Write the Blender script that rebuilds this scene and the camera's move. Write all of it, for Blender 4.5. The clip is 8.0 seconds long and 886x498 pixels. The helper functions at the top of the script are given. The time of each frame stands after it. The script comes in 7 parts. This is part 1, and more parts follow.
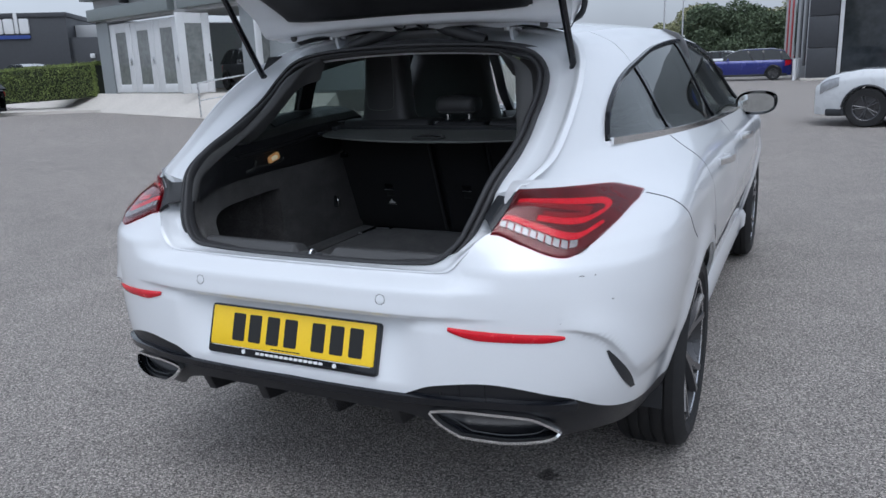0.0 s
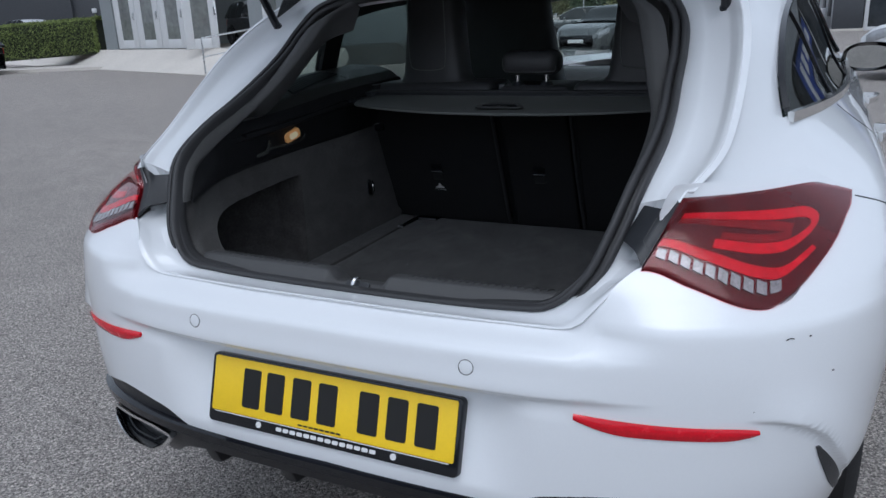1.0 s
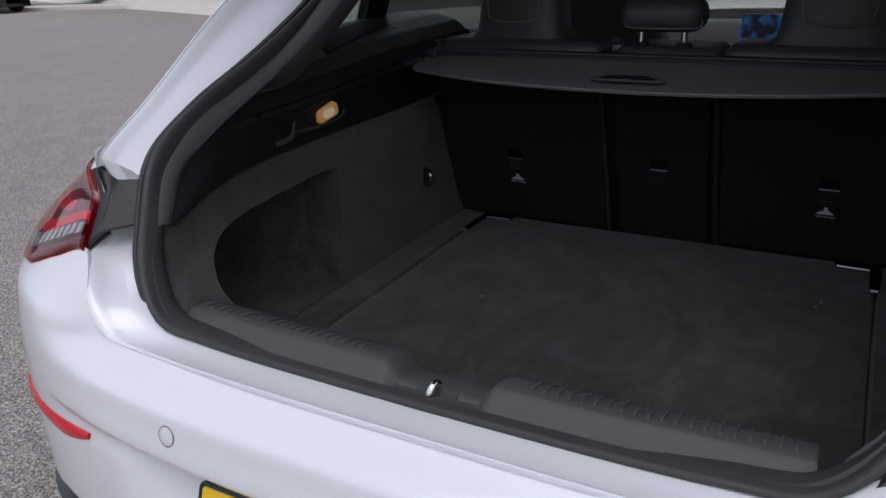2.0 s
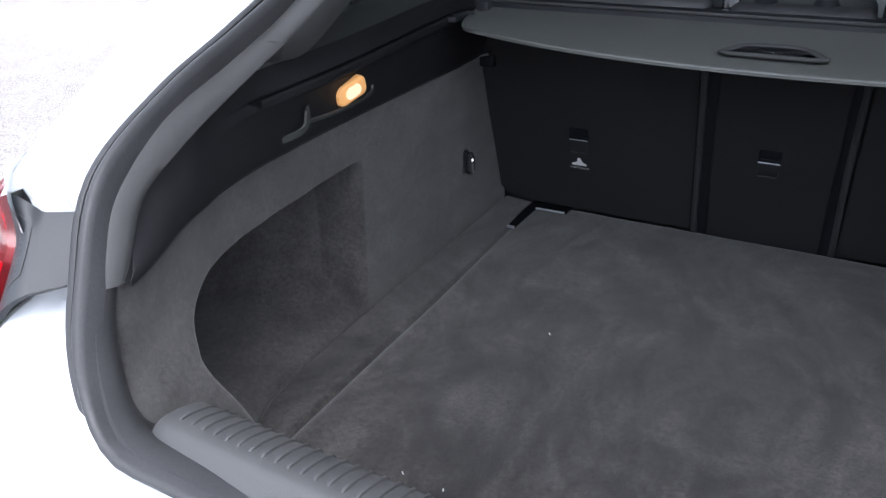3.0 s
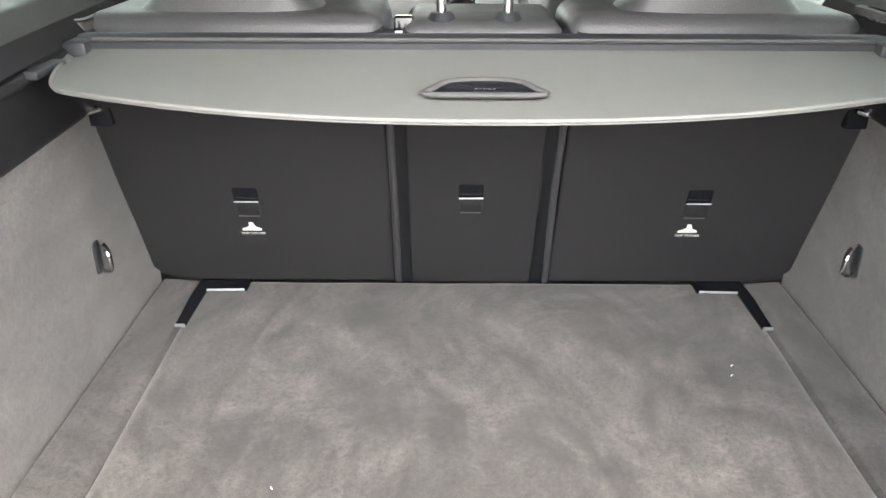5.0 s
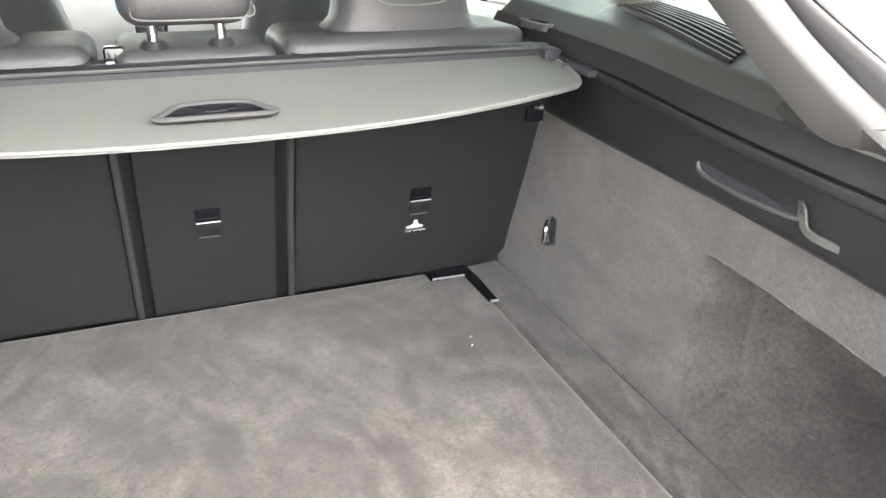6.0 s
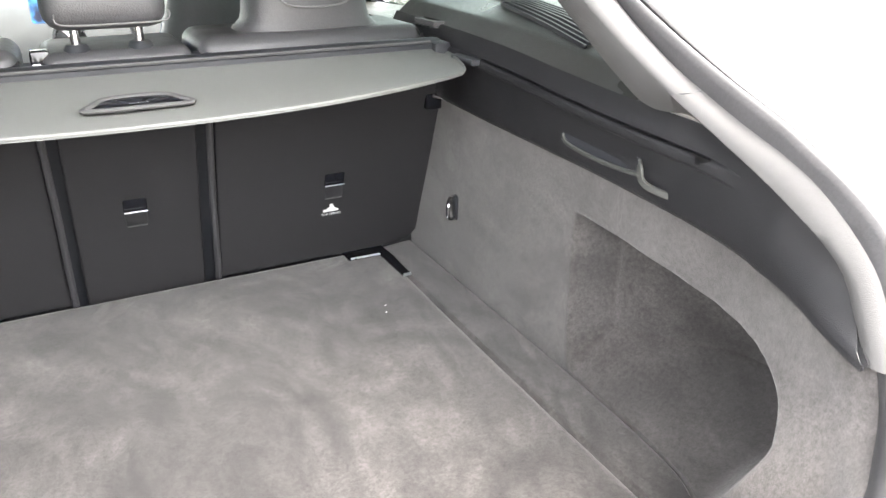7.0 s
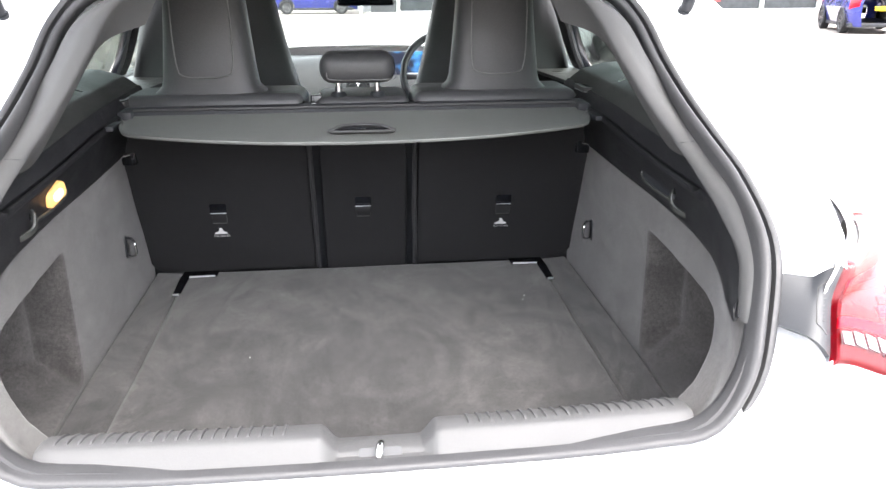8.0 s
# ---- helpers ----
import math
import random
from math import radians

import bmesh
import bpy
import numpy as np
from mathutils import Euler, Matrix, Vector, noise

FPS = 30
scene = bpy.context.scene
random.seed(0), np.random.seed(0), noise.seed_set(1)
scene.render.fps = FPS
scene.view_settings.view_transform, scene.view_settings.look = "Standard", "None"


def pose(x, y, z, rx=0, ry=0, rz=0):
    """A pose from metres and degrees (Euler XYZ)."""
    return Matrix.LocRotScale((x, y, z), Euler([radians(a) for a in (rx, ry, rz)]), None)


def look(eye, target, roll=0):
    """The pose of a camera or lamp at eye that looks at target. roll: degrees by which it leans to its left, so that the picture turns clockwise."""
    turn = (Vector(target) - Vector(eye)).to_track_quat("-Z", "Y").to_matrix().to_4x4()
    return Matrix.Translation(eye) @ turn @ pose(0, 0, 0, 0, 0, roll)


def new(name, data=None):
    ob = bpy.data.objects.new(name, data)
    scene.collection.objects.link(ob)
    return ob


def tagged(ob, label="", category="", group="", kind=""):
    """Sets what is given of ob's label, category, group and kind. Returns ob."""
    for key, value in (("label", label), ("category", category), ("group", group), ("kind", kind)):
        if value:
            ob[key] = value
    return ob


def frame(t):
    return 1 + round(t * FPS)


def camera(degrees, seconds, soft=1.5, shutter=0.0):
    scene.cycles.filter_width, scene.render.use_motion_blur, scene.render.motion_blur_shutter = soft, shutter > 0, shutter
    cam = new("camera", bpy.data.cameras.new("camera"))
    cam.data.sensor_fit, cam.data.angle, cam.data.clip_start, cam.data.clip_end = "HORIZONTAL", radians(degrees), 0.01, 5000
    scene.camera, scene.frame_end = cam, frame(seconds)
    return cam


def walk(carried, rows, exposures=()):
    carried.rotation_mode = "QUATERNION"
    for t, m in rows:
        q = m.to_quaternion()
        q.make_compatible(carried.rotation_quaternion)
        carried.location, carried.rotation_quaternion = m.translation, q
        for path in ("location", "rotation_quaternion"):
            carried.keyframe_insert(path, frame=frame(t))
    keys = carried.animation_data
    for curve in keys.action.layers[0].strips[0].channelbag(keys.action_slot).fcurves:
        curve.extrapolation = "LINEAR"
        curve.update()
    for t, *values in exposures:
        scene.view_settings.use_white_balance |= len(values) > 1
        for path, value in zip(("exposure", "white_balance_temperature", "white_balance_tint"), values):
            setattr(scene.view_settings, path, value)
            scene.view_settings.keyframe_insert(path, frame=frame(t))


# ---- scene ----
cam = camera(60.3, 8.0)
PATH = [
    (0, (1.192, -1.506, 1.284), (0.344, 0.243, 0.813), -2.1),
    (0.5, (0.962, -1.271, 1.288), (0.11, 0.461, 0.767), -2.3),
    (1, (0.75, -0.984, 1.267), (-0.108, 0.727, 0.687), -2.5),
    (1.5, (0.542, -0.727, 1.253), (-0.324, 0.957, 0.609), -2.0),
    (2, (0.364, -0.493, 1.242), (-0.535, 1.15, 0.54), -1.4),
    (2.2, (0.307, -0.424, 1.248), (-0.569, 1.21, 0.497), -0.6),
    (3.3, (0.053, -0.144, 1.21), (-0.795, 1.449, 0.348), -0.2),
    (3.5, (0.048, -0.125, 1.192), (-0.79, 1.479, 0.339), -0.1),
    (4, (-0.02, -0.034, 1.199), (-0.676, 1.643, 0.328), -0.4),
    (4.5, (-0.042, 0.082, 1.216), (-0.429, 1.837, 0.339), -0.5),
    (5, (-0.038, 0.105, 1.23), (-0.053, 1.91, 0.369), 0.1),
    (5.2, (-0.041, 0.106, 1.238), (0.091, 1.91, 0.384), 0.3),
    (6.3, (-0.091, 0.008, 1.236), (0.741, 1.647, 0.45), 0.5),
    (6.5, (-0.096, -0.014, 1.235), (0.785, 1.6, 0.45), 0.4),
    (7, (-0.093, -0.102, 1.244), (0.745, 1.532, 0.451), -0.1),
    (7.5, (-0.036, -0.358, 1.274), (0.479, 1.425, 0.528), -0.3),
    (8, (-0.009, -0.611, 1.306), (0.2, 1.267, 0.652), -0.2),
]
EXPO = [(0.0, 0.38, 5700, 9), (1.0, 0.22, 5650, 9), (1.6, 0.13, 5750, 9), (2.0, 0.24, 6080, 17), (2.2, 0.50, 6250, 18), (3.3, 2.85, 5800, 10), (3.5, 3.15, 6000, 11), (4.0, 3.7, 6700, 11), (4.5, 4.4, 7050, 12), (6.3, 4.95, 7150, 12), (7.0, 4.8, 6950, 12), (7.5, 4.3, 6850, 12), (8.0, 3.64, 6600, 12)]
walk(cam, [(t, look(eye, target, roll)) for t, eye, target, roll in PATH], EXPO)

# ---- world and light: a bright overcast day ----
world = bpy.data.worlds.new("overcast")
scene.world = world
world.use_nodes = True
wn = world.node_tree
for n in list(wn.nodes):
    wn.nodes.remove(n)
w_out = wn.nodes.new("ShaderNodeOutputWorld")
w_bg = wn.nodes.new("ShaderNodeBackground")
w_sky = wn.nodes.new("ShaderNodeTexSky")
w_sky.sky_type = "NISHITA"
w_sky.sun_disc = False
w_sky.sun_elevation = radians(63)
w_sky.sun_rotation = radians(157)
w_sky.dust_density = 4.0
w_hs = wn.nodes.new("ShaderNodeHueSaturation")
w_hs.inputs["Saturation"].default_value = 0.30
w_bg.inputs["Strength"].default_value = 0.14
w_tc = wn.nodes.new("ShaderNodeTexCoord")
w_no = wn.nodes.new("ShaderNodeTexNoise")
w_no.inputs["Scale"].default_value = 2.2
w_no.inputs["Detail"].default_value = 5.0
w_mr = wn.nodes.new("ShaderNodeMapRange")
w_mr.inputs["From Min"].default_value, w_mr.inputs["From Max"].default_value = 0.3, 0.7
w_mr.inputs["To Min"].default_value, w_mr.inputs["To Max"].default_value = 0.82, 1.18
w_mx = wn.nodes.new("ShaderNodeMix")
w_mx.data_type, w_mx.blend_type = "RGBA", "MULTIPLY"
w_mx.inputs["Factor"].default_value = 1.0
wn.links.new(w_sky.outputs["Color"], w_hs.inputs["Color"])
wn.links.new(w_tc.outputs["Generated"], w_no.inputs["Vector"])
wn.links.new(w_no.outputs["Fac"], w_mr.inputs["Value"])
w_cl = wn.nodes.new("ShaderNodeMix")   # an even layer of cloud under the sky
w_cl.data_type = "RGBA"
w_cl.inputs["Factor"].default_value = 0.5
w_cl.inputs[7].default_value = (3.9, 4.05, 4.3, 1)
wn.links.new(w_hs.outputs["Color"], w_cl.inputs[6])
wn.links.new(w_cl.outputs[2], w_mx.inputs[6])
wn.links.new(w_mr.outputs["Result"], w_mx.inputs[7])
wn.links.new(w_mx.outputs[2], w_bg.inputs["Color"])
wn.links.new(w_bg.outputs["Background"], w_out.inputs["Surface"])

sun = new("sun", bpy.data.lights.new("sun", "SUN"))
sun.data.energy, sun.data.angle, sun.data.color = 0.5, radians(40), (1.0, 0.97, 0.93)
sun.matrix_world = look((0, 0, 30), (-6, 14, 0))


# ---- materials ----
def mat(name, col, rough=0.5, metal=0.0, var=0.15, scale=8.0, fine=120.0, bump=0.0, bump_scale=None, coat=0.0, rvar=0.08, spec=0.5):
    """A surface whose colour varies at a coarse and a fine scale, with relief and uneven gloss."""
    m = bpy.data.materials.new(name)
    m.use_nodes = True
    nt = m.node_tree
    b = nt.nodes["Principled BSDF"]
    tc = nt.nodes.new("ShaderNodeTexCoord")
    n1, n2 = nt.nodes.new("ShaderNodeTexNoise"), nt.nodes.new("ShaderNodeTexNoise")
    n1.inputs["Scale"].default_value, n1.inputs["Detail"].default_value = scale, 4.0
    n2.inputs["Scale"].default_value, n2.inputs["Detail"].default_value = fine, 2.0
    for n in (n1, n2):
        nt.links.new(tc.outputs["Object"], n.inputs["Vector"])
    add = nt.nodes.new("ShaderNodeMath")
    add.operation = "ADD"
    nt.links.new(n1.outputs["Fac"], add.inputs[0])
    nt.links.new(n2.outputs["Fac"], add.inputs[1])
    mr = nt.nodes.new("ShaderNodeMapRange")
    mr.inputs["From Min"].default_value, mr.inputs["From Max"].default_value = 0.65, 1.35
    mr.inputs["To Min"].default_value, mr.inputs["To Max"].default_value = 1 - var, 1 + var
    nt.links.new(add.outputs["Value"], mr.inputs["Value"])
    mx = nt.nodes.new("ShaderNodeMix")
    mx.data_type, mx.blend_type = "RGBA", "MULTIPLY"
    mx.inputs["Factor"].default_value = 1.0
    mx.inputs[6].default_value = (*col, 1)
    nt.links.new(mr.outputs["Result"], mx.inputs[7])
    nt.links.new(mx.outputs[2], b.inputs["Base Color"])
    rr = nt.nodes.new("ShaderNodeMapRange")
    rr.inputs["From Min"].default_value, rr.inputs["From Max"].default_value = 0.3, 0.7
    rr.inputs["To Min"].default_value, rr.inputs["To Max"].default_value = max(0.01, rough - rvar), min(1.0, rough + rvar)
    nt.links.new(n1.outputs["Fac"], rr.inputs["Value"])
    nt.links.new(rr.outputs["Result"], b.inputs["Roughness"])
    b.inputs["Metallic"].default_value = metal
    b.inputs["Specular IOR Level"].default_value = spec
    if coat:
        b.inputs["Coat Weight"].default_value, b.inputs["Coat Roughness"].default_value = coat, 0.03
    if bump:
        bp = nt.nodes.new("ShaderNodeBump")
        bp.inputs["Strength"].default_value = min(1.0, bump)
        bp.inputs["Distance"].default_value = 0.002
        n3 = nt.nodes.new("ShaderNodeTexNoise")
        n3.inputs["Scale"].default_value, n3.inputs["Detail"].default_value = bump_scale or fine, 3.0
        nt.links.new(tc.outputs["Object"], n3.inputs["Vector"])
        nt.links.new(n3.outputs["Fac"], bp.inputs["Height"])
        nt.links.new(bp.outputs["Normal"], b.inputs["Normal"])
    return m


def glow(name, col, strength):
    m = bpy.data.materials.new(name)
    m.use_nodes = True
    b = m.node_tree.nodes["Principled BSDF"]
    b.inputs["Base Color"].default_value = (*col, 1)
    b.inputs["Emission Color"].default_value = (*col, 1)
    b.inputs["Emission Strength"].default_value = strength
    return m


def glass(name, col, rough=0.0, tint=0.0):
    """Thin clear or tinted sheet: clear transmission with a Fresnel gloss."""
    m = bpy.data.materials.new(name)
    m.use_nodes = True
    nt = m.node_tree
    for n in list(nt.nodes):
        nt.nodes.remove(n)
    out, mixs = nt.nodes.new("ShaderNodeOutputMaterial"), nt.nodes.new("ShaderNodeMixShader")
    tr, gl, fr = nt.nodes.new("ShaderNodeBsdfTransparent"), nt.nodes.new("ShaderNodeBsdfGlossy"), nt.nodes.new("ShaderNodeLayerWeight")
    tr.inputs["Color"].default_value = (*col, 1)
    gl.inputs["Roughness"].default_value = 0.02
    fr.inputs["Blend"].default_value = 0.5
    pw, ma = nt.nodes.new("ShaderNodeMath"), nt.nodes.new("ShaderNodeMath")
    pw.operation, ma.operation = "POWER", "MULTIPLY_ADD"
    pw.inputs[1].default_value = 4.0
    ma.inputs[1].default_value, ma.inputs[2].default_value = 0.9, 0.035
    nt.links.new(fr.outputs["Facing"], pw.inputs[0])
    nt.links.new(pw.outputs["Value"], ma.inputs[0])
    nt.links.new(ma.outputs["Value"], mixs.inputs["Fac"])
    nt.links.new(tr.outputs["BSDF"], mixs.inputs[1])
    nt.links.new(gl.outputs["BSDF"], mixs.inputs[2])
    nt.links.new(mixs.outputs["Shader"], out.inputs["Surface"])
    return m


OIL = (0.51, 0.60)


def asphalt_mat():
    m = mat("asphalt", (0.420, 0.390, 0.366), 0.85, 0, 0.13, 0.35, 3.0, spec=0.3)
    nt = m.node_tree
    b = nt.nodes["Principled BSDF"]
    tc = nt.nodes.new("ShaderNodeTexCoord")
    vo = nt.nodes.new("ShaderNodeTexVoronoi")
    vo.inputs["Scale"].default_value = 210.0
    no = nt.nodes.new("ShaderNodeTexNoise")
    no.inputs["Scale"].default_value, no.inputs["Detail"].default_value = 95.0, 5.0
    nt.links.new(tc.outputs["Object"], vo.inputs["Vector"])
    nt.links.new(tc.outputs["Object"], no.inputs["Vector"])
    # each chipping has its own grey
    bw = nt.nodes.new("ShaderNodeRGBToBW")
    nt.links.new(vo.outputs["Color"], bw.inputs["Color"])
    ramp = nt.nodes.new("ShaderNodeValToRGB")
    e = ramp.color_ramp.elements
    e[0].position, e[0].color = 0.12, (0.30, 0.30, 0.30, 1)
    e[1].position, e[1].color = 0.95, (1.75, 1.71, 1.66, 1)
    mid = e.new(0.62)
    mid.color = (0.98, 0.965, 0.95, 1)
    nt.links.new(bw.outputs["Val"], ramp.inputs["Fac"])
    dk = nt.nodes.new("ShaderNodeMapRange")
    dk.inputs["From Min"].default_value, dk.inputs["From Max"].default_value = 0.35, 0.62
    dk.inputs["To Min"].default_value, dk.inputs["To Max"].default_value = 0.55, 1.15
    nt.links.new(no.outputs["Fac"], dk.inputs["Value"])
    # a small oil stain
    ds, sn, sr = nt.nodes.new("ShaderNodeVectorMath"), nt.nodes.new("ShaderNodeTexNoise"), nt.nodes.new("ShaderNodeMapRange")
    ds.operation = "DISTANCE"
    ds.inputs[1].default_value = (OIL[0], OIL[1], 0.0)
    sn.inputs["Scale"].default_value = 30.0
    sa = nt.nodes.new("ShaderNodeMath")
    sa.operation = "MULTIPLY_ADD"
    sa.inputs[1].default_value, sa.inputs[2].default_value = 0.10, -0.05
    sb_ = nt.nodes.new("ShaderNodeMath")
    nt.links.new(tc.outputs["Object"], ds.inputs[0])
    nt.links.new(tc.outputs["Object"], sn.inputs["Vector"])
    nt.links.new(sn.outputs["Fac"], sa.inputs[0])
    nt.links.new(sa.outputs["Value"], sb_.inputs[0])
    nt.links.new(ds.outputs["Value"], sb_.inputs[1])
    sr.inputs["From Min"].default_value, sr.inputs["From Max"].default_value = 0.025, 0.040
    sr.inputs["To Min"].default_value, sr.inputs["To Max"].default_value = 0.35, 1.0
    nt.links.new(sb_.outputs["Value"], sr.inputs["Value"])
    src = b.inputs["Base Color"].links[0].from_socket
    for other in (sr.outputs["Result"], ramp.outputs["Color"], dk.outputs["Result"]):
        mx = nt.nodes.new("ShaderNodeMix")
        mx.data_type, mx.blend_type = "RGBA", "MULTIPLY"
        mx.inputs["Factor"].default_value = 1.0
        nt.links.new(src, mx.inputs[6])
        nt.links.new(other, mx.inputs[7])
        src = mx.outputs[2]
    nt.links.new(src, b.inputs["Base Color"])
    bp = nt.nodes.new("ShaderNodeBump")
    bp.inputs["Strength"].default_value, bp.inputs["Distance"].default_value = 0.9, 0.006
    sm = nt.nodes.new("ShaderNodeMath")
    sm.operation = "SUBTRACT"
    nt.links.new(no.outputs["Fac"], sm.inputs[0])
    nt.links.new(vo.outputs["Distance"], sm.inputs[1])
    nt.links.new(sm.outputs["Value"], bp.inputs["Height"])
    nt.links.new(bp.outputs["Normal"], b.inputs["Normal"])
    return m


def carpet_mat(name, col, streak=0.3, grain=0.46):
    """Short felt pile, brushed light and dark in sweeps."""
    m = mat(name, col, 0.95, 0, grain, 150.0, 420.0, bump=0.3, bump_scale=900.0, spec=0.08)
    nt = m.node_tree
    b = nt.nodes["Principled BSDF"]
    b.inputs["Sheen Weight"].default_value = 0.25
    b.inputs["Sheen Roughness"].default_value = 0.6
    tc = nt.nodes.new("ShaderNodeTexCoord")
    mp = nt.nodes.new("ShaderNodeMapping")
    mp.inputs["Scale"].default_value = (5.5, 4.0, 5.0)
    mp.inputs["Rotation"].default_value = (0.2, 0.1, 0.6)
    no = nt.nodes.new("ShaderNodeTexNoise")
    no.inputs["Scale"].default_value, no.inputs["Detail"].default_value, no.inputs["Distortion"].default_value = 1.0, 8.0, 1.3
    no.inputs["Roughness"].default_value = 0.62
    nt.links.new(tc.outputs["Object"], mp.inputs["Vector"])
    nt.links.new(mp.outputs["Vector"], no.inputs["Vector"])
    mr = nt.nodes.new("ShaderNodeMapRange")
    mr.inputs["From Min"].default_value, mr.inputs["From Max"].default_value = 0.38, 0.64
    mr.inputs["To Min"].default_value, mr.inputs["To Max"].default_value = 1 - 0.75 * streak, 1 + 0.75 * streak
    nt.links.new(no.outputs["Fac"], mr.inputs["Value"])
    mx = nt.nodes.new("ShaderNodeMix")
    mx.data_type, mx.blend_type = "RGBA", "MULTIPLY"
    mx.inputs["Factor"].default_value = 1.0
    nt.links.new(b.inputs["Base Color"].links[0].from_socket, mx.inputs[6])
    nt.links.new(mr.outputs["Result"], mx.inputs[7])
    # the direction of the strokes turns slowly over the pile
    an, am, vr = nt.nodes.new("ShaderNodeTexNoise"), nt.nodes.new("ShaderNodeMath"), nt.nodes.new("ShaderNodeVectorRotate")
    an.inputs["Scale"].default_value, an.inputs["Detail"].default_value = 1.6, 0.0
    am.operation = "MULTIPLY_ADD"
    am.inputs[1].default_value, am.inputs[2].default_value = 1.6, -0.8
    vr.rotation_type = "Z_AXIS"
    vr.inputs["Center"].default_value = (0.05, -1.5, 0.7)
    nt.links.new(tc.outputs["Object"], an.inputs["Vector"])
    nt.links.new(an.outputs["Fac"], am.inputs[0])
    nt.links.new(am.outputs["Value"], vr.inputs["Angle"])
    nt.links.new(tc.outputs["Object"], vr.inputs["Vector"])
    # stray strokes where something was dragged over the pile
    m2 = nt.nodes.new("ShaderNodeMapping")
    m2.inputs["Scale"].default_value = (11.0, 5.0, 9.0)
    m2.inputs["Rotation"].default_value = (0.1, 0.3, 2.2)
    n4 = nt.nodes.new("ShaderNodeTexNoise")
    n4.inputs["Scale"].default_value, n4.inputs["Detail"].default_value, n4.inputs["Distortion"].default_value = 1.0, 7.0, 1.6
    nt.links.new(vr.outputs["Vector"], m2.inputs["Vector"])
    nt.links.new(m2.outputs["Vector"], n4.inputs["Vector"])
    r4 = nt.nodes.new("ShaderNodeMapRange")
    r4.inputs["From Min"].default_value, r4.inputs["From Max"].default_value = 0.50, 0.74
    r4.inputs["To Min"].default_value, r4.inputs["To Max"].default_value = 1.0, 1.0 + streak
    nt.links.new(n4.outputs["Fac"], r4.inputs["Value"])
    mx4 = nt.nodes.new("ShaderNodeMix")
    mx4.data_type, mx4.blend_type = "RGBA", "MULTIPLY"
    mx4.inputs["Factor"].default_value = 1.0
    nt.links.new(mx.outputs[2], mx4.inputs[6])
    nt.links.new(r4.outputs["Result"], mx4.inputs[7])
    # darker strokes the other way, where the pile lies against the light
    m5 = nt.nodes.new("ShaderNodeMapping")
    m5.inputs["Scale"].default_value = (15.0, 6.5, 12.0)
    m5.inputs["Rotation"].default_value = (0.2, 0.1, 0.75)
    n5 = nt.nodes.new("ShaderNodeTexNoise")
    n5.inputs["Scale"].default_value, n5.inputs["Detail"].default_value, n5.inputs["Distortion"].default_value = 1.0, 7.0, 1.0
    nt.links.new(vr.outputs["Vector"], m5.inputs["Vector"])
    nt.links.new(m5.outputs["Vector"], n5.inputs["Vector"])
    r5 = nt.nodes.new("ShaderNodeMapRange")
    r5.inputs["From Min"].default_value, r5.inputs["From Max"].default_value = 0.46, 0.72
    r5.inputs["To Min"].default_value, r5.inputs["To Max"].default_value = 1.08, 1.08 - streak
    nt.links.new(n5.outputs["Fac"], r5.inputs["Value"])
    mx5 = nt.nodes.new("ShaderNodeMix")
    mx5.data_type, mx5.blend_type = "RGBA", "MULTIPLY"
    mx5.inputs["Factor"].default_value = 1.0
    nt.links.new(mx4.outputs[2], mx5.inputs[6])
    nt.links.new(r5.outputs["Result"], mx5.inputs[7])
    nt.links.new(mx5.outputs[2], b.inputs["Base Color"])
    return m


ASPHALT = asphalt_mat()
WHITE = mat("white_paint", (0.78, 0.80, 0.825), 0.32, 0, 0.012, 1.5, 300.0, coat=1.0, rvar=0.02)
BLACK_SATIN = mat("black_satin_plastic", (0.022, 0.024, 0.028), 0.45, 0, 0.12, 6, 500, bump=0.15, bump_scale=900)
BLACK_GLOSS = mat("black_gloss", (0.008, 0.009, 0.012), 0.12, 0, 0.1, 3, 50, rvar=0.03)
RUBBER = mat("seal_rubber", (0.036, 0.036, 0.038), 0.55, 0, 0.15, 20, 300, bump=0.1)
GREY_TRIM = mat("grey_trim", (0.060, 0.060, 0.060), 0.6, 0, 0.08, 12, 700, bump=0.35, bump_scale=1100)
DARK_TRIM = mat("dark_trim", (0.0125, 0.0128, 0.0145), 0.48, 0, 0.12, 10, 700, bump=0.4, bump_scale=1000)
# near-black, stands for the shade inside the guide rail's slot
RAIL_SHADE = mat("rail_slot_shade", (0.004, 0.004, 0.0045), 0.5, 0, 0.1, 10, 500, spec=0.2)
SHELF = mat("shelf_plastic", (0.050, 0.052, 0.049), 0.34, 0, 0.08, 10, 700, bump=0.3, bump_scale=1000)
SILL = mat("sill_plastic", (0.064, 0.064, 0.065), 0.55, 0, 0.08, 12, 700, bump=0.35, bump_scale=1100)
DIFFUSER = mat("valance_plastic", (0.010, 0.011, 0.014), 0.34, 0, 0.15, 5, 400, bump=0.1, bump_scale=800)
# same felt twice: floor darkened, sides lightened, to even out the light on them
CARPET_DIM = carpet_mat("floor_carpet_dim", (0.0285, 0.0266, 0.0258), 0.74, 0.58)
CARPET_SIDE_LIT = carpet_mat("side_carpet_lit", (0.049, 0.0458, 0.0445), 0.32, 0.40)
ANCHOR = mat("satin_steel", (0.55, 0.56, 0.58), 0.42, 0.85, 0.05, 20, 200)
SEATBACK = mat("seatback_felt", (0.028, 0.028, 0.030), 0.85, 0, 0.15, 25, 900, bump=0.6, bump_scale=900, spec=0.15)
LEATHER = mat("black_leather", (0.062, 0.062, 0.065), 0.42, 0, 0.12, 14, 300, bump=0.3, bump_scale=420)
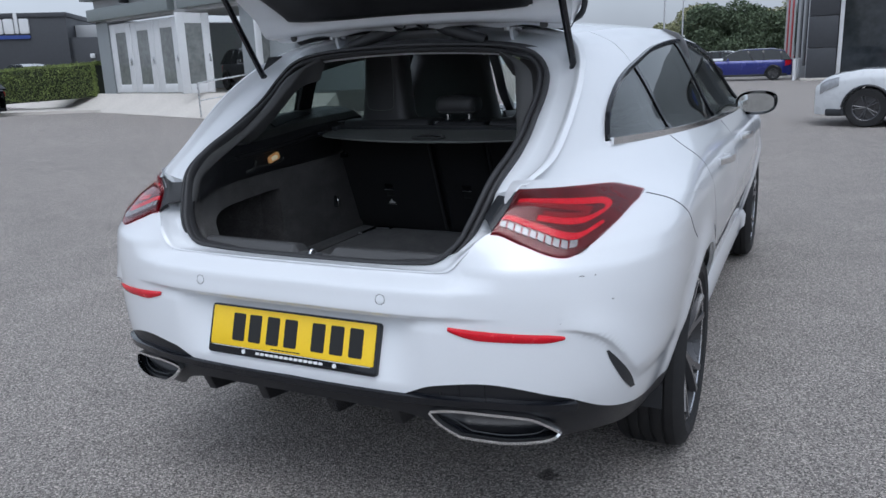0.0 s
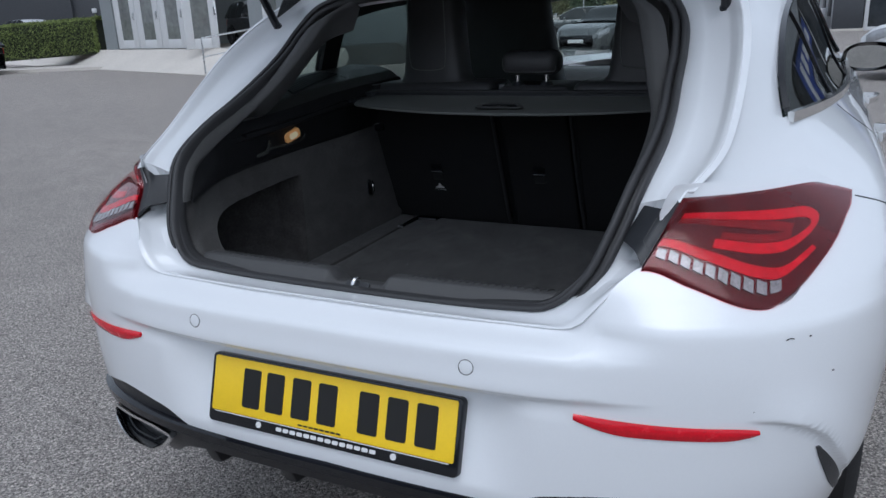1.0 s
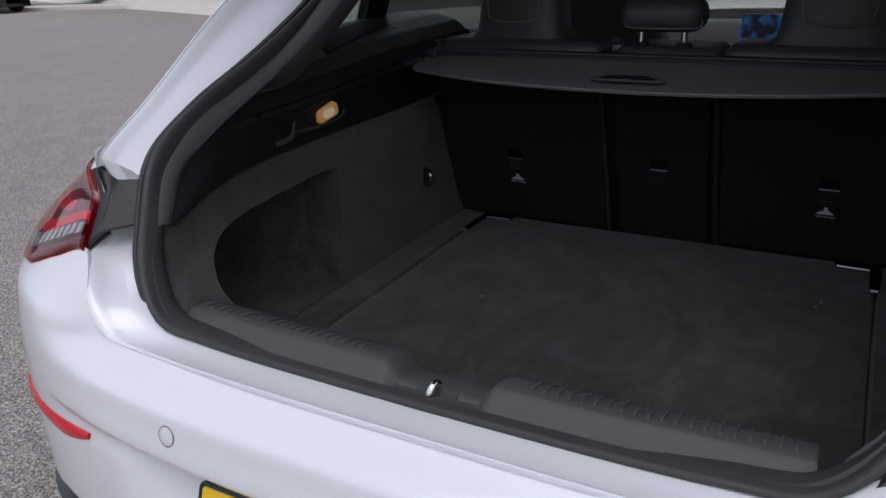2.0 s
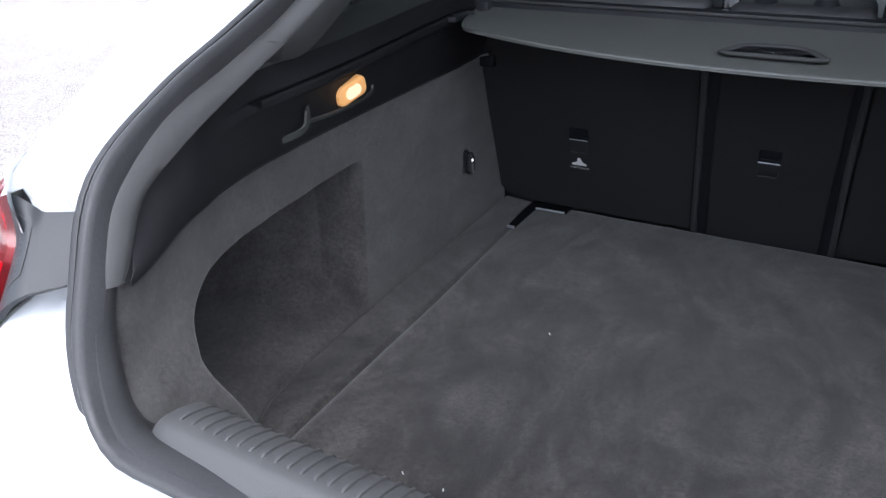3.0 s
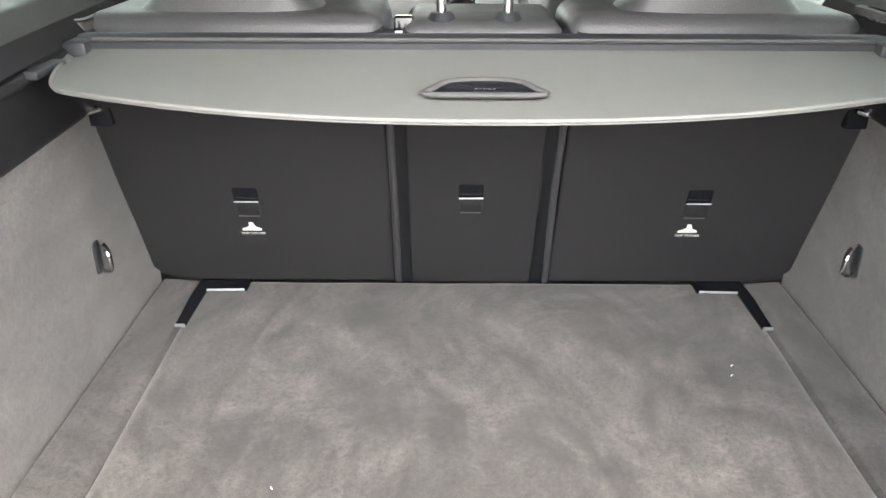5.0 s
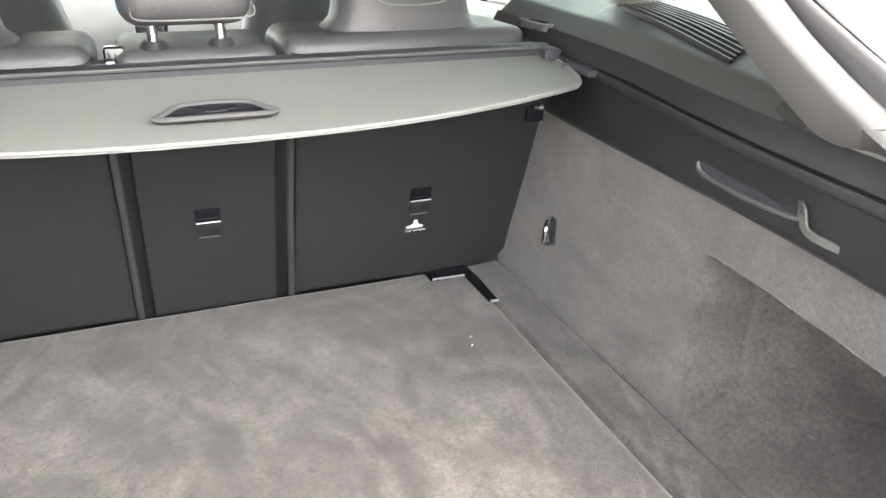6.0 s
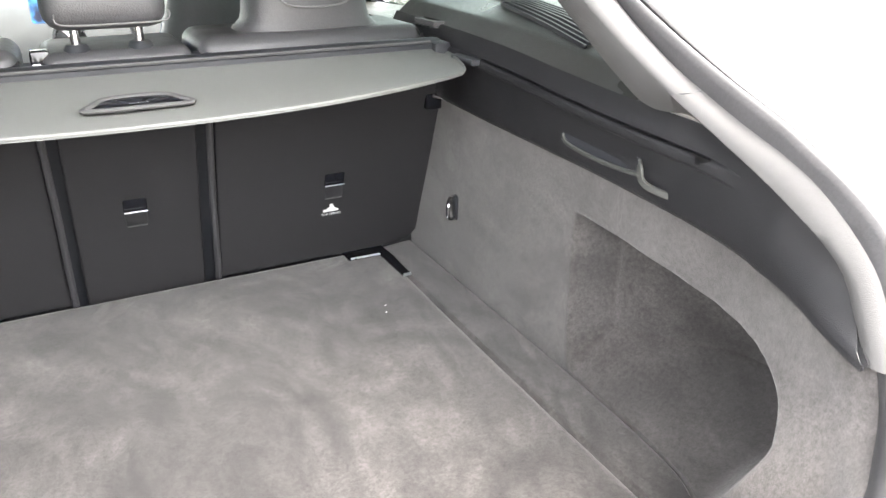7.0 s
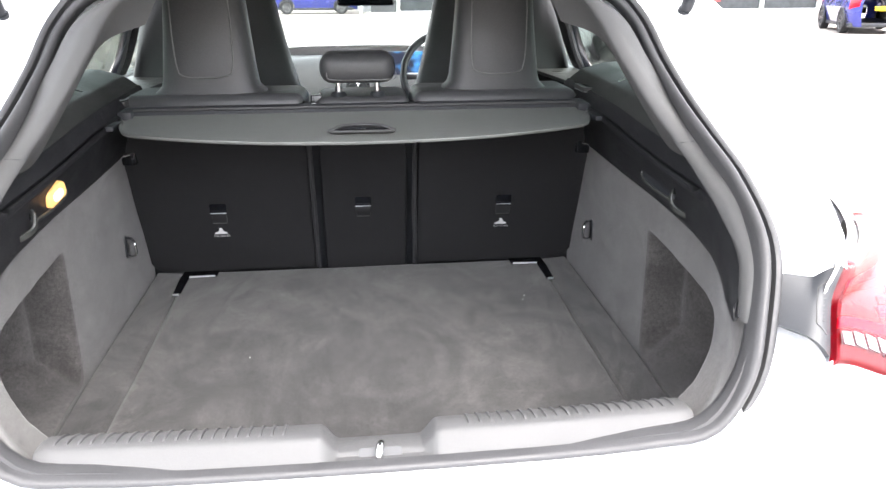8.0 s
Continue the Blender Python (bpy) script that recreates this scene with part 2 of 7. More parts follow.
COVER = mat("cover_fabric", (0.135, 0.140, 0.133), 0.6, 0, 0.05, 5, 800, bump=0.35, bump_scale=1200)
CHROME = mat("chrome", (0.80, 0.80, 0.80), 0.12, 1.0, 0.04, 5, 60, rvar=0.05)
STEEL = mat("steel", (0.55, 0.56, 0.58), 0.3, 1.0, 0.08, 20, 200)
YELLOW = mat("plate_yellow", (0.90, 0.60, 0.006), 0.45, 0, 0.03, 6, 200, coat=0.1)
INK = mat("plate_black", (0.01, 0.01, 0.01), 0.4, 0, 0.05, 6, 200)
PRINT = mat("white_print", (0.75, 0.75, 0.75), 0.5, 0, 0.03, 6, 200)
LENS_SHELL = glass("red_clear_shell", (0.94, 0.50, 0.52))
RED_LENS = mat("red_lens", (0.22, 0.004, 0.012), 0.2, 0, 0.25, 30, 90, coat=0.35, rvar=0.03, spec=0.25)
RED_DEEP = mat("red_lens_dark", (0.075, 0.003, 0.008), 0.2, 0, 0.35, 22, 90, coat=0.35, rvar=0.03, spec=0.25)
RED_BRIGHT = mat("red_light_guide", (0.66, 0.005, 0.034), 0.2, 0, 0.2, 40, 120, coat=0.3, spec=0.25)
RED_REFL = mat("red_reflector", (0.62, 0.003, 0.016), 0.2, 0, 0.12, 60, 300, coat=0.4, spec=0.3)
CLEAR_LENS = mat("clear_lens", (0.26, 0.23, 0.24), 0.18, 0.3, 0.35, 120, 400, coat=1.0)
TYRE = mat("tyre_rubber", (0.012, 0.012, 0.013), 0.8, 0, 0.2, 12, 200, bump=0.4)
RIM = mat("rim_grey", (0.06, 0.06, 0.064), 0.3, 0.5, 0.1, 10, 100, coat=0.5)
RIM_CUT = mat("rim_machined", (0.55, 0.55, 0.57), 0.25, 1.0, 0.05, 20, 200)
GLASS = glass("clear_glass", (0.90, 0.94, 0.92))
TINT = glass("tinted_glass", (0.50, 0.55, 0.53))
LAMP = glow("lamp_glow", (1.0, 0.50, 0.17), 0.042)
LAMP_HOT = glow("lamp_bulb", (1.0, 0.80, 0.50), 0.12)
# unseen lining, made pale to bounce light into the cabin
HEADLINER = mat("headliner", (0.45, 0.45, 0.44), 0.9, 0, 0.06, 30, 500)


# ---- mesh helpers ----
ORIGIN = {}


def thing(name, label, category, at=(0, 0, 0), group="", kind=""):
    ob = new(name)
    ob.location = at
    ob.empty_display_size = 0.2
    ORIGIN[ob.name] = Vector(at)
    return tagged(ob, label, category, group, kind)


def finish(bm, mats, sharp=38.0, name="mesh"):
    me = bpy.data.meshes.new(name)
    bm.normal_update()
    bm.to_mesh(me)
    bm.free()
    for m in mats if isinstance(mats, (list, tuple)) else (mats,):
        me.materials.append(m)
    me.polygons.foreach_set("use_smooth", [True] * len(me.polygons))
    me.set_sharp_from_angle(angle=radians(sharp))
    return me


def part(name, bm, material, parent, label="", sharp=38.0):
    """One mesh under a thing or part; the bmesh is in world coordinates."""
    root = parent
    while root.parent:
        root = root.parent
    off = ORIGIN.get(root.name, Vector((0, 0, 0)))
    bmesh.ops.translate(bm, verts=bm.verts, vec=-off)
    ob = new(name, finish(bm, material, sharp, name))
    ob.parent = parent
    if label:
        ob["label"] = label
    ORIGIN[ob.name] = off
    return ob


def pchip(xs, ys):
    """A smooth curve through a few values that never overshoots them."""
    xs, ys = np.array(xs, float), np.array(ys, float)
    h, d = np.diff(xs), np.diff(ys) / np.diff(xs)
    m = np.zeros(len(xs))
    for i in range(1, len(xs) - 1):
        if d[i - 1] * d[i] > 0:
            w1, w2 = 2 * h[i] + h[i - 1], h[i] + 2 * h[i - 1]
            m[i] = (w1 + w2) / (w1 / d[i - 1] + w2 / d[i])
    m[0], m[-1] = d[0], d[-1]

    def f(x):
        x = min(max(x, xs[0]), xs[-1])
        i = min(max(int(np.searchsorted(xs, x)) - 1, 0), len(h) - 1)
        s = (x - xs[i]) / h[i]
        return float((1 + 2 * s) * (1 - s) ** 2 * ys[i] + s * (1 - s) ** 2 * h[i] * m[i] + s * s * (3 - 2 * s) * ys[i + 1] + s * s * (s - 1) * h[i] * m[i + 1])
    return f


def spline(pts, n, closed=False):
    """n points along a Catmull-Rom curve, evenly by length."""
    P = [Vector(p) for p in pts]
    k = len(P)
    out = []
    segs = k if closed else k - 1
    for i in range(segs):
        a, b, c, d = (P[(i + j) % k] if closed else P[min(max(i + j, 0), k - 1)] for j in (-1, 0, 1, 2))
        for s in np.linspace(0, 1, 16, endpoint=False):
            out.append(0.5 * ((2 * b) + (c - a) * s + (2 * a - 5 * b + 4 * c - d) * s * s + (3 * b - a - 3 * c + d) * s ** 3))
    out.append(P[0] if closed else P[-1])
    L = [0.0]
    for p, q in zip(out, out[1:]):
        L.append(L[-1] + (q - p).length)
    res = []
    for w in np.linspace(0, L[-1], n + 1 if closed else n)[: n]:
        i = min(max(int(np.searchsorted(L, w)) - 1, 0), len(out) - 2)
        g = (w - L[i]) / max(1e-9, L[i + 1] - L[i])
        res.append(out[i].lerp(out[i + 1], g))
    return res


def mesh_grid(rows, close_u=False, close_v=False, flip=False, bm=None):
    """Quads over rows of points."""
    bm = bm or bmesh.new()
    V = [[bm.verts.new(p) for p in r] for r in rows]
    nu, nv = len(V), len(V[0])
    for i in range(nu if close_u else nu - 1):
        for j in range(nv if close_v else nv - 1):
            q = (V[i][j], V[i][(j + 1) % nv], V[(i + 1) % nu][(j + 1) % nv], V[(i + 1) % nu][j])
            try:
                bm.faces.new(q[::-1] if flip else q)
            except ValueError:
                pass
    return bm


def grid(f, nu, nv, flip=False, keep=None):
    """A surface f(u, v) over the unit square; keep(u, v) says which cells stay."""
    bm = bmesh.new()
    V = [[bm.verts.new(f(i / nu, j / nv)) for j in range(nv + 1)] for i in range(nu + 1)]
    for i in range(nu):
        for j in range(nv):
            if keep and not keep((i + 0.5) / nu, (j + 0.5) / nv):
                continue
            q = (V[i][j], V[i + 1][j], V[i + 1][j + 1], V[i][j + 1])
            bm.faces.new(q[::-1] if flip else q)
    loose = [v for v in bm.verts if not v.link_faces]
    bmesh.ops.delete(bm, geom=loose, context="VERTS")
    return bm


def thicken(bm, d):
    """Gives a sheet a thickness of d against its normals."""
    bm.normal_update()
    faces = bm.faces[:]
    border = [(e.verts[0], e.verts[1], e.link_faces[0]) for e in bm.edges if len(e.link_faces) == 1]
    back = {v: bm.verts.new(v.co - v.normal * d) for v in bm.verts[:]}
    for f in faces:
        bm.faces.new([back[v] for v in reversed(f.verts)])
    for a, b, f in border:
        vs = list(f.verts)
        i = vs.index(a)
        if vs[(i + 1) % len(vs)] is not b:
            a, b = b, a
        bm.faces.new((b, a, back[a], back[b]))
    return bm


def sweep(pts, section, up=(0, 0, 1), closed=False, bm=None, caps=True):
    """A section of (side, up) offsets carried along points."""
    P = [Vector(p) for p in pts]
    n = len(P)
    rows = []
    for i in range(n):
        a, b = (P[(i - 1) % n], P[(i + 1) % n]) if closed else (P[max(i - 1, 0)], P[min(i + 1, n - 1)])
        t = (b - a).normalized()
        s = t.cross(Vector(up))
        s = s.normalized() if s.length > 1e-4 else Vector((1, 0, 0))
        w = s.cross(t).normalized()
        rows.append([P[i] + s * x + w * y for x, y in section])
    bm = bm or bmesh.new()
    k0 = len(bm.verts)
    mesh_grid(rows, close_u=closed, close_v=True, bm=bm)
    if caps and not closed:
        bm.verts.ensure_lookup_table()
        m = len(section)
        last = len(bm.verts)
        bm.faces.new([bm.verts[k0 + j] for j in range(m)][::-1])
        bm.faces.new([bm.verts[last - m + j] for j in range(m)])
    bmesh.ops.recalc_face_normals(bm, faces=bm.faces)
    return bm


def ring(r, n=10, sx=1.0, sy=1.0):
    return [(r * sx * math.cos(2 * math.pi * k / n), r * sy * math.sin(2 * math.pi * k / n)) for k in range(n)]


def tube(pts, r, n=10, closed=False, bm=None):
    return sweep(pts, ring(r, n), (0.013, 0.02, 1), closed, bm)


def box(lo, hi, bevel=0.0, bm=None, m=None, seg=2):
    bm2 = bmesh.new()
    bmesh.ops.create_cube(bm2, size=1.0)
    lo, hi = Vector(lo), Vector(hi)
    for v in bm2.verts:
        v.co = Vector(((lo.x + hi.x) / 2 + v.co.x * (hi.x - lo.x), (lo.y + hi.y) / 2 + v.co.y * (hi.y - lo.y), (lo.z + hi.z) / 2 + v.co.z * (hi.z - lo.z)))
    if bevel:
        bmesh.ops.bevel(bm2, geom=bm2.edges[:], offset=bevel, segments=seg, affect="EDGES", profile=0.5)
    if m:
        bmesh.ops.transform(bm2, matrix=m, verts=bm2.verts)
    if bm is None:
        return bm2
    tmp = bpy.data.meshes.new("tmp")
    bm2.to_mesh(tmp)
    bm2.free()
    bm.from_mesh(tmp)
    bpy.data.meshes.remove(tmp)
    return bm


def slab(outline, depth, place, bevel=0.0, seg=2):
    """A flat outline of (a, b), extruded by depth, laid with the matrix place (its z is the front)."""
    bm = bmesh.new()
    f = bm.faces.new([bm.verts.new((a, b, 0)) for a, b in outline])
    f.normal_update()
    if f.normal.z < 0:
        f.normal_flip()
    r = bmesh.ops.extrude_face_region(bm, geom=[f])
    bmesh.ops.translate(bm, verts=[v for v in r["geom"] if isinstance(v, bmesh.types.BMVert)], vec=(0, 0, -depth))
    bmesh.ops.recalc_face_normals(bm, faces=bm.faces)
    if bevel:
        front = [e for e in bm.edges if all(abs(v.co.z) < 1e-6 for v in e.verts)]
        bmesh.ops.bevel(bm, geom=front, offset=bevel, segments=seg, affect="EDGES", profile=0.5)
    bmesh.ops.transform(bm, matrix=place, verts=bm.verts)
    return bm


def rounded(w, h, r, n=5):
    """The outline of a rounded rectangle about the origin."""
    out = []
    for cx, cy, a0 in ((w / 2 - r, h / 2 - r, 0), (-w / 2 + r, h / 2 - r, 90), (-w / 2 + r, -h / 2 + r, 180), (w / 2 - r, -h / 2 + r, 270)):
        out += [(cx + r * math.cos(radians(a0 + 90 * k / n)), cy + r * math.sin(radians(a0 + 90 * k / n))) for k in range(n + 1)]
    return out


def ss(x):
    x = min(max(x, 0.0), 1.0)
    return x * x * (3 - 2 * x)


def plane_at(o, ax, ay):
    """A matrix at o with x along ax and y roughly along ay."""
    x = Vector(ax).normalized()
    z = x.cross(Vector(ay)).normalized()
    y = z.cross(x)
    m = Matrix((x, y, z)).transposed().to_4x4()
    m.translation = o
    return m


def lathe(profile, centre, axis="x", n=48):
    """Rings of (radius, along) about an axis."""
    rows = []
    for k in range(n):
        a = 2 * math.pi * k / n
        rows.append([Vector(centre) + (Vector((h, r * math.cos(a), r * math.sin(a))) if axis == "x" else Vector((r * math.cos(a), h, r * math.sin(a))) if axis == "y" else Vector((r * math.cos(a), r * math.sin(a), h))) for r, h in profile])
    bm = mesh_grid(rows, close_u=True)
    bmesh.ops.recalc_face_normals(bm, faces=bm.faces)
    return bm


def mirrored(p, s):
    return Vector((p[0] * s, p[1], p[2]))


def orient(bm, inside):
    """Turns all faces away from a point inside."""
    bm.normal_update()
    c = Vector(inside)
    bad = sum(1 if f.normal.dot(f.calc_center_median() - c) < 0 else -1 for f in bm.faces)
    if bad > 0:
        bmesh.ops.reverse_faces(bm, faces=bm.faces)
    return bm


# ---- ground ----
ground = new("ground", finish(box((-400, -400, -0.5), (400, 400, 0.0)), ASPHALT))
tagged(ground, "grey worn asphalt car park with visible stone chippings", "ground", kind="structure")

# ---- the car: shape ----
AXLE_R, AXLE_F, WHEEL_R = 1.02, 3.745, 0.328
POW = 3.4
W_OF = pchip([0.28, 0.36, 0.48, 0.60, 0.75, 0.85, 0.90, 0.94, 0.97, 1.00, 1.055, 1.22, 1.32, 1.36], [0.80, 0.838, 0.872, 0.900, 0.913, 0.912, 0.900, 0.882, 0.860, 0.832, 0.790, 0.705, 0.640, 0.570])
Y_OF = pchip([0.28, 0.36, 0.44, 0.52, 0.60, 0.66, 0.690, 0.698, 0.705, 0.737, 0.758, 0.765, 0.772, 0.80, 0.85, 0.892, 0.94, 0.99, 1.055, 1.22, 1.32, 1.36], [0.12, 0.055, 0.014, 0.0, 0.002, 0.006, 0.011, 0.008, 0.002, 0.007, 0.011, 0.015, 0.024, 0.060, 0.066, 0.085, 0.105, 0.045, -0.07, -0.03, 0.18, 0.34])
Y_SIDE = pchip([0.28, 0.36, 0.44, 0.52, 0.60, 0.66, 0.737, 0.79, 0.808, 0.818, 0.826, 0.85, 0.892, 0.94, 0.99, 1.055, 1.22, 1.32, 1.36], [0.12, 0.055, 0.014, 0.0, 0.002, 0.004, 0.008, 0.015, 0.019, 0.024, 0.031, 0.053, 0.085, 0.105, 0.045, -0.07, -0.03, 0.18, 0.34])


def y_rear(x, z):
    """The rear face on the axis; towards the corners its folds fade."""
    k = min(max((abs(x) - 0.38) / 0.20, 0.0), 1.0)
    k = k * k * (3 - 2 * k)
    return Y_OF(z) * (1 - k) + Y_SIDE(z) * k


L_OF = pchip([0.28, 0.60, 0.70, 0.80, 0.85, 0.892, 0.94, 0.99, 1.055, 1.36], [0.70, 0.75, 0.75, 0.75, 0.76, 0.84, 1.10, 1.68, 2.4, 2.4])
EDGE_Z = pchip([0.5, 0.85, 1.3, 2.0, 2.7, 3.1, 3.6], [1.35, 1.36, 1.385, 1.398, 1.375, 1.33, 1.20])
CREST_Z = pchip([0.6, 0.95, 1.5, 2.1, 2.8, 3.1], [1.375, 1.405, 1.435, 1.442, 1.415, 1.38])


def nose(y):
    """How the plan narrows towards the front."""
    t = max(0.0, (y - 3.55) / 1.10)
    return (1 - min(t, 0.999) ** 2.6) ** (1 / 2.6)


def flare(y, z):
    e = 0.0
    for a in (AXLE_R, AXLE_F):
        d = math.hypot(y - a, z - WHEEL_R)
        e = max(e, 0.014 * math.exp(-((d - 0.37) / 0.06) ** 2))
    return e


def side_x(y, z):
    zr = z if z <= 0.99 else 0.99 + (z - 0.99) * 0.37 / (EDGE_Z(y) - 0.99)
    w, y0, ln = W_OF(zr), Y_SIDE(zr), L_OF(zr)
    t = min(max((y - y0) / ln, 0.0), 1.0)
    x = w * (1 - (1 - t) ** POW) ** (1 / POW)
    return x * nose(y) + (flare(y, z) if z < 0.9 else 0)


def rear_pt(x, z, hollow=True):
    """The point of the rear surface at width x and height z."""
    w, y0, ln = W_OF(z), y_rear(x, z), L_OF(z)
    q = min(abs(x) / w, 0.9999)
    y = y0 + ln * (1 - (1 - q ** POW) ** (1 / POW))
    # hollow that carries the number plate
    gx = min(max((0.40 - abs(x)) / 0.12, 0), 1)
    gz = min(max((z - 0.525) / 0.15, 0), 1) if z < 0.692 else 0
    gx, gz = gx * gx * (3 - 2 * gx), gz
    return Vector((x, y + (0.046 * gx * gz if hollow else 0), z))


def rear_n(x, z):
    a, b = rear_pt(x + 0.004, z) - rear_pt(x - 0.004, z), rear_pt(x, z + 0.003) - rear_pt(x, z - 0.003)
    return a.cross(b).normalized()


QB = pchip([0.205, 0.30, 0.42, 0.492, 0.56, 0.72, 0.95, 1.40], [0.982, 0.976, 0.968, 0.941, 0.916, 0.80, 0.692, 0.30])


def joint_z(x):
    """The height at which the rear surface meets the border of the rear wing, at width x."""
    lo, hi = 0.60, 1.0
    for _ in range(40):
        z = (lo + hi) / 2
        lo, hi = (z, hi) if QB(rear_pt(x, z).y) > z else (lo, z)
    return lo


_jx = [0.815, 0.83, 0.845, 0.86, 0.875, 0.89, 0.905]
BUMP_TOP = pchip([0, 0.38, 0.41, 0.435, 0.467, 0.50, 0.53, 0.60, 0.703, 0.745, 0.785] + _jx, [0.800, 0.800, 0.8015, 0.808, 0.840, 0.874, 0.893, 0.872, 0.843, 0.865, 0.905] + [joint_z(x) for x in _jx])
BUMP_LOW = pchip([0, 0.24, 0.30, 0.40, 0.52, 0.70, 0.80, 0.86, 0.92], [0.505, 0.500, 0.497, 0.530, 0.543, 0.500, 0.430, 0.392, 0.385])
LAMP_TOP = pchip([0.53, 0.57, 0.62, 0.68, 0.74, 0.79, 0.815], [0.90] + [joint_z(x) for x in (0.57, 0.62, 0.68, 0.74, 0.79, 0.815)])

car = thing("estate_car", "white estate car with raised tailgate and open boot, parked on asphalt", "car", (0, 2.2, 0))


def arch_end(z):
    """Where the rear wheel's arch begins, at height z."""
    r = 0.372
    return AXLE_R - math.sqrt(max(r * r - (z - WHEEL_R) ** 2, 0.0)) if abs(z - WHEEL_R) < r else AXLE_R - 0.06


def bumper_pt(c, v, low, top, bands=False):
    """c runs from one arch round the back to the other, v from the lower to the upper border."""
    s = 1 if c >= 0 else -1
    a = abs(c)
    x = 0.90 * a
    for _ in range(6):
        lo, hi = low(x), top(x)
        z = lo + (hi - lo) * v
        if bands:
            # rows keep to the crease that runs round the bumper
            zb = min(0.835, hi - 0.02 * (hi - lo))
            za = min(0.66, zb - 0.3 * (zb - lo))
            z = lo + (za - lo) * v / 0.25 if v < 0.25 else za + (zb - za) * (v - 0.25) / 0.6 if v < 0.85 else zb + (hi - zb) * (v - 0.85) / 0.15
        w, y0, ln = W_OF(z), y_rear(x, z), L_OF(z)
        ye = arch_end(min(z, 0.70))
        if ye <= y0 + ln:
            full = math.acos((1 - (ye - y0) / ln) ** (POW / 2))
        else:
            full = math.pi / 2 + (ye - y0 - ln) / 0.5
        q = a * full
        if q <= math.pi / 2:
            xn = w * math.sin(q) ** (2 / POW)
            y = y0 + ln * (1 - math.cos(q) ** (2 / POW))
        else:
            xn, y = w, y0 + ln + (q - math.pi / 2) * 0.5
        x = 0.5 * x + 0.5 * xn
    x = xn
    y += rear_pt(x, z).y - rear_pt(x + 0.0, z, False).y
    p = Vector((s * (x + flare(y, z)), y, z))
    if bands:
        k = fin_lift(abs(x), z)
        if k:
            n = rear_n(x, z)
            p += Vector((s * n.x, n.y, n.z)) * k
    return p


FIN = spline([(0.690, 0.678, 0), (0.735, 0.671, 0), (0.770, 0.655, 0), (0.797, 0.628, 0), (0.816, 0.59, 0), (0.833, 0.54, 0), (0.843, 0.49, 0)], 160)


def fin_lift(x, z):
    """The lip that starts beside the reflector and runs down outside the vent."""
    if x < 0.62 or z > 0.78:
        return 0.0
    i = min(range(160), key=lambda j: (FIN[j].x - x) ** 2 + (FIN[j].y - z) ** 2)
    a, b = FIN[max(i - 3, 0)], FIN[min(i + 3, 159)]
    t = (b - a).normalized()
    d = (x - FIN[i].x) * -t.y + (z - FIN[i].y) * t.x
    along = math.hypot(x - FIN[i].x, z - FIN[i].y)
    ends = min(1.0, i / 40, (159 - i) / 32)
    if d > 0:
        return 0.011 * ends * math.exp(-(along / 0.045) ** 2)
    return 0.011 * ends * max(0.0, 1 - along / 0.007)


def cspread(u):
    """More columns towards the corners."""
    c = 2 * u - 1
    return math.copysign(abs(c) ** 0.8, c)


bumper = part("rear_bumper", thicken(grid(lambda u, v: bumper_pt(cspread(u), v, BUMP_LOW, BUMP_TOP, True), 340, 120), 0.004), WHITE, car, "glossy white painted bumper with fine scuffs")
DIFF_LOW = pchip([0, 0.28, 0.37, 0.46, 0.74, 0.82, 0.92], [0.448, 0.446, 0.430, 0.380, 0.370, 0.345, 0.33])


def diff_pt(u, v):
    p = bumper_pt(cspread(u), v, DIFF_LOW, lambda x: BUMP_LOW(x) - 0.002)
    p.y += 0.006
    return p


part("rear_diffuser", thicken(grid(diff_pt, 160, 30), 0.004), DIFFUSER, car, "satin black lower valance")
strip = [Vector((x, rear_pt(x, 0.49).y - 0.002, 0.494 - 0.02 * max(0, (abs(x) - 0.55) / 0.2))) for x in np.linspace(-0.73, 0.73, 60)]
part("valance_strip", sweep(strip, [(-0.006, -0.012), (0.006, -0.012), (0.008, 0.006), (-0.006, 0.012)]), BLACK_GLOSS, car, "gloss black strip over the exhausts")
# underside and diffuser fins
part("underbody", box((-0.60, 0.30, 0.31), (0.60, 3.9, 0.37), 0.02), BLACK_SATIN, car)
part("diffuser_tray", thicken(grid(lambda u, v: Vector((-0.52 + 1.04 * u, 0.036 + 0.06 * abs(2 * u - 1) ** 3 + 0.36 * v, 0.452 - 0.11 * v - 0.05 * abs(2 * u - 1) ** 4)), 30, 10), 0.004), DIFFUSER, car, "black sloping diffuser tray")
for fx in (-0.31, -0.115, 0.115, 0.31):
    fin = slab([(0.004, 0), (0.26, -0.06), (0.26, -0.10), (0.07, -0.072), (0.034, -0.066)], 0.026, plane_at((fx - 0.013, 0.036, 0.450), (0, 1, 0), (0, 0, 1)), 0.005)
    part("diffuser_fin", fin, DIFFUSER, car, "black diffuser fin")
for jx in (0.475, 0.535):
    part("valance_joint", tube([rear_pt(jx, z) + Vector((0, 0.0045, 0)) for z in np.linspace(0.497, 0.540, 6)], 0.0012, 5), BLACK_GLOSS, car)
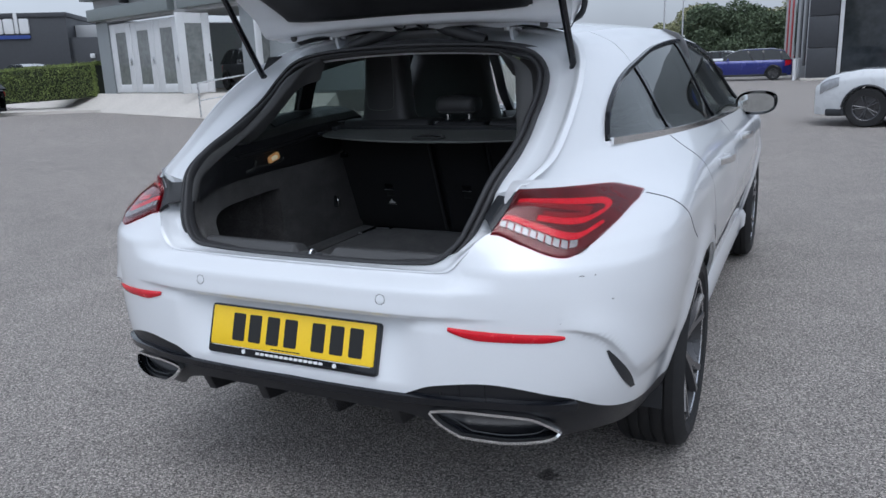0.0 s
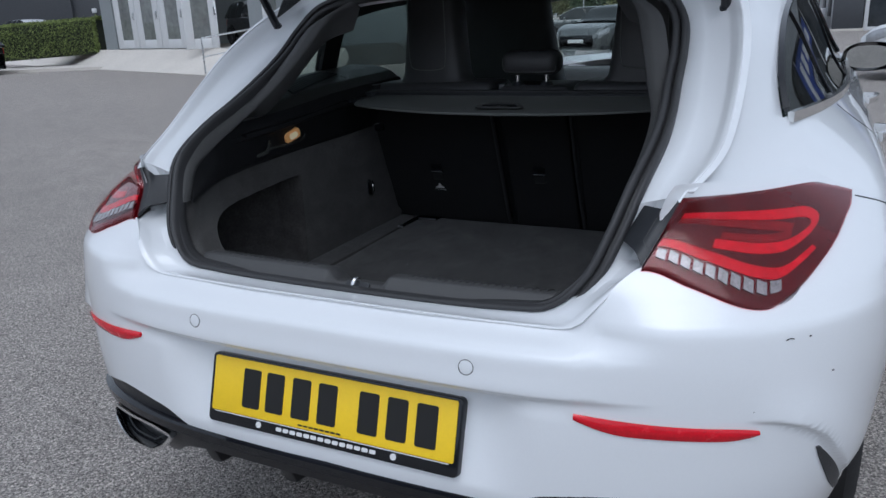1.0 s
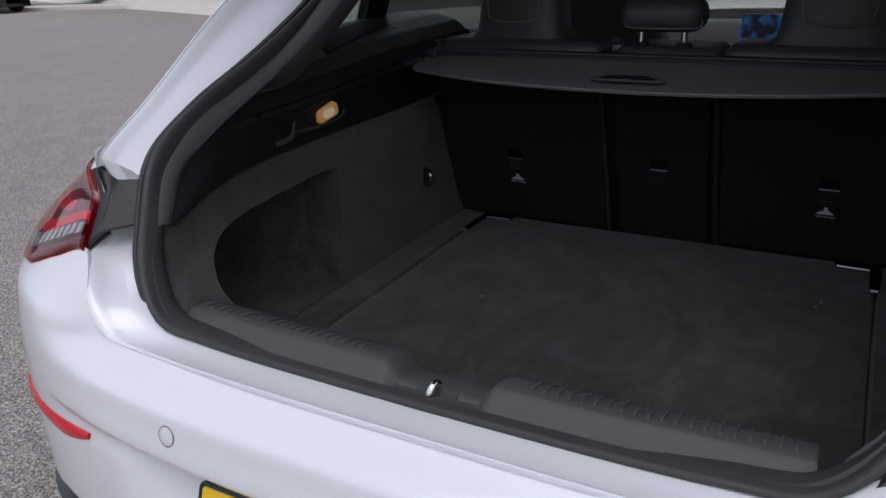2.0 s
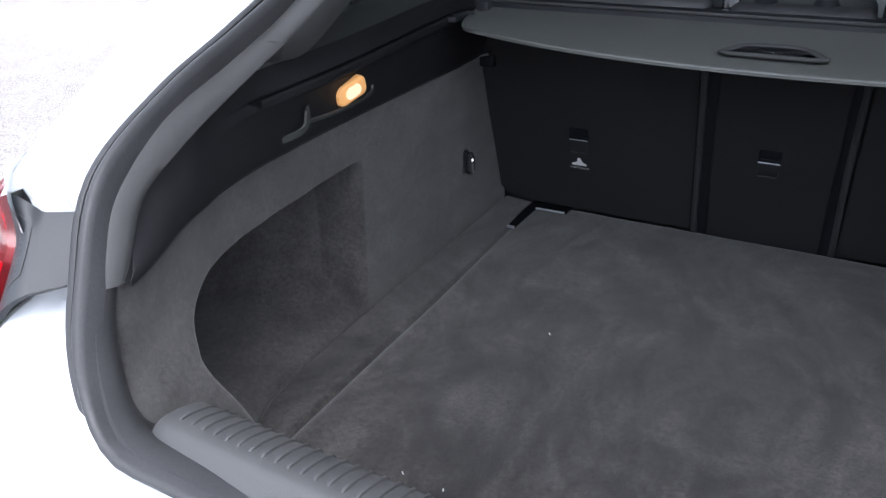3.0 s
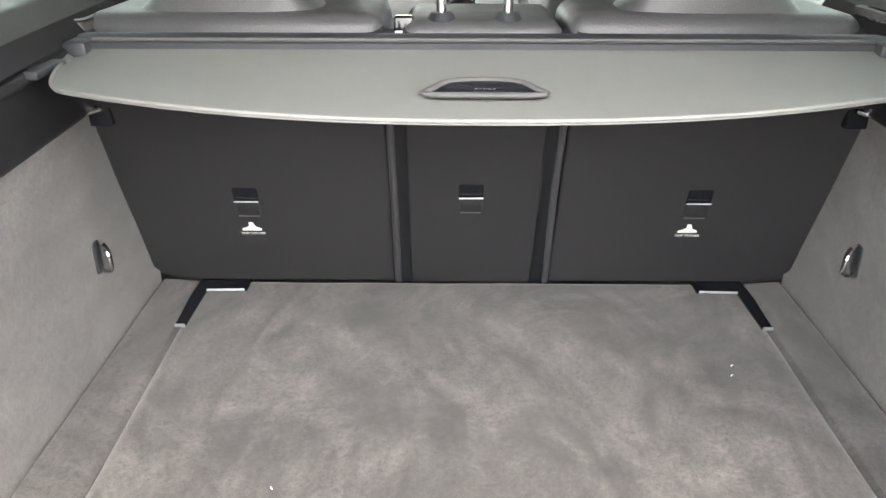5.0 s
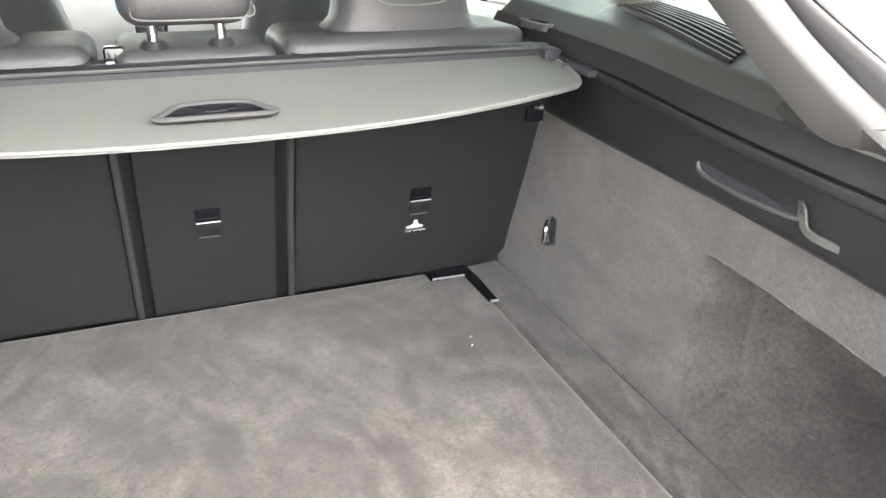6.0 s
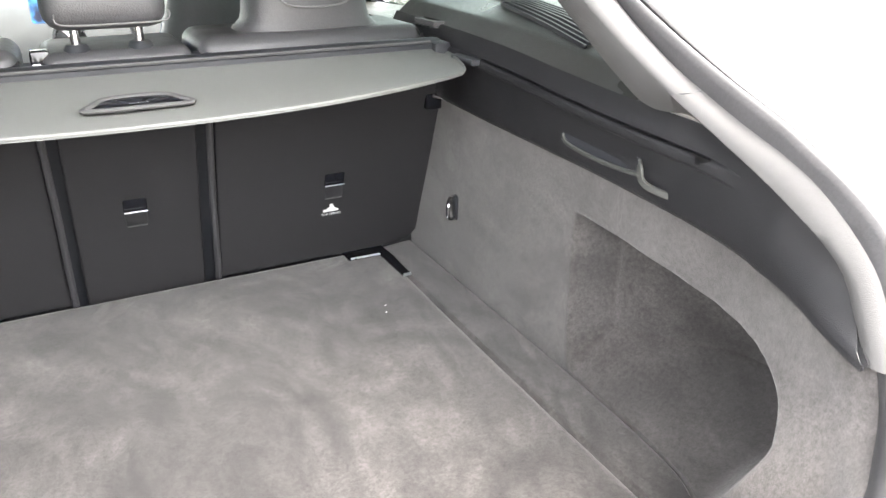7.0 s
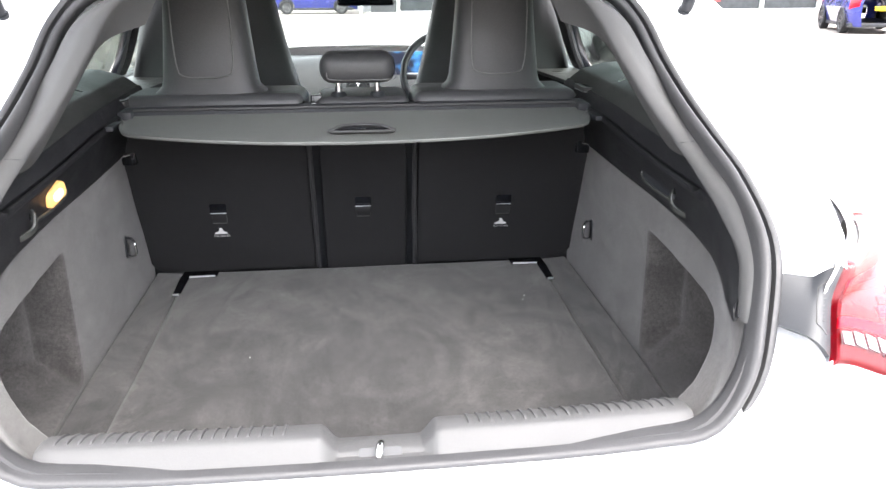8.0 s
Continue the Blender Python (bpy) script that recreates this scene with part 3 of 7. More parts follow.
# exhaust trims
for s in (-1, 1):
    pts = []
    for x, z in ((0.402, 0.458), (0.408, 0.463), (0.46, 0.470), (0.54, 0.474), (0.62, 0.471), (0.645, 0.466), (0.672, 0.452), (0.693, 0.436), (0.694, 0.428), (0.682, 0.418), (0.65, 0.411), (0.58, 0.404), (0.49, 0.406), (0.47, 0.409), (0.43, 0.430)):
        pts.append((s * x, rear_pt(x, 0.44).y - 0.008, z - 0.10 * max(0.0, x - 0.45)))
    loop = spline(pts, 72, closed=True)
    tip = part("exhaust_trim", sweep(loop, [(-0.0035, -0.010), (0.0035, -0.010), (0.005, 0.0), (0.0035, 0.008), (-0.0035, 0.008), (-0.005, 0)], (0, 1, 0), True), CHROME, car, "chrome exhaust surround")
    c = sum((Vector(p) for p in loop), Vector()) / len(loop)
    rows = [[p + (c - p) * k + Vector((0, d, 0)) for p in loop] for k, d in ((0.0, 0.0), (0.10, 0.016), (0.16, 0.05), (0.3, 0.07), (0.98, 0.07))]
    part("exhaust_outlet", mesh_grid(rows, close_v=True), BLACK_GLOSS, tip, "dark exhaust recess")
    inner = [p + (c - p) * 0.26 + Vector((0, 0.012, 0)) for p in loop]
    part("inner_rim", tube(inner, 0.0018, 6, True), BLACK_SATIN, tip)


# lower window sill line, glazing and panels of the sides
WIN_LOW = pchip([0.58, 1.2, 2.0, 2.8, 3.25], [1.062, 1.040, 1.018, 1.003, 0.998])
WIN_TOP = pchip([0.58, 0.66, 0.84, 1.10, 1.46, 2.0, 2.5, 2.85, 3.10, 3.25], [1.064, 1.135, 1.213, 1.268, 1.318, 1.345, 1.328, 1.262, 1.115, 1.0])
DOOR_R = pchip([0.30, 0.55, 0.70, 0.90, 1.04, 1.12, 1.40], [1.40, 1.36, 1.30, 1.16, 1.06, 1.05, 1.05])   # rear edge of the rear door by height
DOOR_M = pchip([0.30, 1.04, 1.40], [2.06, 2.08, 1.94])
DOOR_F = pchip([0.30, 0.98, 1.40], [3.10, 3.16, 2.60])


def in_glass(y, z, m=0.0):
    return 0.585 < y < 3.24 and WIN_LOW(y) + m < z < WIN_TOP(y) - m


def in_arch(y, z, r=0.362):
    return any(math.hypot(y - a, z - WHEEL_R) < r for a in (AXLE_R, AXLE_F))


# the rim of the boot's opening (outer body edge) and the seal inside it, right half from the bottom centre to the top centre
RIM_PTS = [tuple(rear_pt(x, BUMP_TOP(x) - 0.001)) for x in (0, 0.20, 0.38, 0.415, 0.44, 0.467, 0.50, 0.528)] + [tuple(rear_pt(0.570, 0.984)), (0.612, 0.34, 1.055), (0.612, 0.55, 1.20), (0.575, 0.72, 1.30), (0.50, 0.84, 1.36), (0.36, 0.905, 1.39), (0.2, 0.94, 1.402), (0, 0.95, 1.406)]
SEAL_PTS = [(0, 0.119, 0.794), (0.20, 0.119, 0.796), (0.32, 0.119, 0.802), (0.390, 0.119, 0.814), (0.442, 0.146, 0.860), (0.469, 0.183, 0.920), (0.492, 0.239, 0.996), (0.503, 0.345, 1.051), (0.500, 0.440, 1.091), (0.492, 0.525, 1.133), (0.485, 0.620, 1.186), (0.470, 0.694, 1.250), (0.426, 0.727, 1.298), (0.340, 0.736, 1.320), (0.2, 0.736, 1.331), (0, 0.733, 1.337)]
NR = 90
RIM_CURVE, SEAL_CURVE = spline(RIM_PTS, NR), spline(SEAL_PTS, NR)


def rim_y(z):
    """The y and x of the opening's rim at a height above the lamps."""
    for p, q in zip(RIM_CURVE[30:], RIM_CURVE[31:]):
        if p.z <= z <= q.z:
            g = (z - p.z) / max(1e-6, q.z - p.z)
            return p.lerp(q, g)
    return RIM_CURVE[-1] if z > 1.3 else RIM_CURVE[30]


def quarter_pt(s, c, v):
    """c from the boot's rim to the rear door's edge, v from the lower border to the roof's edge."""
    z = 1.0
    y = 1.0
    for _ in range(14):
        yr = rim_y(max(z, 0.982)).y
        yd = DOOR_R(z)
        y2 = yr + (yd - yr) * c
        zb, zt = QB(y2), EDGE_Z(y2) if y2 > 0.84 else min(EDGE_Z(y2), 1.36)
        z2 = zb + (zt - zb) * v
        y, z = 0.5 * y + 0.5 * y2, 0.5 * z + 0.5 * z2
    x = side_x(y, z)
    r = rim_y(max(z, 0.982))
    # meets the rim exactly
    k = (1 - c) ** 6
    return Vector((s * (x * (1 - k) + r.x * k), y, z))


def side_pt(s, a, b, c, v, lo, hi):
    z = lo + (hi - lo) * v
    y = a(z) + (b(z) - a(z)) * c
    if hi > 1.2:
        y0 = y
        z = lo + (EDGE_Z(y0) - lo) * v
        y = a(z) + (b(z) - a(z)) * c
    return Vector((s * side_x(y, z), y, z))


def carved(f, nu, nv, s):
    """A panel with the glass and the wheel openings cut out."""
    def keep(u, v):
        p = f(u, v)
        return not in_glass(p.y, p.z) and not in_arch(p.y, p.z)
    bm = grid(f, nu, nv, flip=s < 0, keep=keep)
    orient(bm, (0, 2.0, 0.6))
    return thicken(bm, 0.003)


FENDER_END = pchip([0.30, 1.40], [4.50, 4.50])
for s in (-1, 1):
    part("rear_wing", carved(lambda u, v: quarter_pt(s, u ** 1.5, v), 110, 110, s), WHITE, car, "white rear quarter panel")
    part("rear_door", carved(lambda u, v: side_pt(s, lambda z: DOOR_R(z) + 0.005, lambda z: DOOR_M(z) - 0.002, u, v, 0.33, 1.4), 90, 90, s), WHITE, car)
    part("front_door", carved(lambda u, v: side_pt(s, lambda z: DOOR_M(z) + 0.003, lambda z: DOOR_F(z) - 0.002, u, v, 0.33, 1.4), 80, 90, s), WHITE, car)
    part("front_wing", carved(lambda u, v: side_pt(s, lambda z: DOOR_F(z) + 0.003, FENDER_END, u, v, 0.33, 0.985), 80, 60, s), WHITE, car)
    skirt = [Vector((s * (side_x(y, 0.36) + 0.006), y, 0.30 + 0.02 * math.cos((y - 2.4) * 1.5))) for y in np.linspace(1.40, 3.38, 30)]
    part("side_skirt", sweep(skirt, [(-0.05, -0.05), (0.012, -0.04), (0.016, 0.03), (0.0, 0.06), (-0.05, 0.06)] if s > 0 else [(0.05, -0.05), (0.05, 0.06), (0.0, 0.06), (-0.016, 0.03), (-0.012, -0.04)]), WHITE, car)
    # glazing
    def gl(u, v, inset=0.006):
        y = 0.60 + 2.62 * u
        z = WIN_LOW(y) + (WIN_TOP(y) - WIN_LOW(y)) * v
        p = Vector((s * (side_x(y, z) - inset), y, z))
        return p
    for nm, ya, yb, mt in (("quarter_window", 0.60, 1.10, TINT), ("rear_door_window", 1.12, 1.97, TINT), ("front_door_window", 2.03, 3.22, GLASS)):
        g = grid(lambda u, v: gl((ya + (yb - ya) * u - 0.60) / 2.62, v), 30, 10)
        ob = part(nm, thicken(orient(g, (0, 2, 1)), 0.004), mt, car, "dark tinted side glass" if mt == TINT else "")
        ob.visible_shadow = False
    for ya in (1.11, 2.0):
        w = 0.03 if ya < 1.5 else 0.05
        g = grid(lambda u, v: gl((ya - w / 2 + w * u - 0.60 + (0.06 - 0.12 * v) * (1 if ya > 1.5 else 0.5)) / 2.62, v, 0.001), 2, 12)
        part("window_pillar", thicken(orient(g, (0, 2, 1)), 0.02), BLACK_GLOSS, car)
    frame_pts = [(s * (side_x(y, WIN_LOW(y)) + 0.002), y, WIN_LOW(y)) for y in np.linspace(0.60, 3.2, 40)]
    part("window_sill_trim", sweep(frame_pts, [(-0.006, -0.010), (0.006, -0.010), (0.006, 0.010), (-0.006, 0.010)]), CHROME, car, "polished sill moulding")
    arch_pts = [(s * (side_x(y, WIN_TOP(y)) + 0.002), y, WIN_TOP(y)) for y in [0.592, 0.60, 0.62, 0.64, 0.67] + list(np.linspace(0.70, 3.16, 70)) + [3.2]]
    part("window_frame", sweep(spline(arch_pts, 110), [(-0.007, -0.006), (0.007, -0.006), (0.007, 0.006), (-0.007, 0.006)], (s, 0, 0)), BLACK_GLOSS, car, "gloss black window surround")
    # handles
    for hy in (1.52, 2.42):
        hx = side_x(hy, 0.905)
        hnd = [(s * (hx + 0.004), hy - 0.11, 0.905), (s * (hx + 0.034), hy - 0.07, 0.91), (s * (hx + 0.038), hy, 0.908), (s * (hx + 0.034), hy + 0.07, 0.903), (s * (hx + 0.004), hy + 0.11, 0.90)]
        part("door_handle", sweep(spline(hnd, 20), [(-0.007, -0.013), (0.007, -0.013), (0.009, 0), (0.007, 0.013), (-0.007, 0.013)]), CHROME, car, "chrome-edged door handle")
    # door joints
    for fn, z0, z1 in ((DOOR_R, 0.52, 1.03), (DOOR_M, 0.36, 1.0), (DOOR_F, 0.36, 0.98)):
        jp = [(s * (side_x(fn(z), z) - 0.004), fn(z) + 0.003, z) for z in np.linspace(z0, z1, 30)]
        part("door_joint", tube(jp, 0.004, 6), BLACK_SATIN, car)
    # wheel arch lips and liners
    for ax in (AXLE_R, AXLE_F):
        lip = []
        for k in range(41):
            a = radians(-8 + (106 if ax == AXLE_R else 196) * k / 40)
            y, z = ax + 0.365 * math.cos(a), WHEEL_R + 0.365 * math.sin(a)
            lip.append((s * (side_x(y, max(z, 0.34)) - 0.006), y, z))
        part("arch_lip", sweep(lip, [(-0.005, -0.008), (0.005, -0.008), (0.005, 0.006), (-0.005, 0.006)], (s, 0, 0)), WHITE, car)
        lin = [[Vector((s * (0.55 + 0.30 * q), ax + 0.372 * math.cos(radians(-10 + 200 * k / 30)), WHEEL_R + 0.372 * math.sin(radians(-10 + 200 * k / 30)))) for q in (0, 0.5, 1)] for k in range(31)]
        part("arch_liner", thicken(mesh_grid(lin), 0.004), BLACK_SATIN, car)
    # mirrors
    mc = Vector((s * 0.918, 3.00, 1.022))
    rows = []
    for k in range(13):
        q = k / 12
        r = math.sin(math.pi * (0.04 + 0.5 * q)) ** 0.6
        rows.append([mc + Vector((0.106 * r * math.copysign(abs(math.cos(a)) ** 0.75, math.cos(a)) + 0.01 * s * math.sin(a), 0.11 - 0.12 * q, 0.064 * r * math.copysign(abs(math.sin(a)) ** 0.75, math.sin(a)))) for a in np.linspace(0, 2 * math.pi, 28, endpoint=False)])
    shell = orient(mesh_grid(rows, close_v=True), mc)
    mir = part("door_mirror", shell, BLACK_GLOSS, car, "gloss black door mirror")
    gl_out = [(0.090 * math.copysign(abs(math.cos(a)) ** 0.75, math.cos(a)), 0.050 * math.copysign(abs(math.sin(a)) ** 0.75, math.sin(a))) for a in np.linspace(0, 2 * math.pi, 28, endpoint=False)]
    part("mirror_glass", slab(gl_out, 0.004, plane_at(mc + Vector((0, -0.014, 0)), (1, 0.10 * s, 0), (0, -0.10, 1))), mat("mirror_silver", (0.62, 0.65, 0.65), 0.02, 1.0, 0.02, rvar=0.01), mir, "mirror glass")
    part("mirror_foot", sweep(spline([mc + Vector((-s * 0.08, 0.03, -0.05)), mc + Vector((-s * 0.13, 0.06, -0.08)), (s * 0.80, 3.08, 0.955)], 8), ring(0.022, 8, 1.4, 0.8)), BLACK_GLOSS, mir)

# roof
def roof_pt(u, v):
    c = 2 * u - 1
    y0 = rim_y(1.36).y
    xr = 0.5
    # rear border follows the opening's top
    for _ in range(3):
        xa = abs(c) * xr
        yb = 0.95 - 0.11 * (xa / 0.50) ** 2.2
        y = yb + (2.95 - yb) * v
        xr = side_x(max(y, 0.87), EDGE_Z(max(y, 0.87)))
    z = EDGE_Z(y) + (CREST_Z(y) - EDGE_Z(y)) * (1 - abs(c) ** 2.6)
    return Vector((c * xr, y, z))


part("roof", thicken(orient(grid(roof_pt, 60, 60), (0, 2, 0.6)), 0.004), WHITE, car, "white painted roof")
SCREEN = lambda u, v: Vector(((2 * u - 1) * (0.55 + 0.17 * v), 2.93 + 0.72 * v + 0.10 * (1 - (2 * u - 1) ** 2) * v, 1.385 - 0.40 * v + 0.035 * (1 - (2 * u - 1) ** 2) * (1 - v)))
ws = part("windscreen", thicken(grid(SCREEN, 24, 16), 0.005), GLASS, car, "clear windscreen")
ws.visible_shadow = False
for s in (-1, 1):
    ap = [(s * 0.545, 2.86, 1.340), (s * 0.60, 3.08, 1.232), (s * 0.66, 3.32, 1.095), (s * 0.715, 3.60, 0.965)]
    part("front_pillar", sweep(spline(ap, 20), [(-0.028, -0.022), (0.028, -0.022), (0.024, 0.02), (-0.024, 0.02)]), BLACK_SATIN, car)


def bonnet_pt(u, v):
    c = 2 * u - 1
    y = 3.55 + 0.98 * v + 0.12 * (1 - c * c) * (1 if v > 0 else 1)
    z = 1.005 - 0.07 * v - 0.13 * v ** 3 - 0.06 * abs(c) ** 3
    return Vector((c * (0.78 - 0.20 * v ** 3), y, z))


part("bonnet", thicken(orient(grid(bonnet_pt, 30, 30), (0, 4, 0.5)), 0.004), WHITE, car, "white painted bonnet")
part("front_bumper", orient(grid(lambda u, v: Vector(((2 * u - 1) * 0.80, 4.64 - 0.45 * abs(2 * u - 1) ** 3 - 0.06 * abs(2 * v - 1) ** 2, 0.28 + 0.56 * v)), 40, 12), (0, 3.5, 0.5)), WHITE, car)


# ---- boot opening: jamb, seal ----
def both(curve):
    """The closed loop of a right-hand half curve."""
    return [Vector(p) for p in curve] + [mirrored(p, -1) for p in curve[-2:0:-1]]


RIM_LOOP, SEAL_LOOP = both(RIM_CURVE), both(SEAL_CURVE)
jamb_rows = []
for k, dy in ((-0.10, 0.012), (0.0, 0.002), (0.05, 0.003), (0.10, 0.007), (0.16, 0.016), (0.22, 0.020), (0.50, 0.020), (0.56, 0.017), (0.62, 0.015), (0.80, 0.015), (0.90, 0.017), (1.0, 0.010), (1.04, 0.04)):
    row = []
    for p, q in zip(RIM_LOOP, SEAL_LOOP):
        g = p.lerp(q, k)
        # the gutter lies deeper where the jamb is wide
        wide = min(1.0, (p - q).length / 0.12)
        low = 1.0 if p.z > 0.86 else 0.25
        g = g + Vector((0, dy * 0.9, -dy * 0.4)) * wide * low
        # and sinks below the covers beside the lamps
        sunk = ss((p.z - 0.890) / 0.018) * ss((0.996 - p.z) / 0.020)
        g = g + Vector((-0.006 if p.x > 0 else 0.006, 0.034, -0.020)) * sunk * (1 - 0.85 * ss((k - 0.3) / 0.7))
        row.append(g)
    jamb_rows.append(row)
part("boot_jamb", thicken(orient(mesh_grid(jamb_rows, close_v=True), (0, 1.4, 0.9)), 0.003), WHITE, car, "white painted boot aperture", sharp=25)


def seal_section_sweep(loop, sec):
    n = len(loop)
    rows = []
    for i in range(n):
        t = (loop[(i + 1) % n] - loop[i - 1]).normalized()
        out = (loop[i] - Vector((0, loop[i].y, 1.05))).normalized()
        nrm = out.cross(t).normalized()
        if nrm.y > 0:
            nrm = -nrm
        o2 = t.cross(nrm).normalized()
        if o2.dot(out) < 0:
            o2 = -o2
        # the seal is slimmer along the sill
        q = min(max((loop[i].z - 0.80) / 0.10, 0.0), 1.0)
        f = 0.72 + 0.28 * q * q * (3 - 2 * q)
        c = loop[i] + o2 * 0.002 * (1 - f) / 0.28
        rows.append([c + o2 * a * f + nrm * b * f for a, b in sec])
    bm = mesh_grid(rows, close_u=True, close_v=True)
    bmesh.ops.recalc_face_normals(bm, faces=bm.faces)
    return bm


part("boot_seal", seal_section_sweep(SEAL_LOOP, [(0.017, -0.012), (0.0175, 0.0), (0.0155, 0.006), (0.0105, 0.008), (0.0070, 0.006), (0.0058, -0.004), (0.0016, -0.004), (0.0006, 0.006), (-0.003, 0.0115), (-0.007, 0.013), (-0.0115, 0.0105), (-0.0135, 0.004), (-0.0135, -0.012), (0.003, -0.016)]), RUBBER, car, "black rubber boot seal", sharp=52)
# ---- tail lamps ----
def lamp_pt(s, c, v, out=0.003):
    # the inner edge leans outwards with height
    xa, xb = 0.522 + 0.290 * c, 0.574 + 0.238 * c
    lo, hi = BUMP_TOP(xa) - 0.007, LAMP_TOP(xb) + 0.006
    x, z = xa + (xb - xa) * v, lo + (hi - lo) * v
    p = rear_pt(x, z)
    n = rear_n(x, z)
    k = min(1.0, min(min(c, 1 - c) * 0.28, min(v, 1 - v) * (hi - lo)) / 0.004)
    p = p + n * (out * k - 0.004 * (1 - k))
    return Vector((s * p.x, p.y, p.z))


for s in (-1, 1):
    L = part("tail_lamp", orient(grid(lambda u, v: lamp_pt(s, u, v), 60, 40), (0, 1.2, 0.8)), RED_DEEP, car, "red tail lamp with clear lower strip")

    def pocket(u, v):
        x = 0.545 + 0.295 * u
        lo, hi = BUMP_TOP(x) - 0.02, LAMP_TOP(min(x, 0.815)) + 0.025
        z = lo + (hi - lo) * v
        p = rear_pt(x, z) - rear_n(x, z) * 0.008
        return Vector((s * p.x, p.y, p.z))
    part("lamp_pocket", orient(grid(pocket, 40, 24), (0, 1.2, 0.8)), WHITE, car, "white body behind the lamp")

    def ribbon(pts, w, name, m, out=0.0042, label=""):
        cs = spline([(a, b, 0) for a, b in pts], 40)
        rows = []
        for i, p in enumerate(cs):
            a, b = cs[max(i - 1, 0)], cs[min(i + 1, len(cs) - 1)]
            d = Vector((-(b - a).y, (b - a).x * 1.0, 0)).normalized()
            rows.append([lamp_pt(s, min(max(p.x + d.x * w * k * 0.5, 0.01), 0.99), min(max(p.y + d.y * w * k, 0.02), 0.98), out + 0.0006 * (1 - abs(k))) for k in (-1, -0.5, 0, 0.5, 1)])
        part(name, thicken(orient(mesh_grid(rows), (0, 1.2, 0.8)), 0.002), m, L, label)

    shell = part("lens", orient(grid(lambda u, v: lamp_pt(s, u, v, 0.0075), 50, 36), (0, 1.2, 0.8)), LENS_SHELL, L, "clear red outer lens")
    shell.visible_shadow = False
    ribbon([(0.05, 0.74), (0.30, 0.745), (0.55, 0.76), (0.70, 0.75), (0.78, 0.65), (0.73, 0.54), (0.52, 0.49), (0.28, 0.46)], 0.042, "light_guide", RED_BRIGHT, label="bright red light guide")
    ribbon([(0.05, 0.66), (0.30, 0.665), (0.55, 0.67), (0.66, 0.64)], 0.035, "upper_band", RED_LENS)
    ribbon([(0.30, 0.54), (0.52, 0.57), (0.66, 0.60)], 0.03, "lower_band", RED_LENS)
    ribbon([(0.02, 0.37), (0.25, 0.34), (0.50, 0.31), (0.68, 0.30), (0.80, 0.36)], 0.045, "lower_guide", RED_BRIGHT)
    for k in range(10):
        c0 = 0.030 + k * 0.064
        va, vb = 0.13 + 0.05 * (1 - k / 10), 0.225 + 0.06 * (1 - k / 10)
        seg = grid(lambda u, v: lamp_pt(s, c0 + 0.050 * u + 0.014 * (1 - v), va - 0.02 * u * (k < 9) + (vb - va) * v, 0.0082), 4, 4)
        part("clear_segment", thicken(orient(seg, (0, 1.2, 0.8)), 0.003), CLEAR_LENS, L)

# black covers between the seal and the lamps: a flat step beside the seal and a cheek that rises to the lamp
for s in (-1, 1):
    def on_cover(g, h, lift=0.0):
        p = [Vector((0.484, 0.186, 0.916)).lerp(Vector((0.509, 0.224, 0.966)), g), Vector((0.508, 0.152, 0.914)).lerp(Vector((0.539, 0.206, 0.966)), g), lamp_pt(1, 0.004, 0.10 + 0.86 * g, 0.003) + Vector((-0.001, 0.001, 0.001))]
        k = 0 if h < 0.4 else 1
        q = h / 0.4 if k == 0 else (h - 0.4) / 0.6
        d = (p[1] - p[0]).cross(Vector((0.03, 0.06, 0.05))) if k == 0 else (p[2] - p[1]).cross(Vector((0.03, 0.06, 0.05)))
        d = d.normalized() if d.y < 0 else -d.normalized()
        return mirrored(p[k].lerp(p[k + 1], q) + d * (lift + (0.004 * math.sin(math.pi * q) if k else 0.0)), s)
    rows = [[on_cover(g, h) for h in (0.0, 0.1, 0.2, 0.3, 0.37, 0.43, 0.5, 0.6, 0.7, 0.8, 0.9, 1.0)] for g in np.linspace(0, 1, 14)]
    cov = part("lamp_cover", thicken(orient(mesh_grid(rows), (0, 0.6, 0.9)), 0.006), BLACK_SATIN, car, "black plastic cover beside the lamp", sharp=70)
    part("moulded_frame", tube([on_cover(g, h, 0.0004) for g, h in ((0.24, 0.58), (0.42, 0.56), (0.60, 0.55), (0.76, 0.54), (0.80, 0.70), (0.82, 0.86))], 0.0006, 5), GREY_TRIM, cov)
    part("moulded_frame", tube([on_cover(g, h, 0.0004) for g, h in ((0.24, 0.58), (0.21, 0.70), (0.18, 0.88))], 0.0006, 5), GREY_TRIM, cov)
    for k in range(9):
        g = 0.30 + 0.045 * k
        part("moulded_bar", tube([on_cover(g, 0.72 + 0.02 * (k % 2), 0.0003), on_cover(g + 0.008, 0.80 - 0.02 * (k % 3), 0.0003)], 0.0006, 5), GREY_TRIM, cov)


# ---- bumper details ----
def on_rear(x, z, out=0.0):
    p = rear_pt(x, z)
    return p + rear_n(x, z) * out


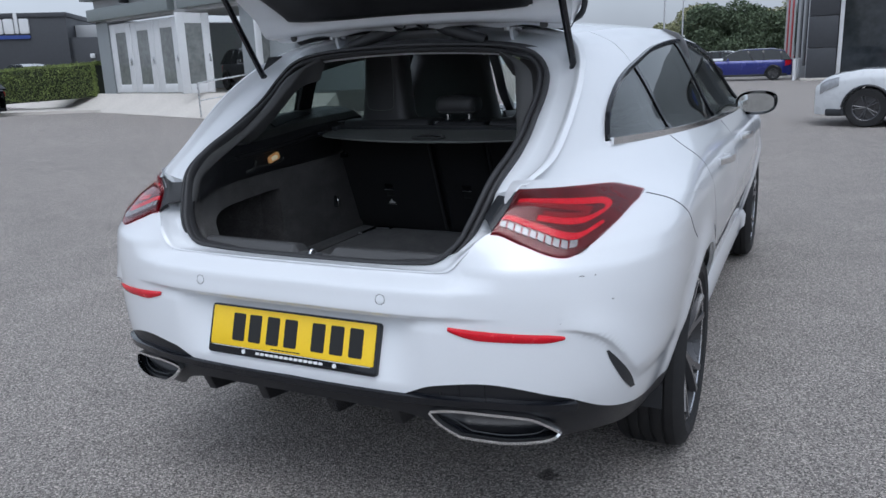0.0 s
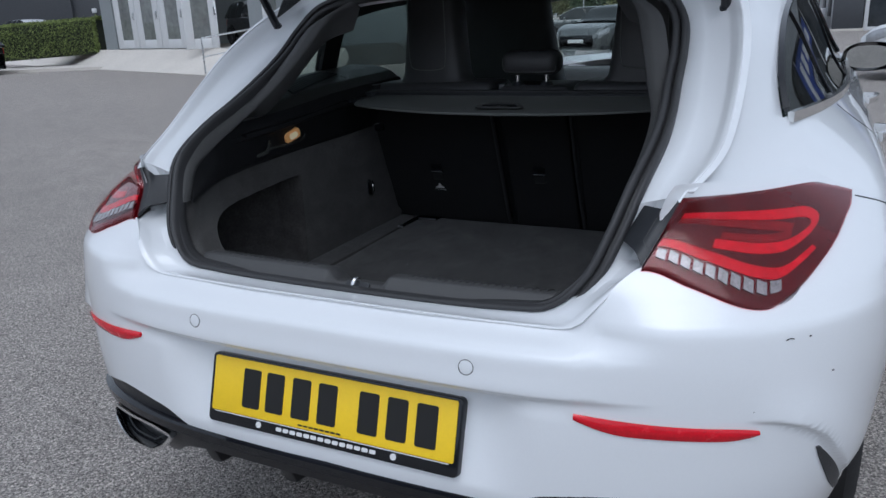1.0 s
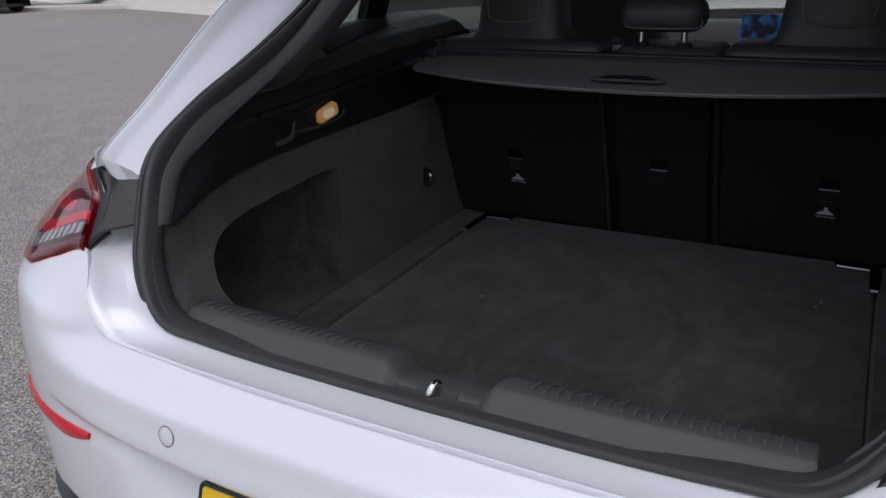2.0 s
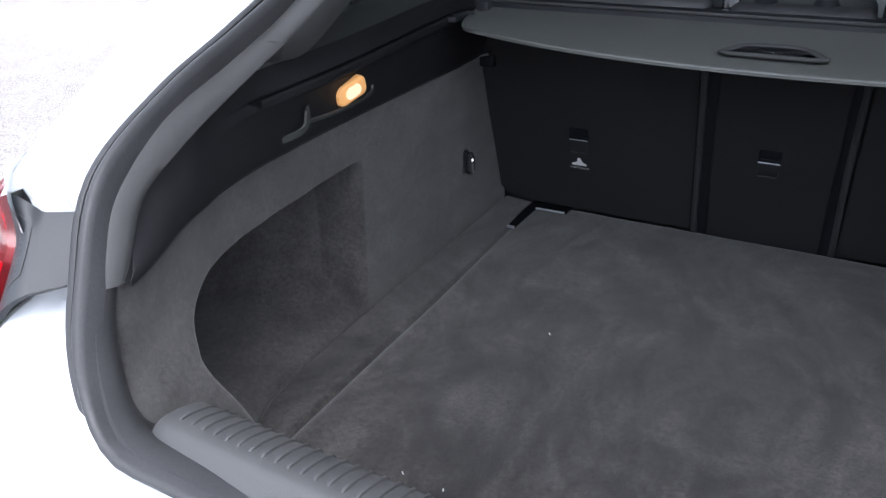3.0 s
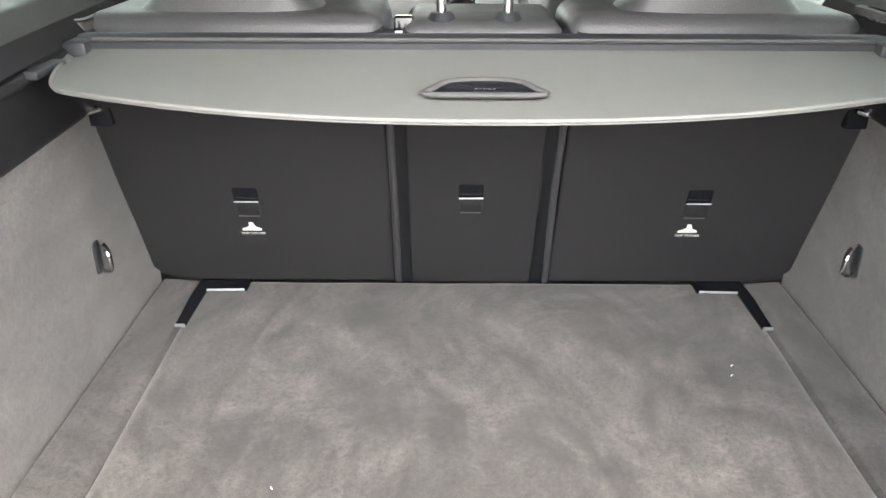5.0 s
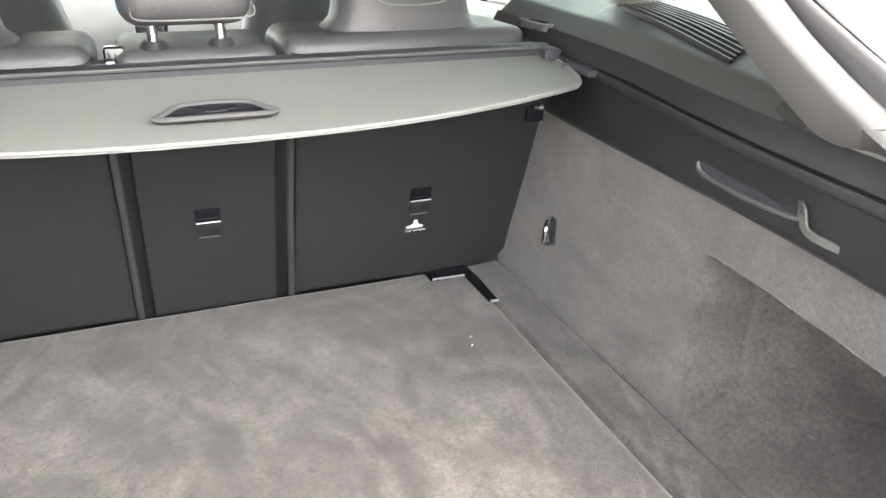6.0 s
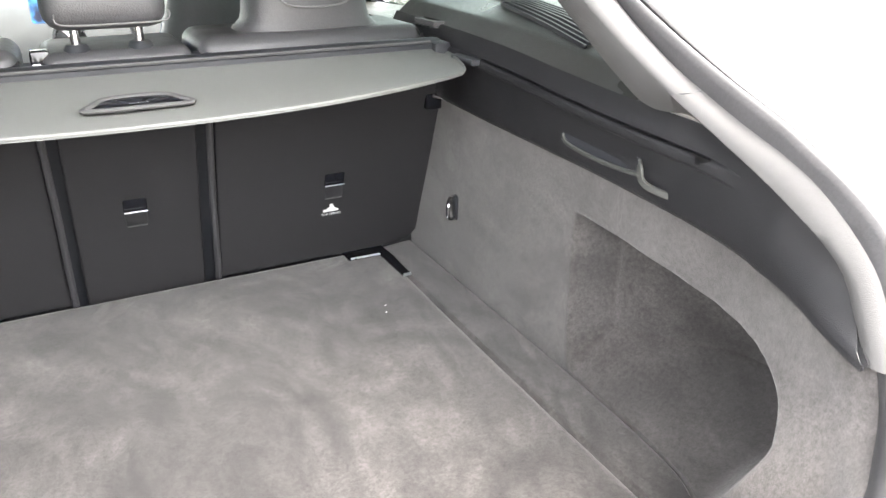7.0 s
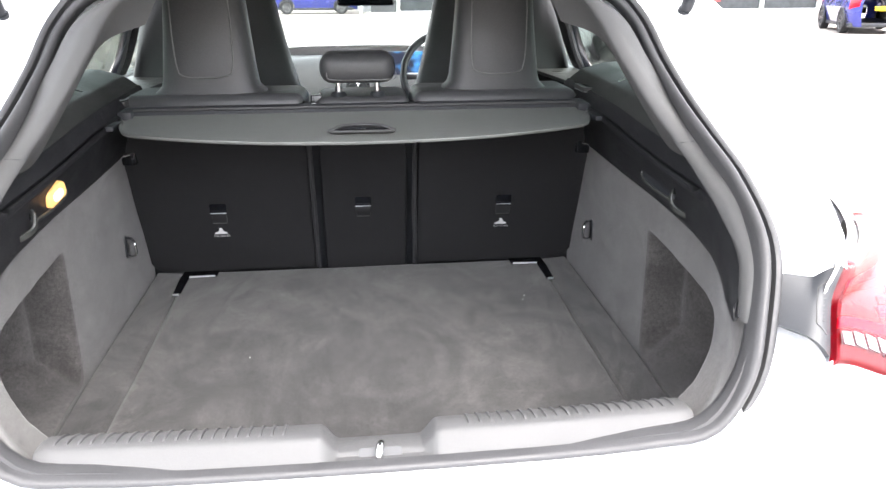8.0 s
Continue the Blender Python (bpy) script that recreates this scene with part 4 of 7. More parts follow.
for s in (-1, 1):
    def refl(u, v):
        x = 0.452 + 0.258 * u
        lo = 0.655 - 0.012 * u + 0.016 * (max(0, 1 - u / 0.30)) ** 1.6 + 0.008 * max(0, (u - 0.8) / 0.2) ** 2
        hi = 0.681 - 0.018 * u - 0.004 * max(0, (u - 0.85) / 0.15) ** 2
        z = lo + (hi - lo) * v
        q = on_rear(x, z, 0.002 + 0.003 * math.sin(math.pi * v))
        return Vector((s * q.x, q.y, q.z))
    part("reflector", thicken(orient(grid(refl, 30, 6), (0, 1.2, 0.8)), 0.008), RED_REFL, bumper, "red rear reflector")
    for x, z in ((0.282, 0.737), (0.771, 0.708)):
        n = mirrored(rear_n(x, z), s)
        ax = (Vector((1, 0, 0)) - n * n.x).normalized()
        m = plane_at(mirrored(on_rear(x, z, 0.0014), s), ax, n.cross(ax))
        c = [(0.0115 * math.cos(a), 0.0115 * math.sin(a)) for a in np.linspace(0, 2 * math.pi, 24, endpoint=False)]
        part("parking_sensor", slab(c, 0.004, m, 0.0008), WHITE, bumper, "white parking sensor disc")
        loop = [m @ Vector((0.0125 * math.cos(a), 0.0125 * math.sin(a), -0.001)) for a in np.linspace(0, 2 * math.pi, 24, endpoint=False)]
        part("sensor_ring", tube(loop, 0.0006, 5, True), GREY_TRIM, bumper)

    def vent(u, v):
        t = v
        x = 0.792 + 0.036 * (1 - t) + 0.006 * math.sin(math.pi * t) + 0.016 * (u - 0.5) * math.sin(math.pi * min(max(t, 0.06), 0.97)) ** 0.5
        z = 0.474 + 0.132 * t
        q = on_rear(x, z, 0.003)
        return Vector((s * q.x, q.y, q.z))
    part("corner_vent", thicken(orient(grid(vent, 6, 24), (0, 1.2, 0.8)), 0.006), BLACK_SATIN, bumper, "black mesh corner vent")
# bumper joint line down to the arch
    jl = []
    for y in np.linspace(0.495, 0.80, 20):
        z = QB(y)
        jl.append((s * (side_x(y, z) - 0.001), y, z))
    part("bumper_joint", tube(jl, 0.0022, 6), BLACK_SATIN, car)
# scuffs
for x, z, w in ((0.735, 0.797, 0.020), (0.765, 0.797, 0.004), (0.70, 0.690, 0.018), (0.80, 0.735, 0.005)):
    q = [on_rear(x + w * k / 6, z + 0.002 * math.sin(k), 0.0008) for k in range(4)]
    part("scuff_mark", tube(q, 0.0008, 5), BLACK_SATIN, bumper)

# ---- number plate ----
PM = plane_at((0, 0.014, 0.603), (1, 0, 0), Vector((0, 0.30, 0.95)))
plate = part("number_plate", slab(rounded(0.534, 0.134, 0.010), 0.016, PM, 0.003), BLACK_GLOSS, car, "yellow number plate in a black surround")
part("plate_face", slab(rounded(0.516, 0.105, 0.004), 0.003, PM @ pose(0, 0.0095, 0.0025), 0.0006), YELLOW, plate, "yellow reflective face")
for i, cx in enumerate((-0.166, -0.112, -0.053, 0.004, 0.090, 0.147, 0.204)):
    part("character_bar", slab(rounded(0.040, 0.074, 0.004, 2), 0.002, PM @ pose(cx, 0.010, 0.0036)), INK, plate)
part("rule_line", slab(rounded(0.50, 0.0015, 0.0005, 1), 0.001, PM @ pose(0, -0.0445, 0.0030)), PRINT, plate)
for k in range(14):
    part("print_bar", slab(rounded(0.0125, 0.007, 0.002, 2), 0.001, PM @ pose(-0.098 + 0.0155 * k, -0.0545, 0.0012)), PRINT, plate)
for cx in (-0.145, 0.145):
    part("print_disc", slab([(0.006 * math.cos(a), 0.006 * math.sin(a)) for a in np.linspace(0, 6.283, 16, endpoint=False)], 0.001, PM @ pose(cx, -0.0545, 0.0012)), PRINT, plate)
for k in range(8):
    part("small_print_bar", slab(rounded(0.0095, 0.003, 0.001, 1), 0.001, PM @ pose(-0.05 + 0.0118 * k, -0.037, 0.0036)), INK, plate)


# ---- wheels ----
def wheel(name, x, y, s):
    """One wheel: tyre with grooved tread, dark rim with five split spokes, disc."""
    w, R, r = 0.225, WHEEL_R, 0.238
    prof = [(r, -0.09), (r + 0.02, -0.108), (R - 0.045, -0.113), (R - 0.014, -0.098), (R - 0.003, -0.085)]
    for g in (-0.055, -0.018, 0.018, 0.055):
        prof += [(R, g - 0.006), (R - 0.008, g - 0.005), (R - 0.008, g + 0.005), (R, g + 0.006)]
    prof += [(R - 0.003, 0.085), (R - 0.014, 0.098), (R - 0.045, 0.113), (r + 0.02, 0.108), (r, 0.09)]
    c = (x, y, R)
    W = part(name, lathe(prof, c, "x", 72), TYRE, car, "black tyre on a dark multi-spoke alloy rim", sharp=30)
    part("rim", lathe([(r + 0.004, s * 0.095), (r - 0.008, s * 0.098), (r - 0.014, s * 0.08), (r - 0.03, s * 0.0), (r - 0.03, -s * 0.09)], c, "x", 64), RIM, W, "dark grey alloy rim")
    part("rim_edge", lathe([(r + 0.002, s * 0.097), (r - 0.006, s * 0.101), (r - 0.010, s * 0.097)], c, "x", 64), RIM_CUT, W)
    for k in range(5):
        for d in (-1, 1):
            a = 2 * math.pi * k / 5 + 0.4
            b = a + d * 0.20
            p0 = Vector((x + s * 0.062, y + 0.05 * math.cos(a), R + 0.05 * math.sin(a)))
            p1 = Vector((x + s * 0.078, y + 0.14 * math.cos(a + d * 0.10), R + 0.14 * math.sin(a + d * 0.10)))
            p2 = Vector((x + s * 0.094, y + (r - 0.008) * math.cos(b), R + (r - 0.008) * math.sin(b)))
            part("spoke", sweep(spline([p0, p1, p2], 8), [(-0.014, -0.012), (0.014, -0.012), (0.010, 0.012), (-0.010, 0.012)], (1, 0, 0)), RIM, W)
    part("hub", lathe([(0.0, s * 0.075), (0.03, s * 0.075), (0.05, s * 0.066), (0.06, s * 0.04)], c, "x", 24), RIM, W)
    part("brake_disc", lathe([(0.0, s * 0.02), (0.15, s * 0.02), (0.152, s * 0.0), (0.0, 0.0)], c, "x", 40), STEEL, W)


for s in (-1, 1):
    wheel("wheel", s * 0.788, AXLE_R, s)
    wheel("wheel", s * 0.788, AXLE_F, s)


# ---- tailgate, raised ----
HINGE = Vector((0, 0.915, 1.41))
GD, GN = Vector((0, -0.83, 0.56)).normalized(), Vector((0, -0.56, -0.83)).normalized()
GATE_W = pchip([0, 0.03, 0.08, 0.18, 0.35, 0.60, 0.85, 1.05, 1.12], [0.46, 0.51, 0.55, 0.585, 0.61, 0.625, 0.60, 0.55, 0.48])


def gate_pt(c, t, d):
    w = GATE_W(t)
    bow = 0.03 * c * c
    return HINGE + Vector((c * w, 0, 0)) + GD * t + GN * (d - 0.05 * math.sin(math.pi * t / 1.12) + bow)


GATE_D = pchip([0.065, 0.072, 0.085, 0.107, 0.13, 0.15, 0.17, 0.20], [0.020, 0.060, 0.076, 0.086, 0.106, 0.114, 0.106, 0.090])


def gate_inner(u, v):
    """The pressed inner frame: a rounded rim, a raised bead, then the step down to the lining."""
    c, t = 2 * u - 1, 0.065 + 1.055 * v ** 1.6
    e = 1 - abs(c)
    k = ss(e / 0.05)
    scallop = 0.012 * math.sin(c * 9.0) ** 2 * math.exp(-((t - 0.085) / 0.025) ** 2)
    return gate_pt(c, t, 0.008 + (GATE_D(t) - 0.008) * k + scallop * k)


gate = part("tailgate", thicken(grid(lambda u, v: gate_pt(2 * u - 1, 0.04 + 1.08 * v ** 1.3, 0.0), 40, 40), 0.004), WHITE, car, "raised white tailgate")
part("gate_frame", orient(grid(gate_inner, 80, 70), HINGE + GD * 0.5 - GN), WHITE, gate, "white inner frame of the tailgate")


def gate_lining(u, v):
    c = (2 * u - 1)
    e = min(min(u, 1 - u) * 0.9, min(v, 1 - v) * 0.8)
    return gate_pt(c * (0.745 + 0.08 * ss(v * 4)), 0.155 + 0.83 * v + 0.03 * c ** 4 * (1 - v), 0.092 + 0.022 * ss(e / 0.03) + 0.004 * c * c)


part("gate_lining", thicken(orient(grid(gate_lining, 50, 50), HINGE + GD * 0.5 - GN), 0.006), DARK_TRIM, gate, "dark inner lining of the tailgate")
GS = [gate_pt(c, t, 0.052) for c, t in ((-1, 1.0), (-1, 0.6), (-1, 0.35), (-1, 0.18), (-1, 0.115), (-0.97, 0.086), (-0.9, 0.072), (-0.5, 0.066), (0, 0.065), (0.5, 0.066), (0.9, 0.072), (0.97, 0.086), (1, 0.115), (1, 0.18), (1, 0.35), (1, 0.6), (1, 1.0))]
# black sheet added for the shade in the gap behind the hinges
part("gap_shade", thicken(grid(lambda u, v: (HINGE + Vector(((2 * u - 1) * 0.50, 0.035 - 0.09 * (2 * u - 1) ** 4, -0.012 - 0.03 * (2 * u - 1) ** 4))).lerp(gate_pt(2 * u - 1, 0.085, 0.014), v), 24, 4), 0.003), BLACK_SATIN, gate, "added black sheet for the dark gap between roof and tailgate")
part("gate_edge_strip", tube(spline(GS, 120), 0.009, 8), BLACK_SATIN, gate)
for s in (-1, 1):
    dm = gate_pt(s * 0.80, 0.118, 0.102)
    part("gate_plug", lathe([(0.0, -0.004), (0.010, -0.003), (0.013, 0.004)], dm, "y", 16), GREY_TRIM, gate, "grey round plug")
for s in (-1, 1):
    hp = [Vector((s * 0.325, 0.875, 1.350)), Vector((s * 0.325, 0.852, 1.372)), Vector((s * 0.325, 0.850, 1.395)), Vector((s * 0.325, 0.845, 1.412)), HINGE + Vector((s * 0.325, 0, 0)) + GD * 0.095 + GN * 0.075]
    part("gate_hinge", sweep(spline(hp, 14), [(-0.022, -0.005), (0.022, -0.005), (0.022, 0.005), (-0.022, 0.005)], (1, 0, 0)), WHITE, gate, "white painted hinge arm")
    part("hinge_pin", lathe([(0.0, -0.03), (0.009, -0.03), (0.009, 0.03), (0.0, 0.03)], (s * 0.325, 0.850, 1.388), "x", 12), STEEL, gate)
    hose = [Vector((s * 0.25, 0.80, 1.350)), Vector((s * 0.17, 0.80, 1.376)), Vector((s * 0.10, 0.815, 1.398)), Vector((s * 0.05, 0.835, 1.425)), HINGE + Vector((s * 0.042, 0, 0)) + GD * 0.125 + GN * 0.08]
    hs = spline(hose, 60)
    rows = []
    for i, p in enumerate(hs):
        t = (hs[min(i + 1, 59)] - hs[max(i - 1, 0)]).normalized()
        a = t.cross(Vector((0, 1, 0.2))).normalized()
        b = a.cross(t)
        r = 0.018 + 0.002 * (i % 2)
        rows.append([p + a * r * math.cos(q) + b * r * math.sin(q) for q in np.linspace(0, 6.283, 12, endpoint=False)])
    part("cable_sleeve", orient(mesh_grid(rows, close_v=True), hs[30]), RUBBER, gate, "ribbed black cable sleeve", sharp=80)
    # gas strut
    a, b = Vector((s * 0.56, 0.725, 1.24)), Vector((s * 0.56, 0.385, 1.757))
    st = part("gas_strut", tube([a.lerp(b, 0.02), a.lerp(b, 0.5), a.lerp(b, 0.75)], 0.0105, 14), BLACK_GLOSS, car, "black gas strut")
    part("strut_rod", tube([a.lerp(b, 0.74), b], 0.006, 10), STEEL, st)
    part("strut_socket", sweep([a - (b - a).normalized() * 0.012, a + (b - a).normalized() * 0.03], ring(0.013, 12)), BLACK_SATIN, st)
    part("strut_ball", tube([a, a + Vector((s * 0.035, 0.02, 0.005))], 0.008, 10), STEEL, st)


# ---- boot interior ----
FLOOR_Z = 0.615
CT = pchip([0.10, 0.18, 0.222, 0.30, 0.364, 0.496, 0.663, 0.90, 1.117, 1.27], [0.906, 0.908, 0.914, 0.927, 0.933, 0.939, 0.943, 0.947, 0.953, 0.955])
WX = pchip([0.12, 0.20, 0.222, 0.26, 0.30, 0.364, 0.431, 0.55, 0.69, 0.90, 1.06, 1.27], [0.430, 0.452, 0.456, 0.466, 0.480, 0.500, 0.511, 0.519, 0.526, 0.530, 0.532, 0.536])
WXL = pchip([0.12, 0.20, 0.26, 0.30, 0.33, 0.36, 0.40, 0.445, 0.60, 0.69, 0.90, 1.27], [0.378, 0.386, 0.397, 0.406, 0.425, 0.466, 0.500, 0.514, 0.524, 0.527, 0.530, 0.534])
# outline of the storage recess: its rear edge by height, its upper edge by length
POC_Y = pchip([0.60, 0.64, 0.67, 0.741, 0.802, 0.834, 0.848, 0.854, 0.860, 0.875], [0.375, 0.348, 0.326, 0.285, 0.266, 0.290, 0.324, 0.364, 0.431, 0.69])
POC_Z = pchip([0.266, 0.290, 0.324, 0.364, 0.431, 0.55, 0.70], [0.802, 0.834, 0.848, 0.854, 0.860, 0.866, 0.872])
POC_DEEP = pchip([0.24, 0.36, 0.44, 0.515, 0.60, 0.677, 0.72], [0.15, 0.185, 0.195, 0.185, 0.125, 0.068, 0.062])
# inner border of the seal beside the opening
SEAL_IN = spline([(0.376, 0.128, 0.600), (0.377, 0.128, 0.760), (0.392, 0.127, 0.812), (0.440, 0.153, 0.852), (0.459, 0.186, 0.906), (0.465, 0.200, 0.930)], 80)


def seal_in(z):
    """The seal's inner border at a height."""
    for p, q in zip(SEAL_IN, SEAL_IN[1:]):
        if p.z <= z <= q.z:
            return p.lerp(q, (z - p.z) / max(q.z - p.z, 1e-6))
    return SEAL_IN[0] if z < 0.7 else SEAL_IN[-1]


def wall_pt(s, y, z):
    e = ss((y - POC_Y(z)) / 0.050) ** 0.7 * ss((0.704 - y) / 0.026) * ss((POC_Z(y) - z) / 0.014)
    rise = min(max((z - (FLOOR_Z + 0.004)) / 0.064, 0.0), 1.0)
    k = ss((z - 0.72) / 0.16)
    x = WXL(y) * (1 - k) + WX(y) * k
    p = seal_in(z)
    b = ss((y - p.y) / 0.085)
    x = p.x * (1 - b) + x * b
    x += e * rise * (POC_DEEP(y) + 0.0016 * math.sin(y * 95 + 6 * z) * ss((z - 0.70) / 0.04))
    x += 0.0012 * noise.noise(Vector((y * 9, z * 9, s * 3.0)))
    return Vector((s * x, y, z))


for s in (-1, 1):
    def wall(u, v):
        y = 0.2 + u
        for _ in range(4):
            z = 0.60 + (CT(y) - 0.60) * v
            ys = seal_in(z).y
            y = ys + (1.268 - ys) * u ** 1.35
        return wall_pt(s, y, z)
    sidewall = part("boot_side_lining", thicken(orient(grid(wall, 300, 150), (0, 0.7, 0.8)), -0.004), CARPET_SIDE_LIT, car, "grey felt-carpeted boot side with storage recess", sharp=60)
    if sidewall.data.polygons[0].normal.x * s > 0:
        sidewall.data.flip_normals()

    # black trim above the carpet
    ZMAX = pchip([0.19, 0.218, 0.263, 0.332, 0.409, 0.47, 0.60, 0.75], [0.90, 0.917, 0.984, 1.021, 1.054, 1.085, 1.17, 1.27])
    RAILZ = pchip([0.40, 0.442, 0.54, 0.63, 0.734, 0.89, 1.26], [1.008, 1.010, 1.014, 1.019, 1.027, 1.040, 1.054])

    def trim(u, v):
        y = 0.212 + 1.056 * u
        rz = RAILZ(y)
        w = WX(y)
        g = ss((y - 0.28) / 0.14)
        prof = [(w + 0.002, CT(y) - 0.004), (w + 0.002 - 0.008 * g, CT(y) + 0.003), (min(w - 0.008 * g, 0.513), (CT(y) + rz) / 2), (min(w - 0.010 * g, 0.505), rz - 0.008), (min(w - 0.014 * g, 0.495), rz - 0.004), (min(w - 0.014 * g, 0.495), rz + 0.004), (min(w - 0.010 * g, 0.502), rz + 0.005), (min(w - 0.006 * g, 0.508), rz + 0.018), (0.516, rz + 0.032), (0.545, rz + 0.055), (0.60, rz + 0.070), (0.69, rz + 0.075)]
        k = v * (len(prof) - 1)
        i = min(int(k), len(prof) - 2)
        x = prof[i][0] + (prof[i + 1][0] - prof[i][0]) * (k - i)
        z = prof[i][1] + (prof[i + 1][1] - prof[i][1]) * (k - i)
        zm = ZMAX(y)
        if z > zm:
            z = zm
            x = min(x, 0.505)
        # the rail ends before the pillar
        if y < 0.43:
            x = max(x, 0.497) if x < 0.5 else x
        x = min(x, WX(y) - 0.004 + max(0, x - 0.5))
        near = ss((0.50 - y) / 0.26)
        x = x - near * max(0.0, x - 0.482) * ss((z - 0.90) / 0.08)
        x += max(0.0, 0.484 - x) * ss((0.56 - y) / 0.12) * ss((z - CT(y)) / 0.05)
        x = min(x, side_x(y, z) - 0.03)
        return Vector((s * x, y, z))
    bt = part("boot_side_trim", thicken(orient(grid(lambda u, v: trim(u, v * 8 / 11), 120, 50), (0, 0.7, 0.95)), 0.004), DARK_TRIM, car, "black plastic side trim with guide rail", sharp=50)
    part("window_shelf", thicken(orient(grid(lambda u, v: trim(0.335 + 0.665 * u, (8 + 3 * v) / 11), 90, 24), (s * 0.3, 0.7, 0.6)), 0.004), SHELF, car, "grey plastic shelf below the quarter window", sharp=50)
    # slot's shade as a raised black strip, its edge highlight as a grey line
    gr = []
    for y in np.linspace(0.452, 0.93, 30):
        face = min(abs(p.x) for p in (trim((y - 0.212) / 1.056, v) for v in np.linspace(0.25, 0.55, 40)) if abs(p.z - RAILZ(y)) < 0.011)
        gr.append((s * (face - 0.0005), y, RAILZ(y) + 0.003))
    part("guide_rail_shade", sweep(gr, [(-0.002, -0.0055), (0.002, -0.0055), (0.002, 0.0055), (-0.002, 0.0055)]), RAIL_SHADE, bt, "raised black strip for the shade in the cover's guide rail")
    part("rail_highlight", tube([(x - s * 0.001, y, z - 0.0065) for x, y, z in gr], 0.0013, 6), GREY_TRIM, bt, "grey line for the highlight on the guide rail's lower edge")
    gx, gy, gz = gr[0]
    part("rail_end", box((gx - 0.0035, gy - 0.012, gz - 0.0065), (gx + 0.0035, gy + 0.010, gz + 0.0055), 0.003), RAIL_SHADE, bt)
    # vent slats on the shelf beside the quarter window
    for k in range(8):
        sl = []
        for y in np.linspace(0.74 + 0.004 * k, 1.02, 6):
            x = 0.553 + 0.14 * (y - 0.73) + 0.0085 * k
            sl.append((s * x, y, RAILZ(y) + (0.055 + 0.015 * (x - 0.545) / 0.055 if x < 0.60 else 0.070 + 0.005 * (x - 0.60) / 0.09) + 0.0025))
        part("vent_slat", sweep(sl, [(-0.0024, -0.004), (0.0024, -0.004), (0.0018, 0.002), (-0.0018, 0.002)]), BLACK_SATIN, bt)
    # oddment recess with a bag hook and, on one side, the lamp
    rec = [(0.0, 0.014), (0.03, 0.019), (0.13, 0.019), (0.148, 0.012), (0.151, 0.002), (0.140, -0.010), (0.08, -0.013), (0.0, -0.013)]
    part("grip_recess", slab(rec, 0.004, plane_at((s * 0.5135, 0.565, 0.977), (0, 1, 0), (0, 0, 1))), BLACK_SATIN, bt, "shallow grip recess")
    lip = [(s * 0.510, 0.560, 0.967), (s * 0.507, 0.580, 0.965), (s * 0.507, 0.64, 0.964), (s * 0.508, 0.695, 0.967), (s * 0.509, 0.714, 0.972), (s * 0.510, 0.718, 0.980)]
    part("grip_lip", sweep(spline(lip, 24), ring(0.0024, 8, 1.0, 1.3)), SHELF, bt, "pale moulded lip of the grip")
    part("hook_recess", slab(rounded(0.052, 0.034, 0.008), 0.003, plane_at((s * 0.5125, 0.532, 0.975), (0, 1, 0), (0, 0, 1)), 0.001), BLACK_GLOSS, bt, "gloss black hook recess")
    hook = part("bag_hook", sweep(spline([(s * 0.509, 0.560, 0.980), (s * 0.500, 0.553, 0.984), (s * 0.495, 0.546, 0.980), (s * 0.495, 0.542, 0.968), (s * 0.498, 0.534, 0.961), (s * 0.504, 0.518, 0.957), (s * 0.510, 0.502, 0.955)], 28), [(-0.0038, -0.002), (0.0038, -0.002), (0.0045, 0.0), (0.0038, 0.002), (-0.0038, 0.002), (-0.0045, 0.0)], (s, 0, 0)), SHELF, bt, "folding grey bag hook")
    part("hook_pivot", tube([(s * 0.506, 0.560, 0.971), (s * 0.506, 0.560, 0.988)], 0.004, 8), BLACK_SATIN, hook)
    # lashing eye
    o = Vector((s * 0.5315, 1.064, 0.757))
    eye = part("lashing_eye", slab(rounded(0.022, 0.05, 0.008), 0.008, plane_at(o + Vector((-s * 0.002, 0, 0)), (0, -s, 0), (0, 0, 1)), 0.003), BLACK_SATIN, car, "chrome lashing eye in a black socket")
    part("eye_loop", sweep(spline([o + Vector((-s * 0.002, 0.004, 0.020)), o + Vector((-s * 0.012, -0.004, 0.022)), o + Vector((-s * 0.022, -0.012, 0.014)), o + Vector((-s * 0.024, -0.014, 0.0)), o + Vector((-s * 0.022, -0.012, -0.014)), o + Vector((-s * 0.012, -0.004, -0.020)), o + Vector((-s * 0.002, 0.004, -0.018))], 28), ring(0.0030, 8, 0.8, 1.6), (0, 1, 0)), CHROME, eye, "chrome loop")
    # pillar trim, grey, in two lengths with a joint
    inner = spline([(0.452, 0.213, 0.912), (0.458, 0.231, 0.939), (0.468, 0.262, 0.976), (0.473, 0.332, 1.012), (0.471, 0.413, 1.049), (0.463, 0.483, 1.083), (0.445, 0.536, 1.122), (0.428, 0.583, 1.162), (0.408, 0.636, 1.213), (0.378, 0.700, 1.276), (0.32, 0.745, 1.302)], 60)
    outer = spline([(0.457, 0.188, 0.915), (0.464, 0.203, 0.940), (0.479, 0.236, 0.985), (0.489, 0.308, 1.030), (0.489, 0.405, 1.064), (0.481, 0.477, 1.096), (0.468, 0.520, 1.125), (0.454, 0.563, 1.158), (0.438, 0.614, 1.204), (0.408, 0.672, 1.268), (0.33, 0.716, 1.316)], 60)
    jo = min(range(60), key=lambda i: abs(inner[i].y - 0.481))
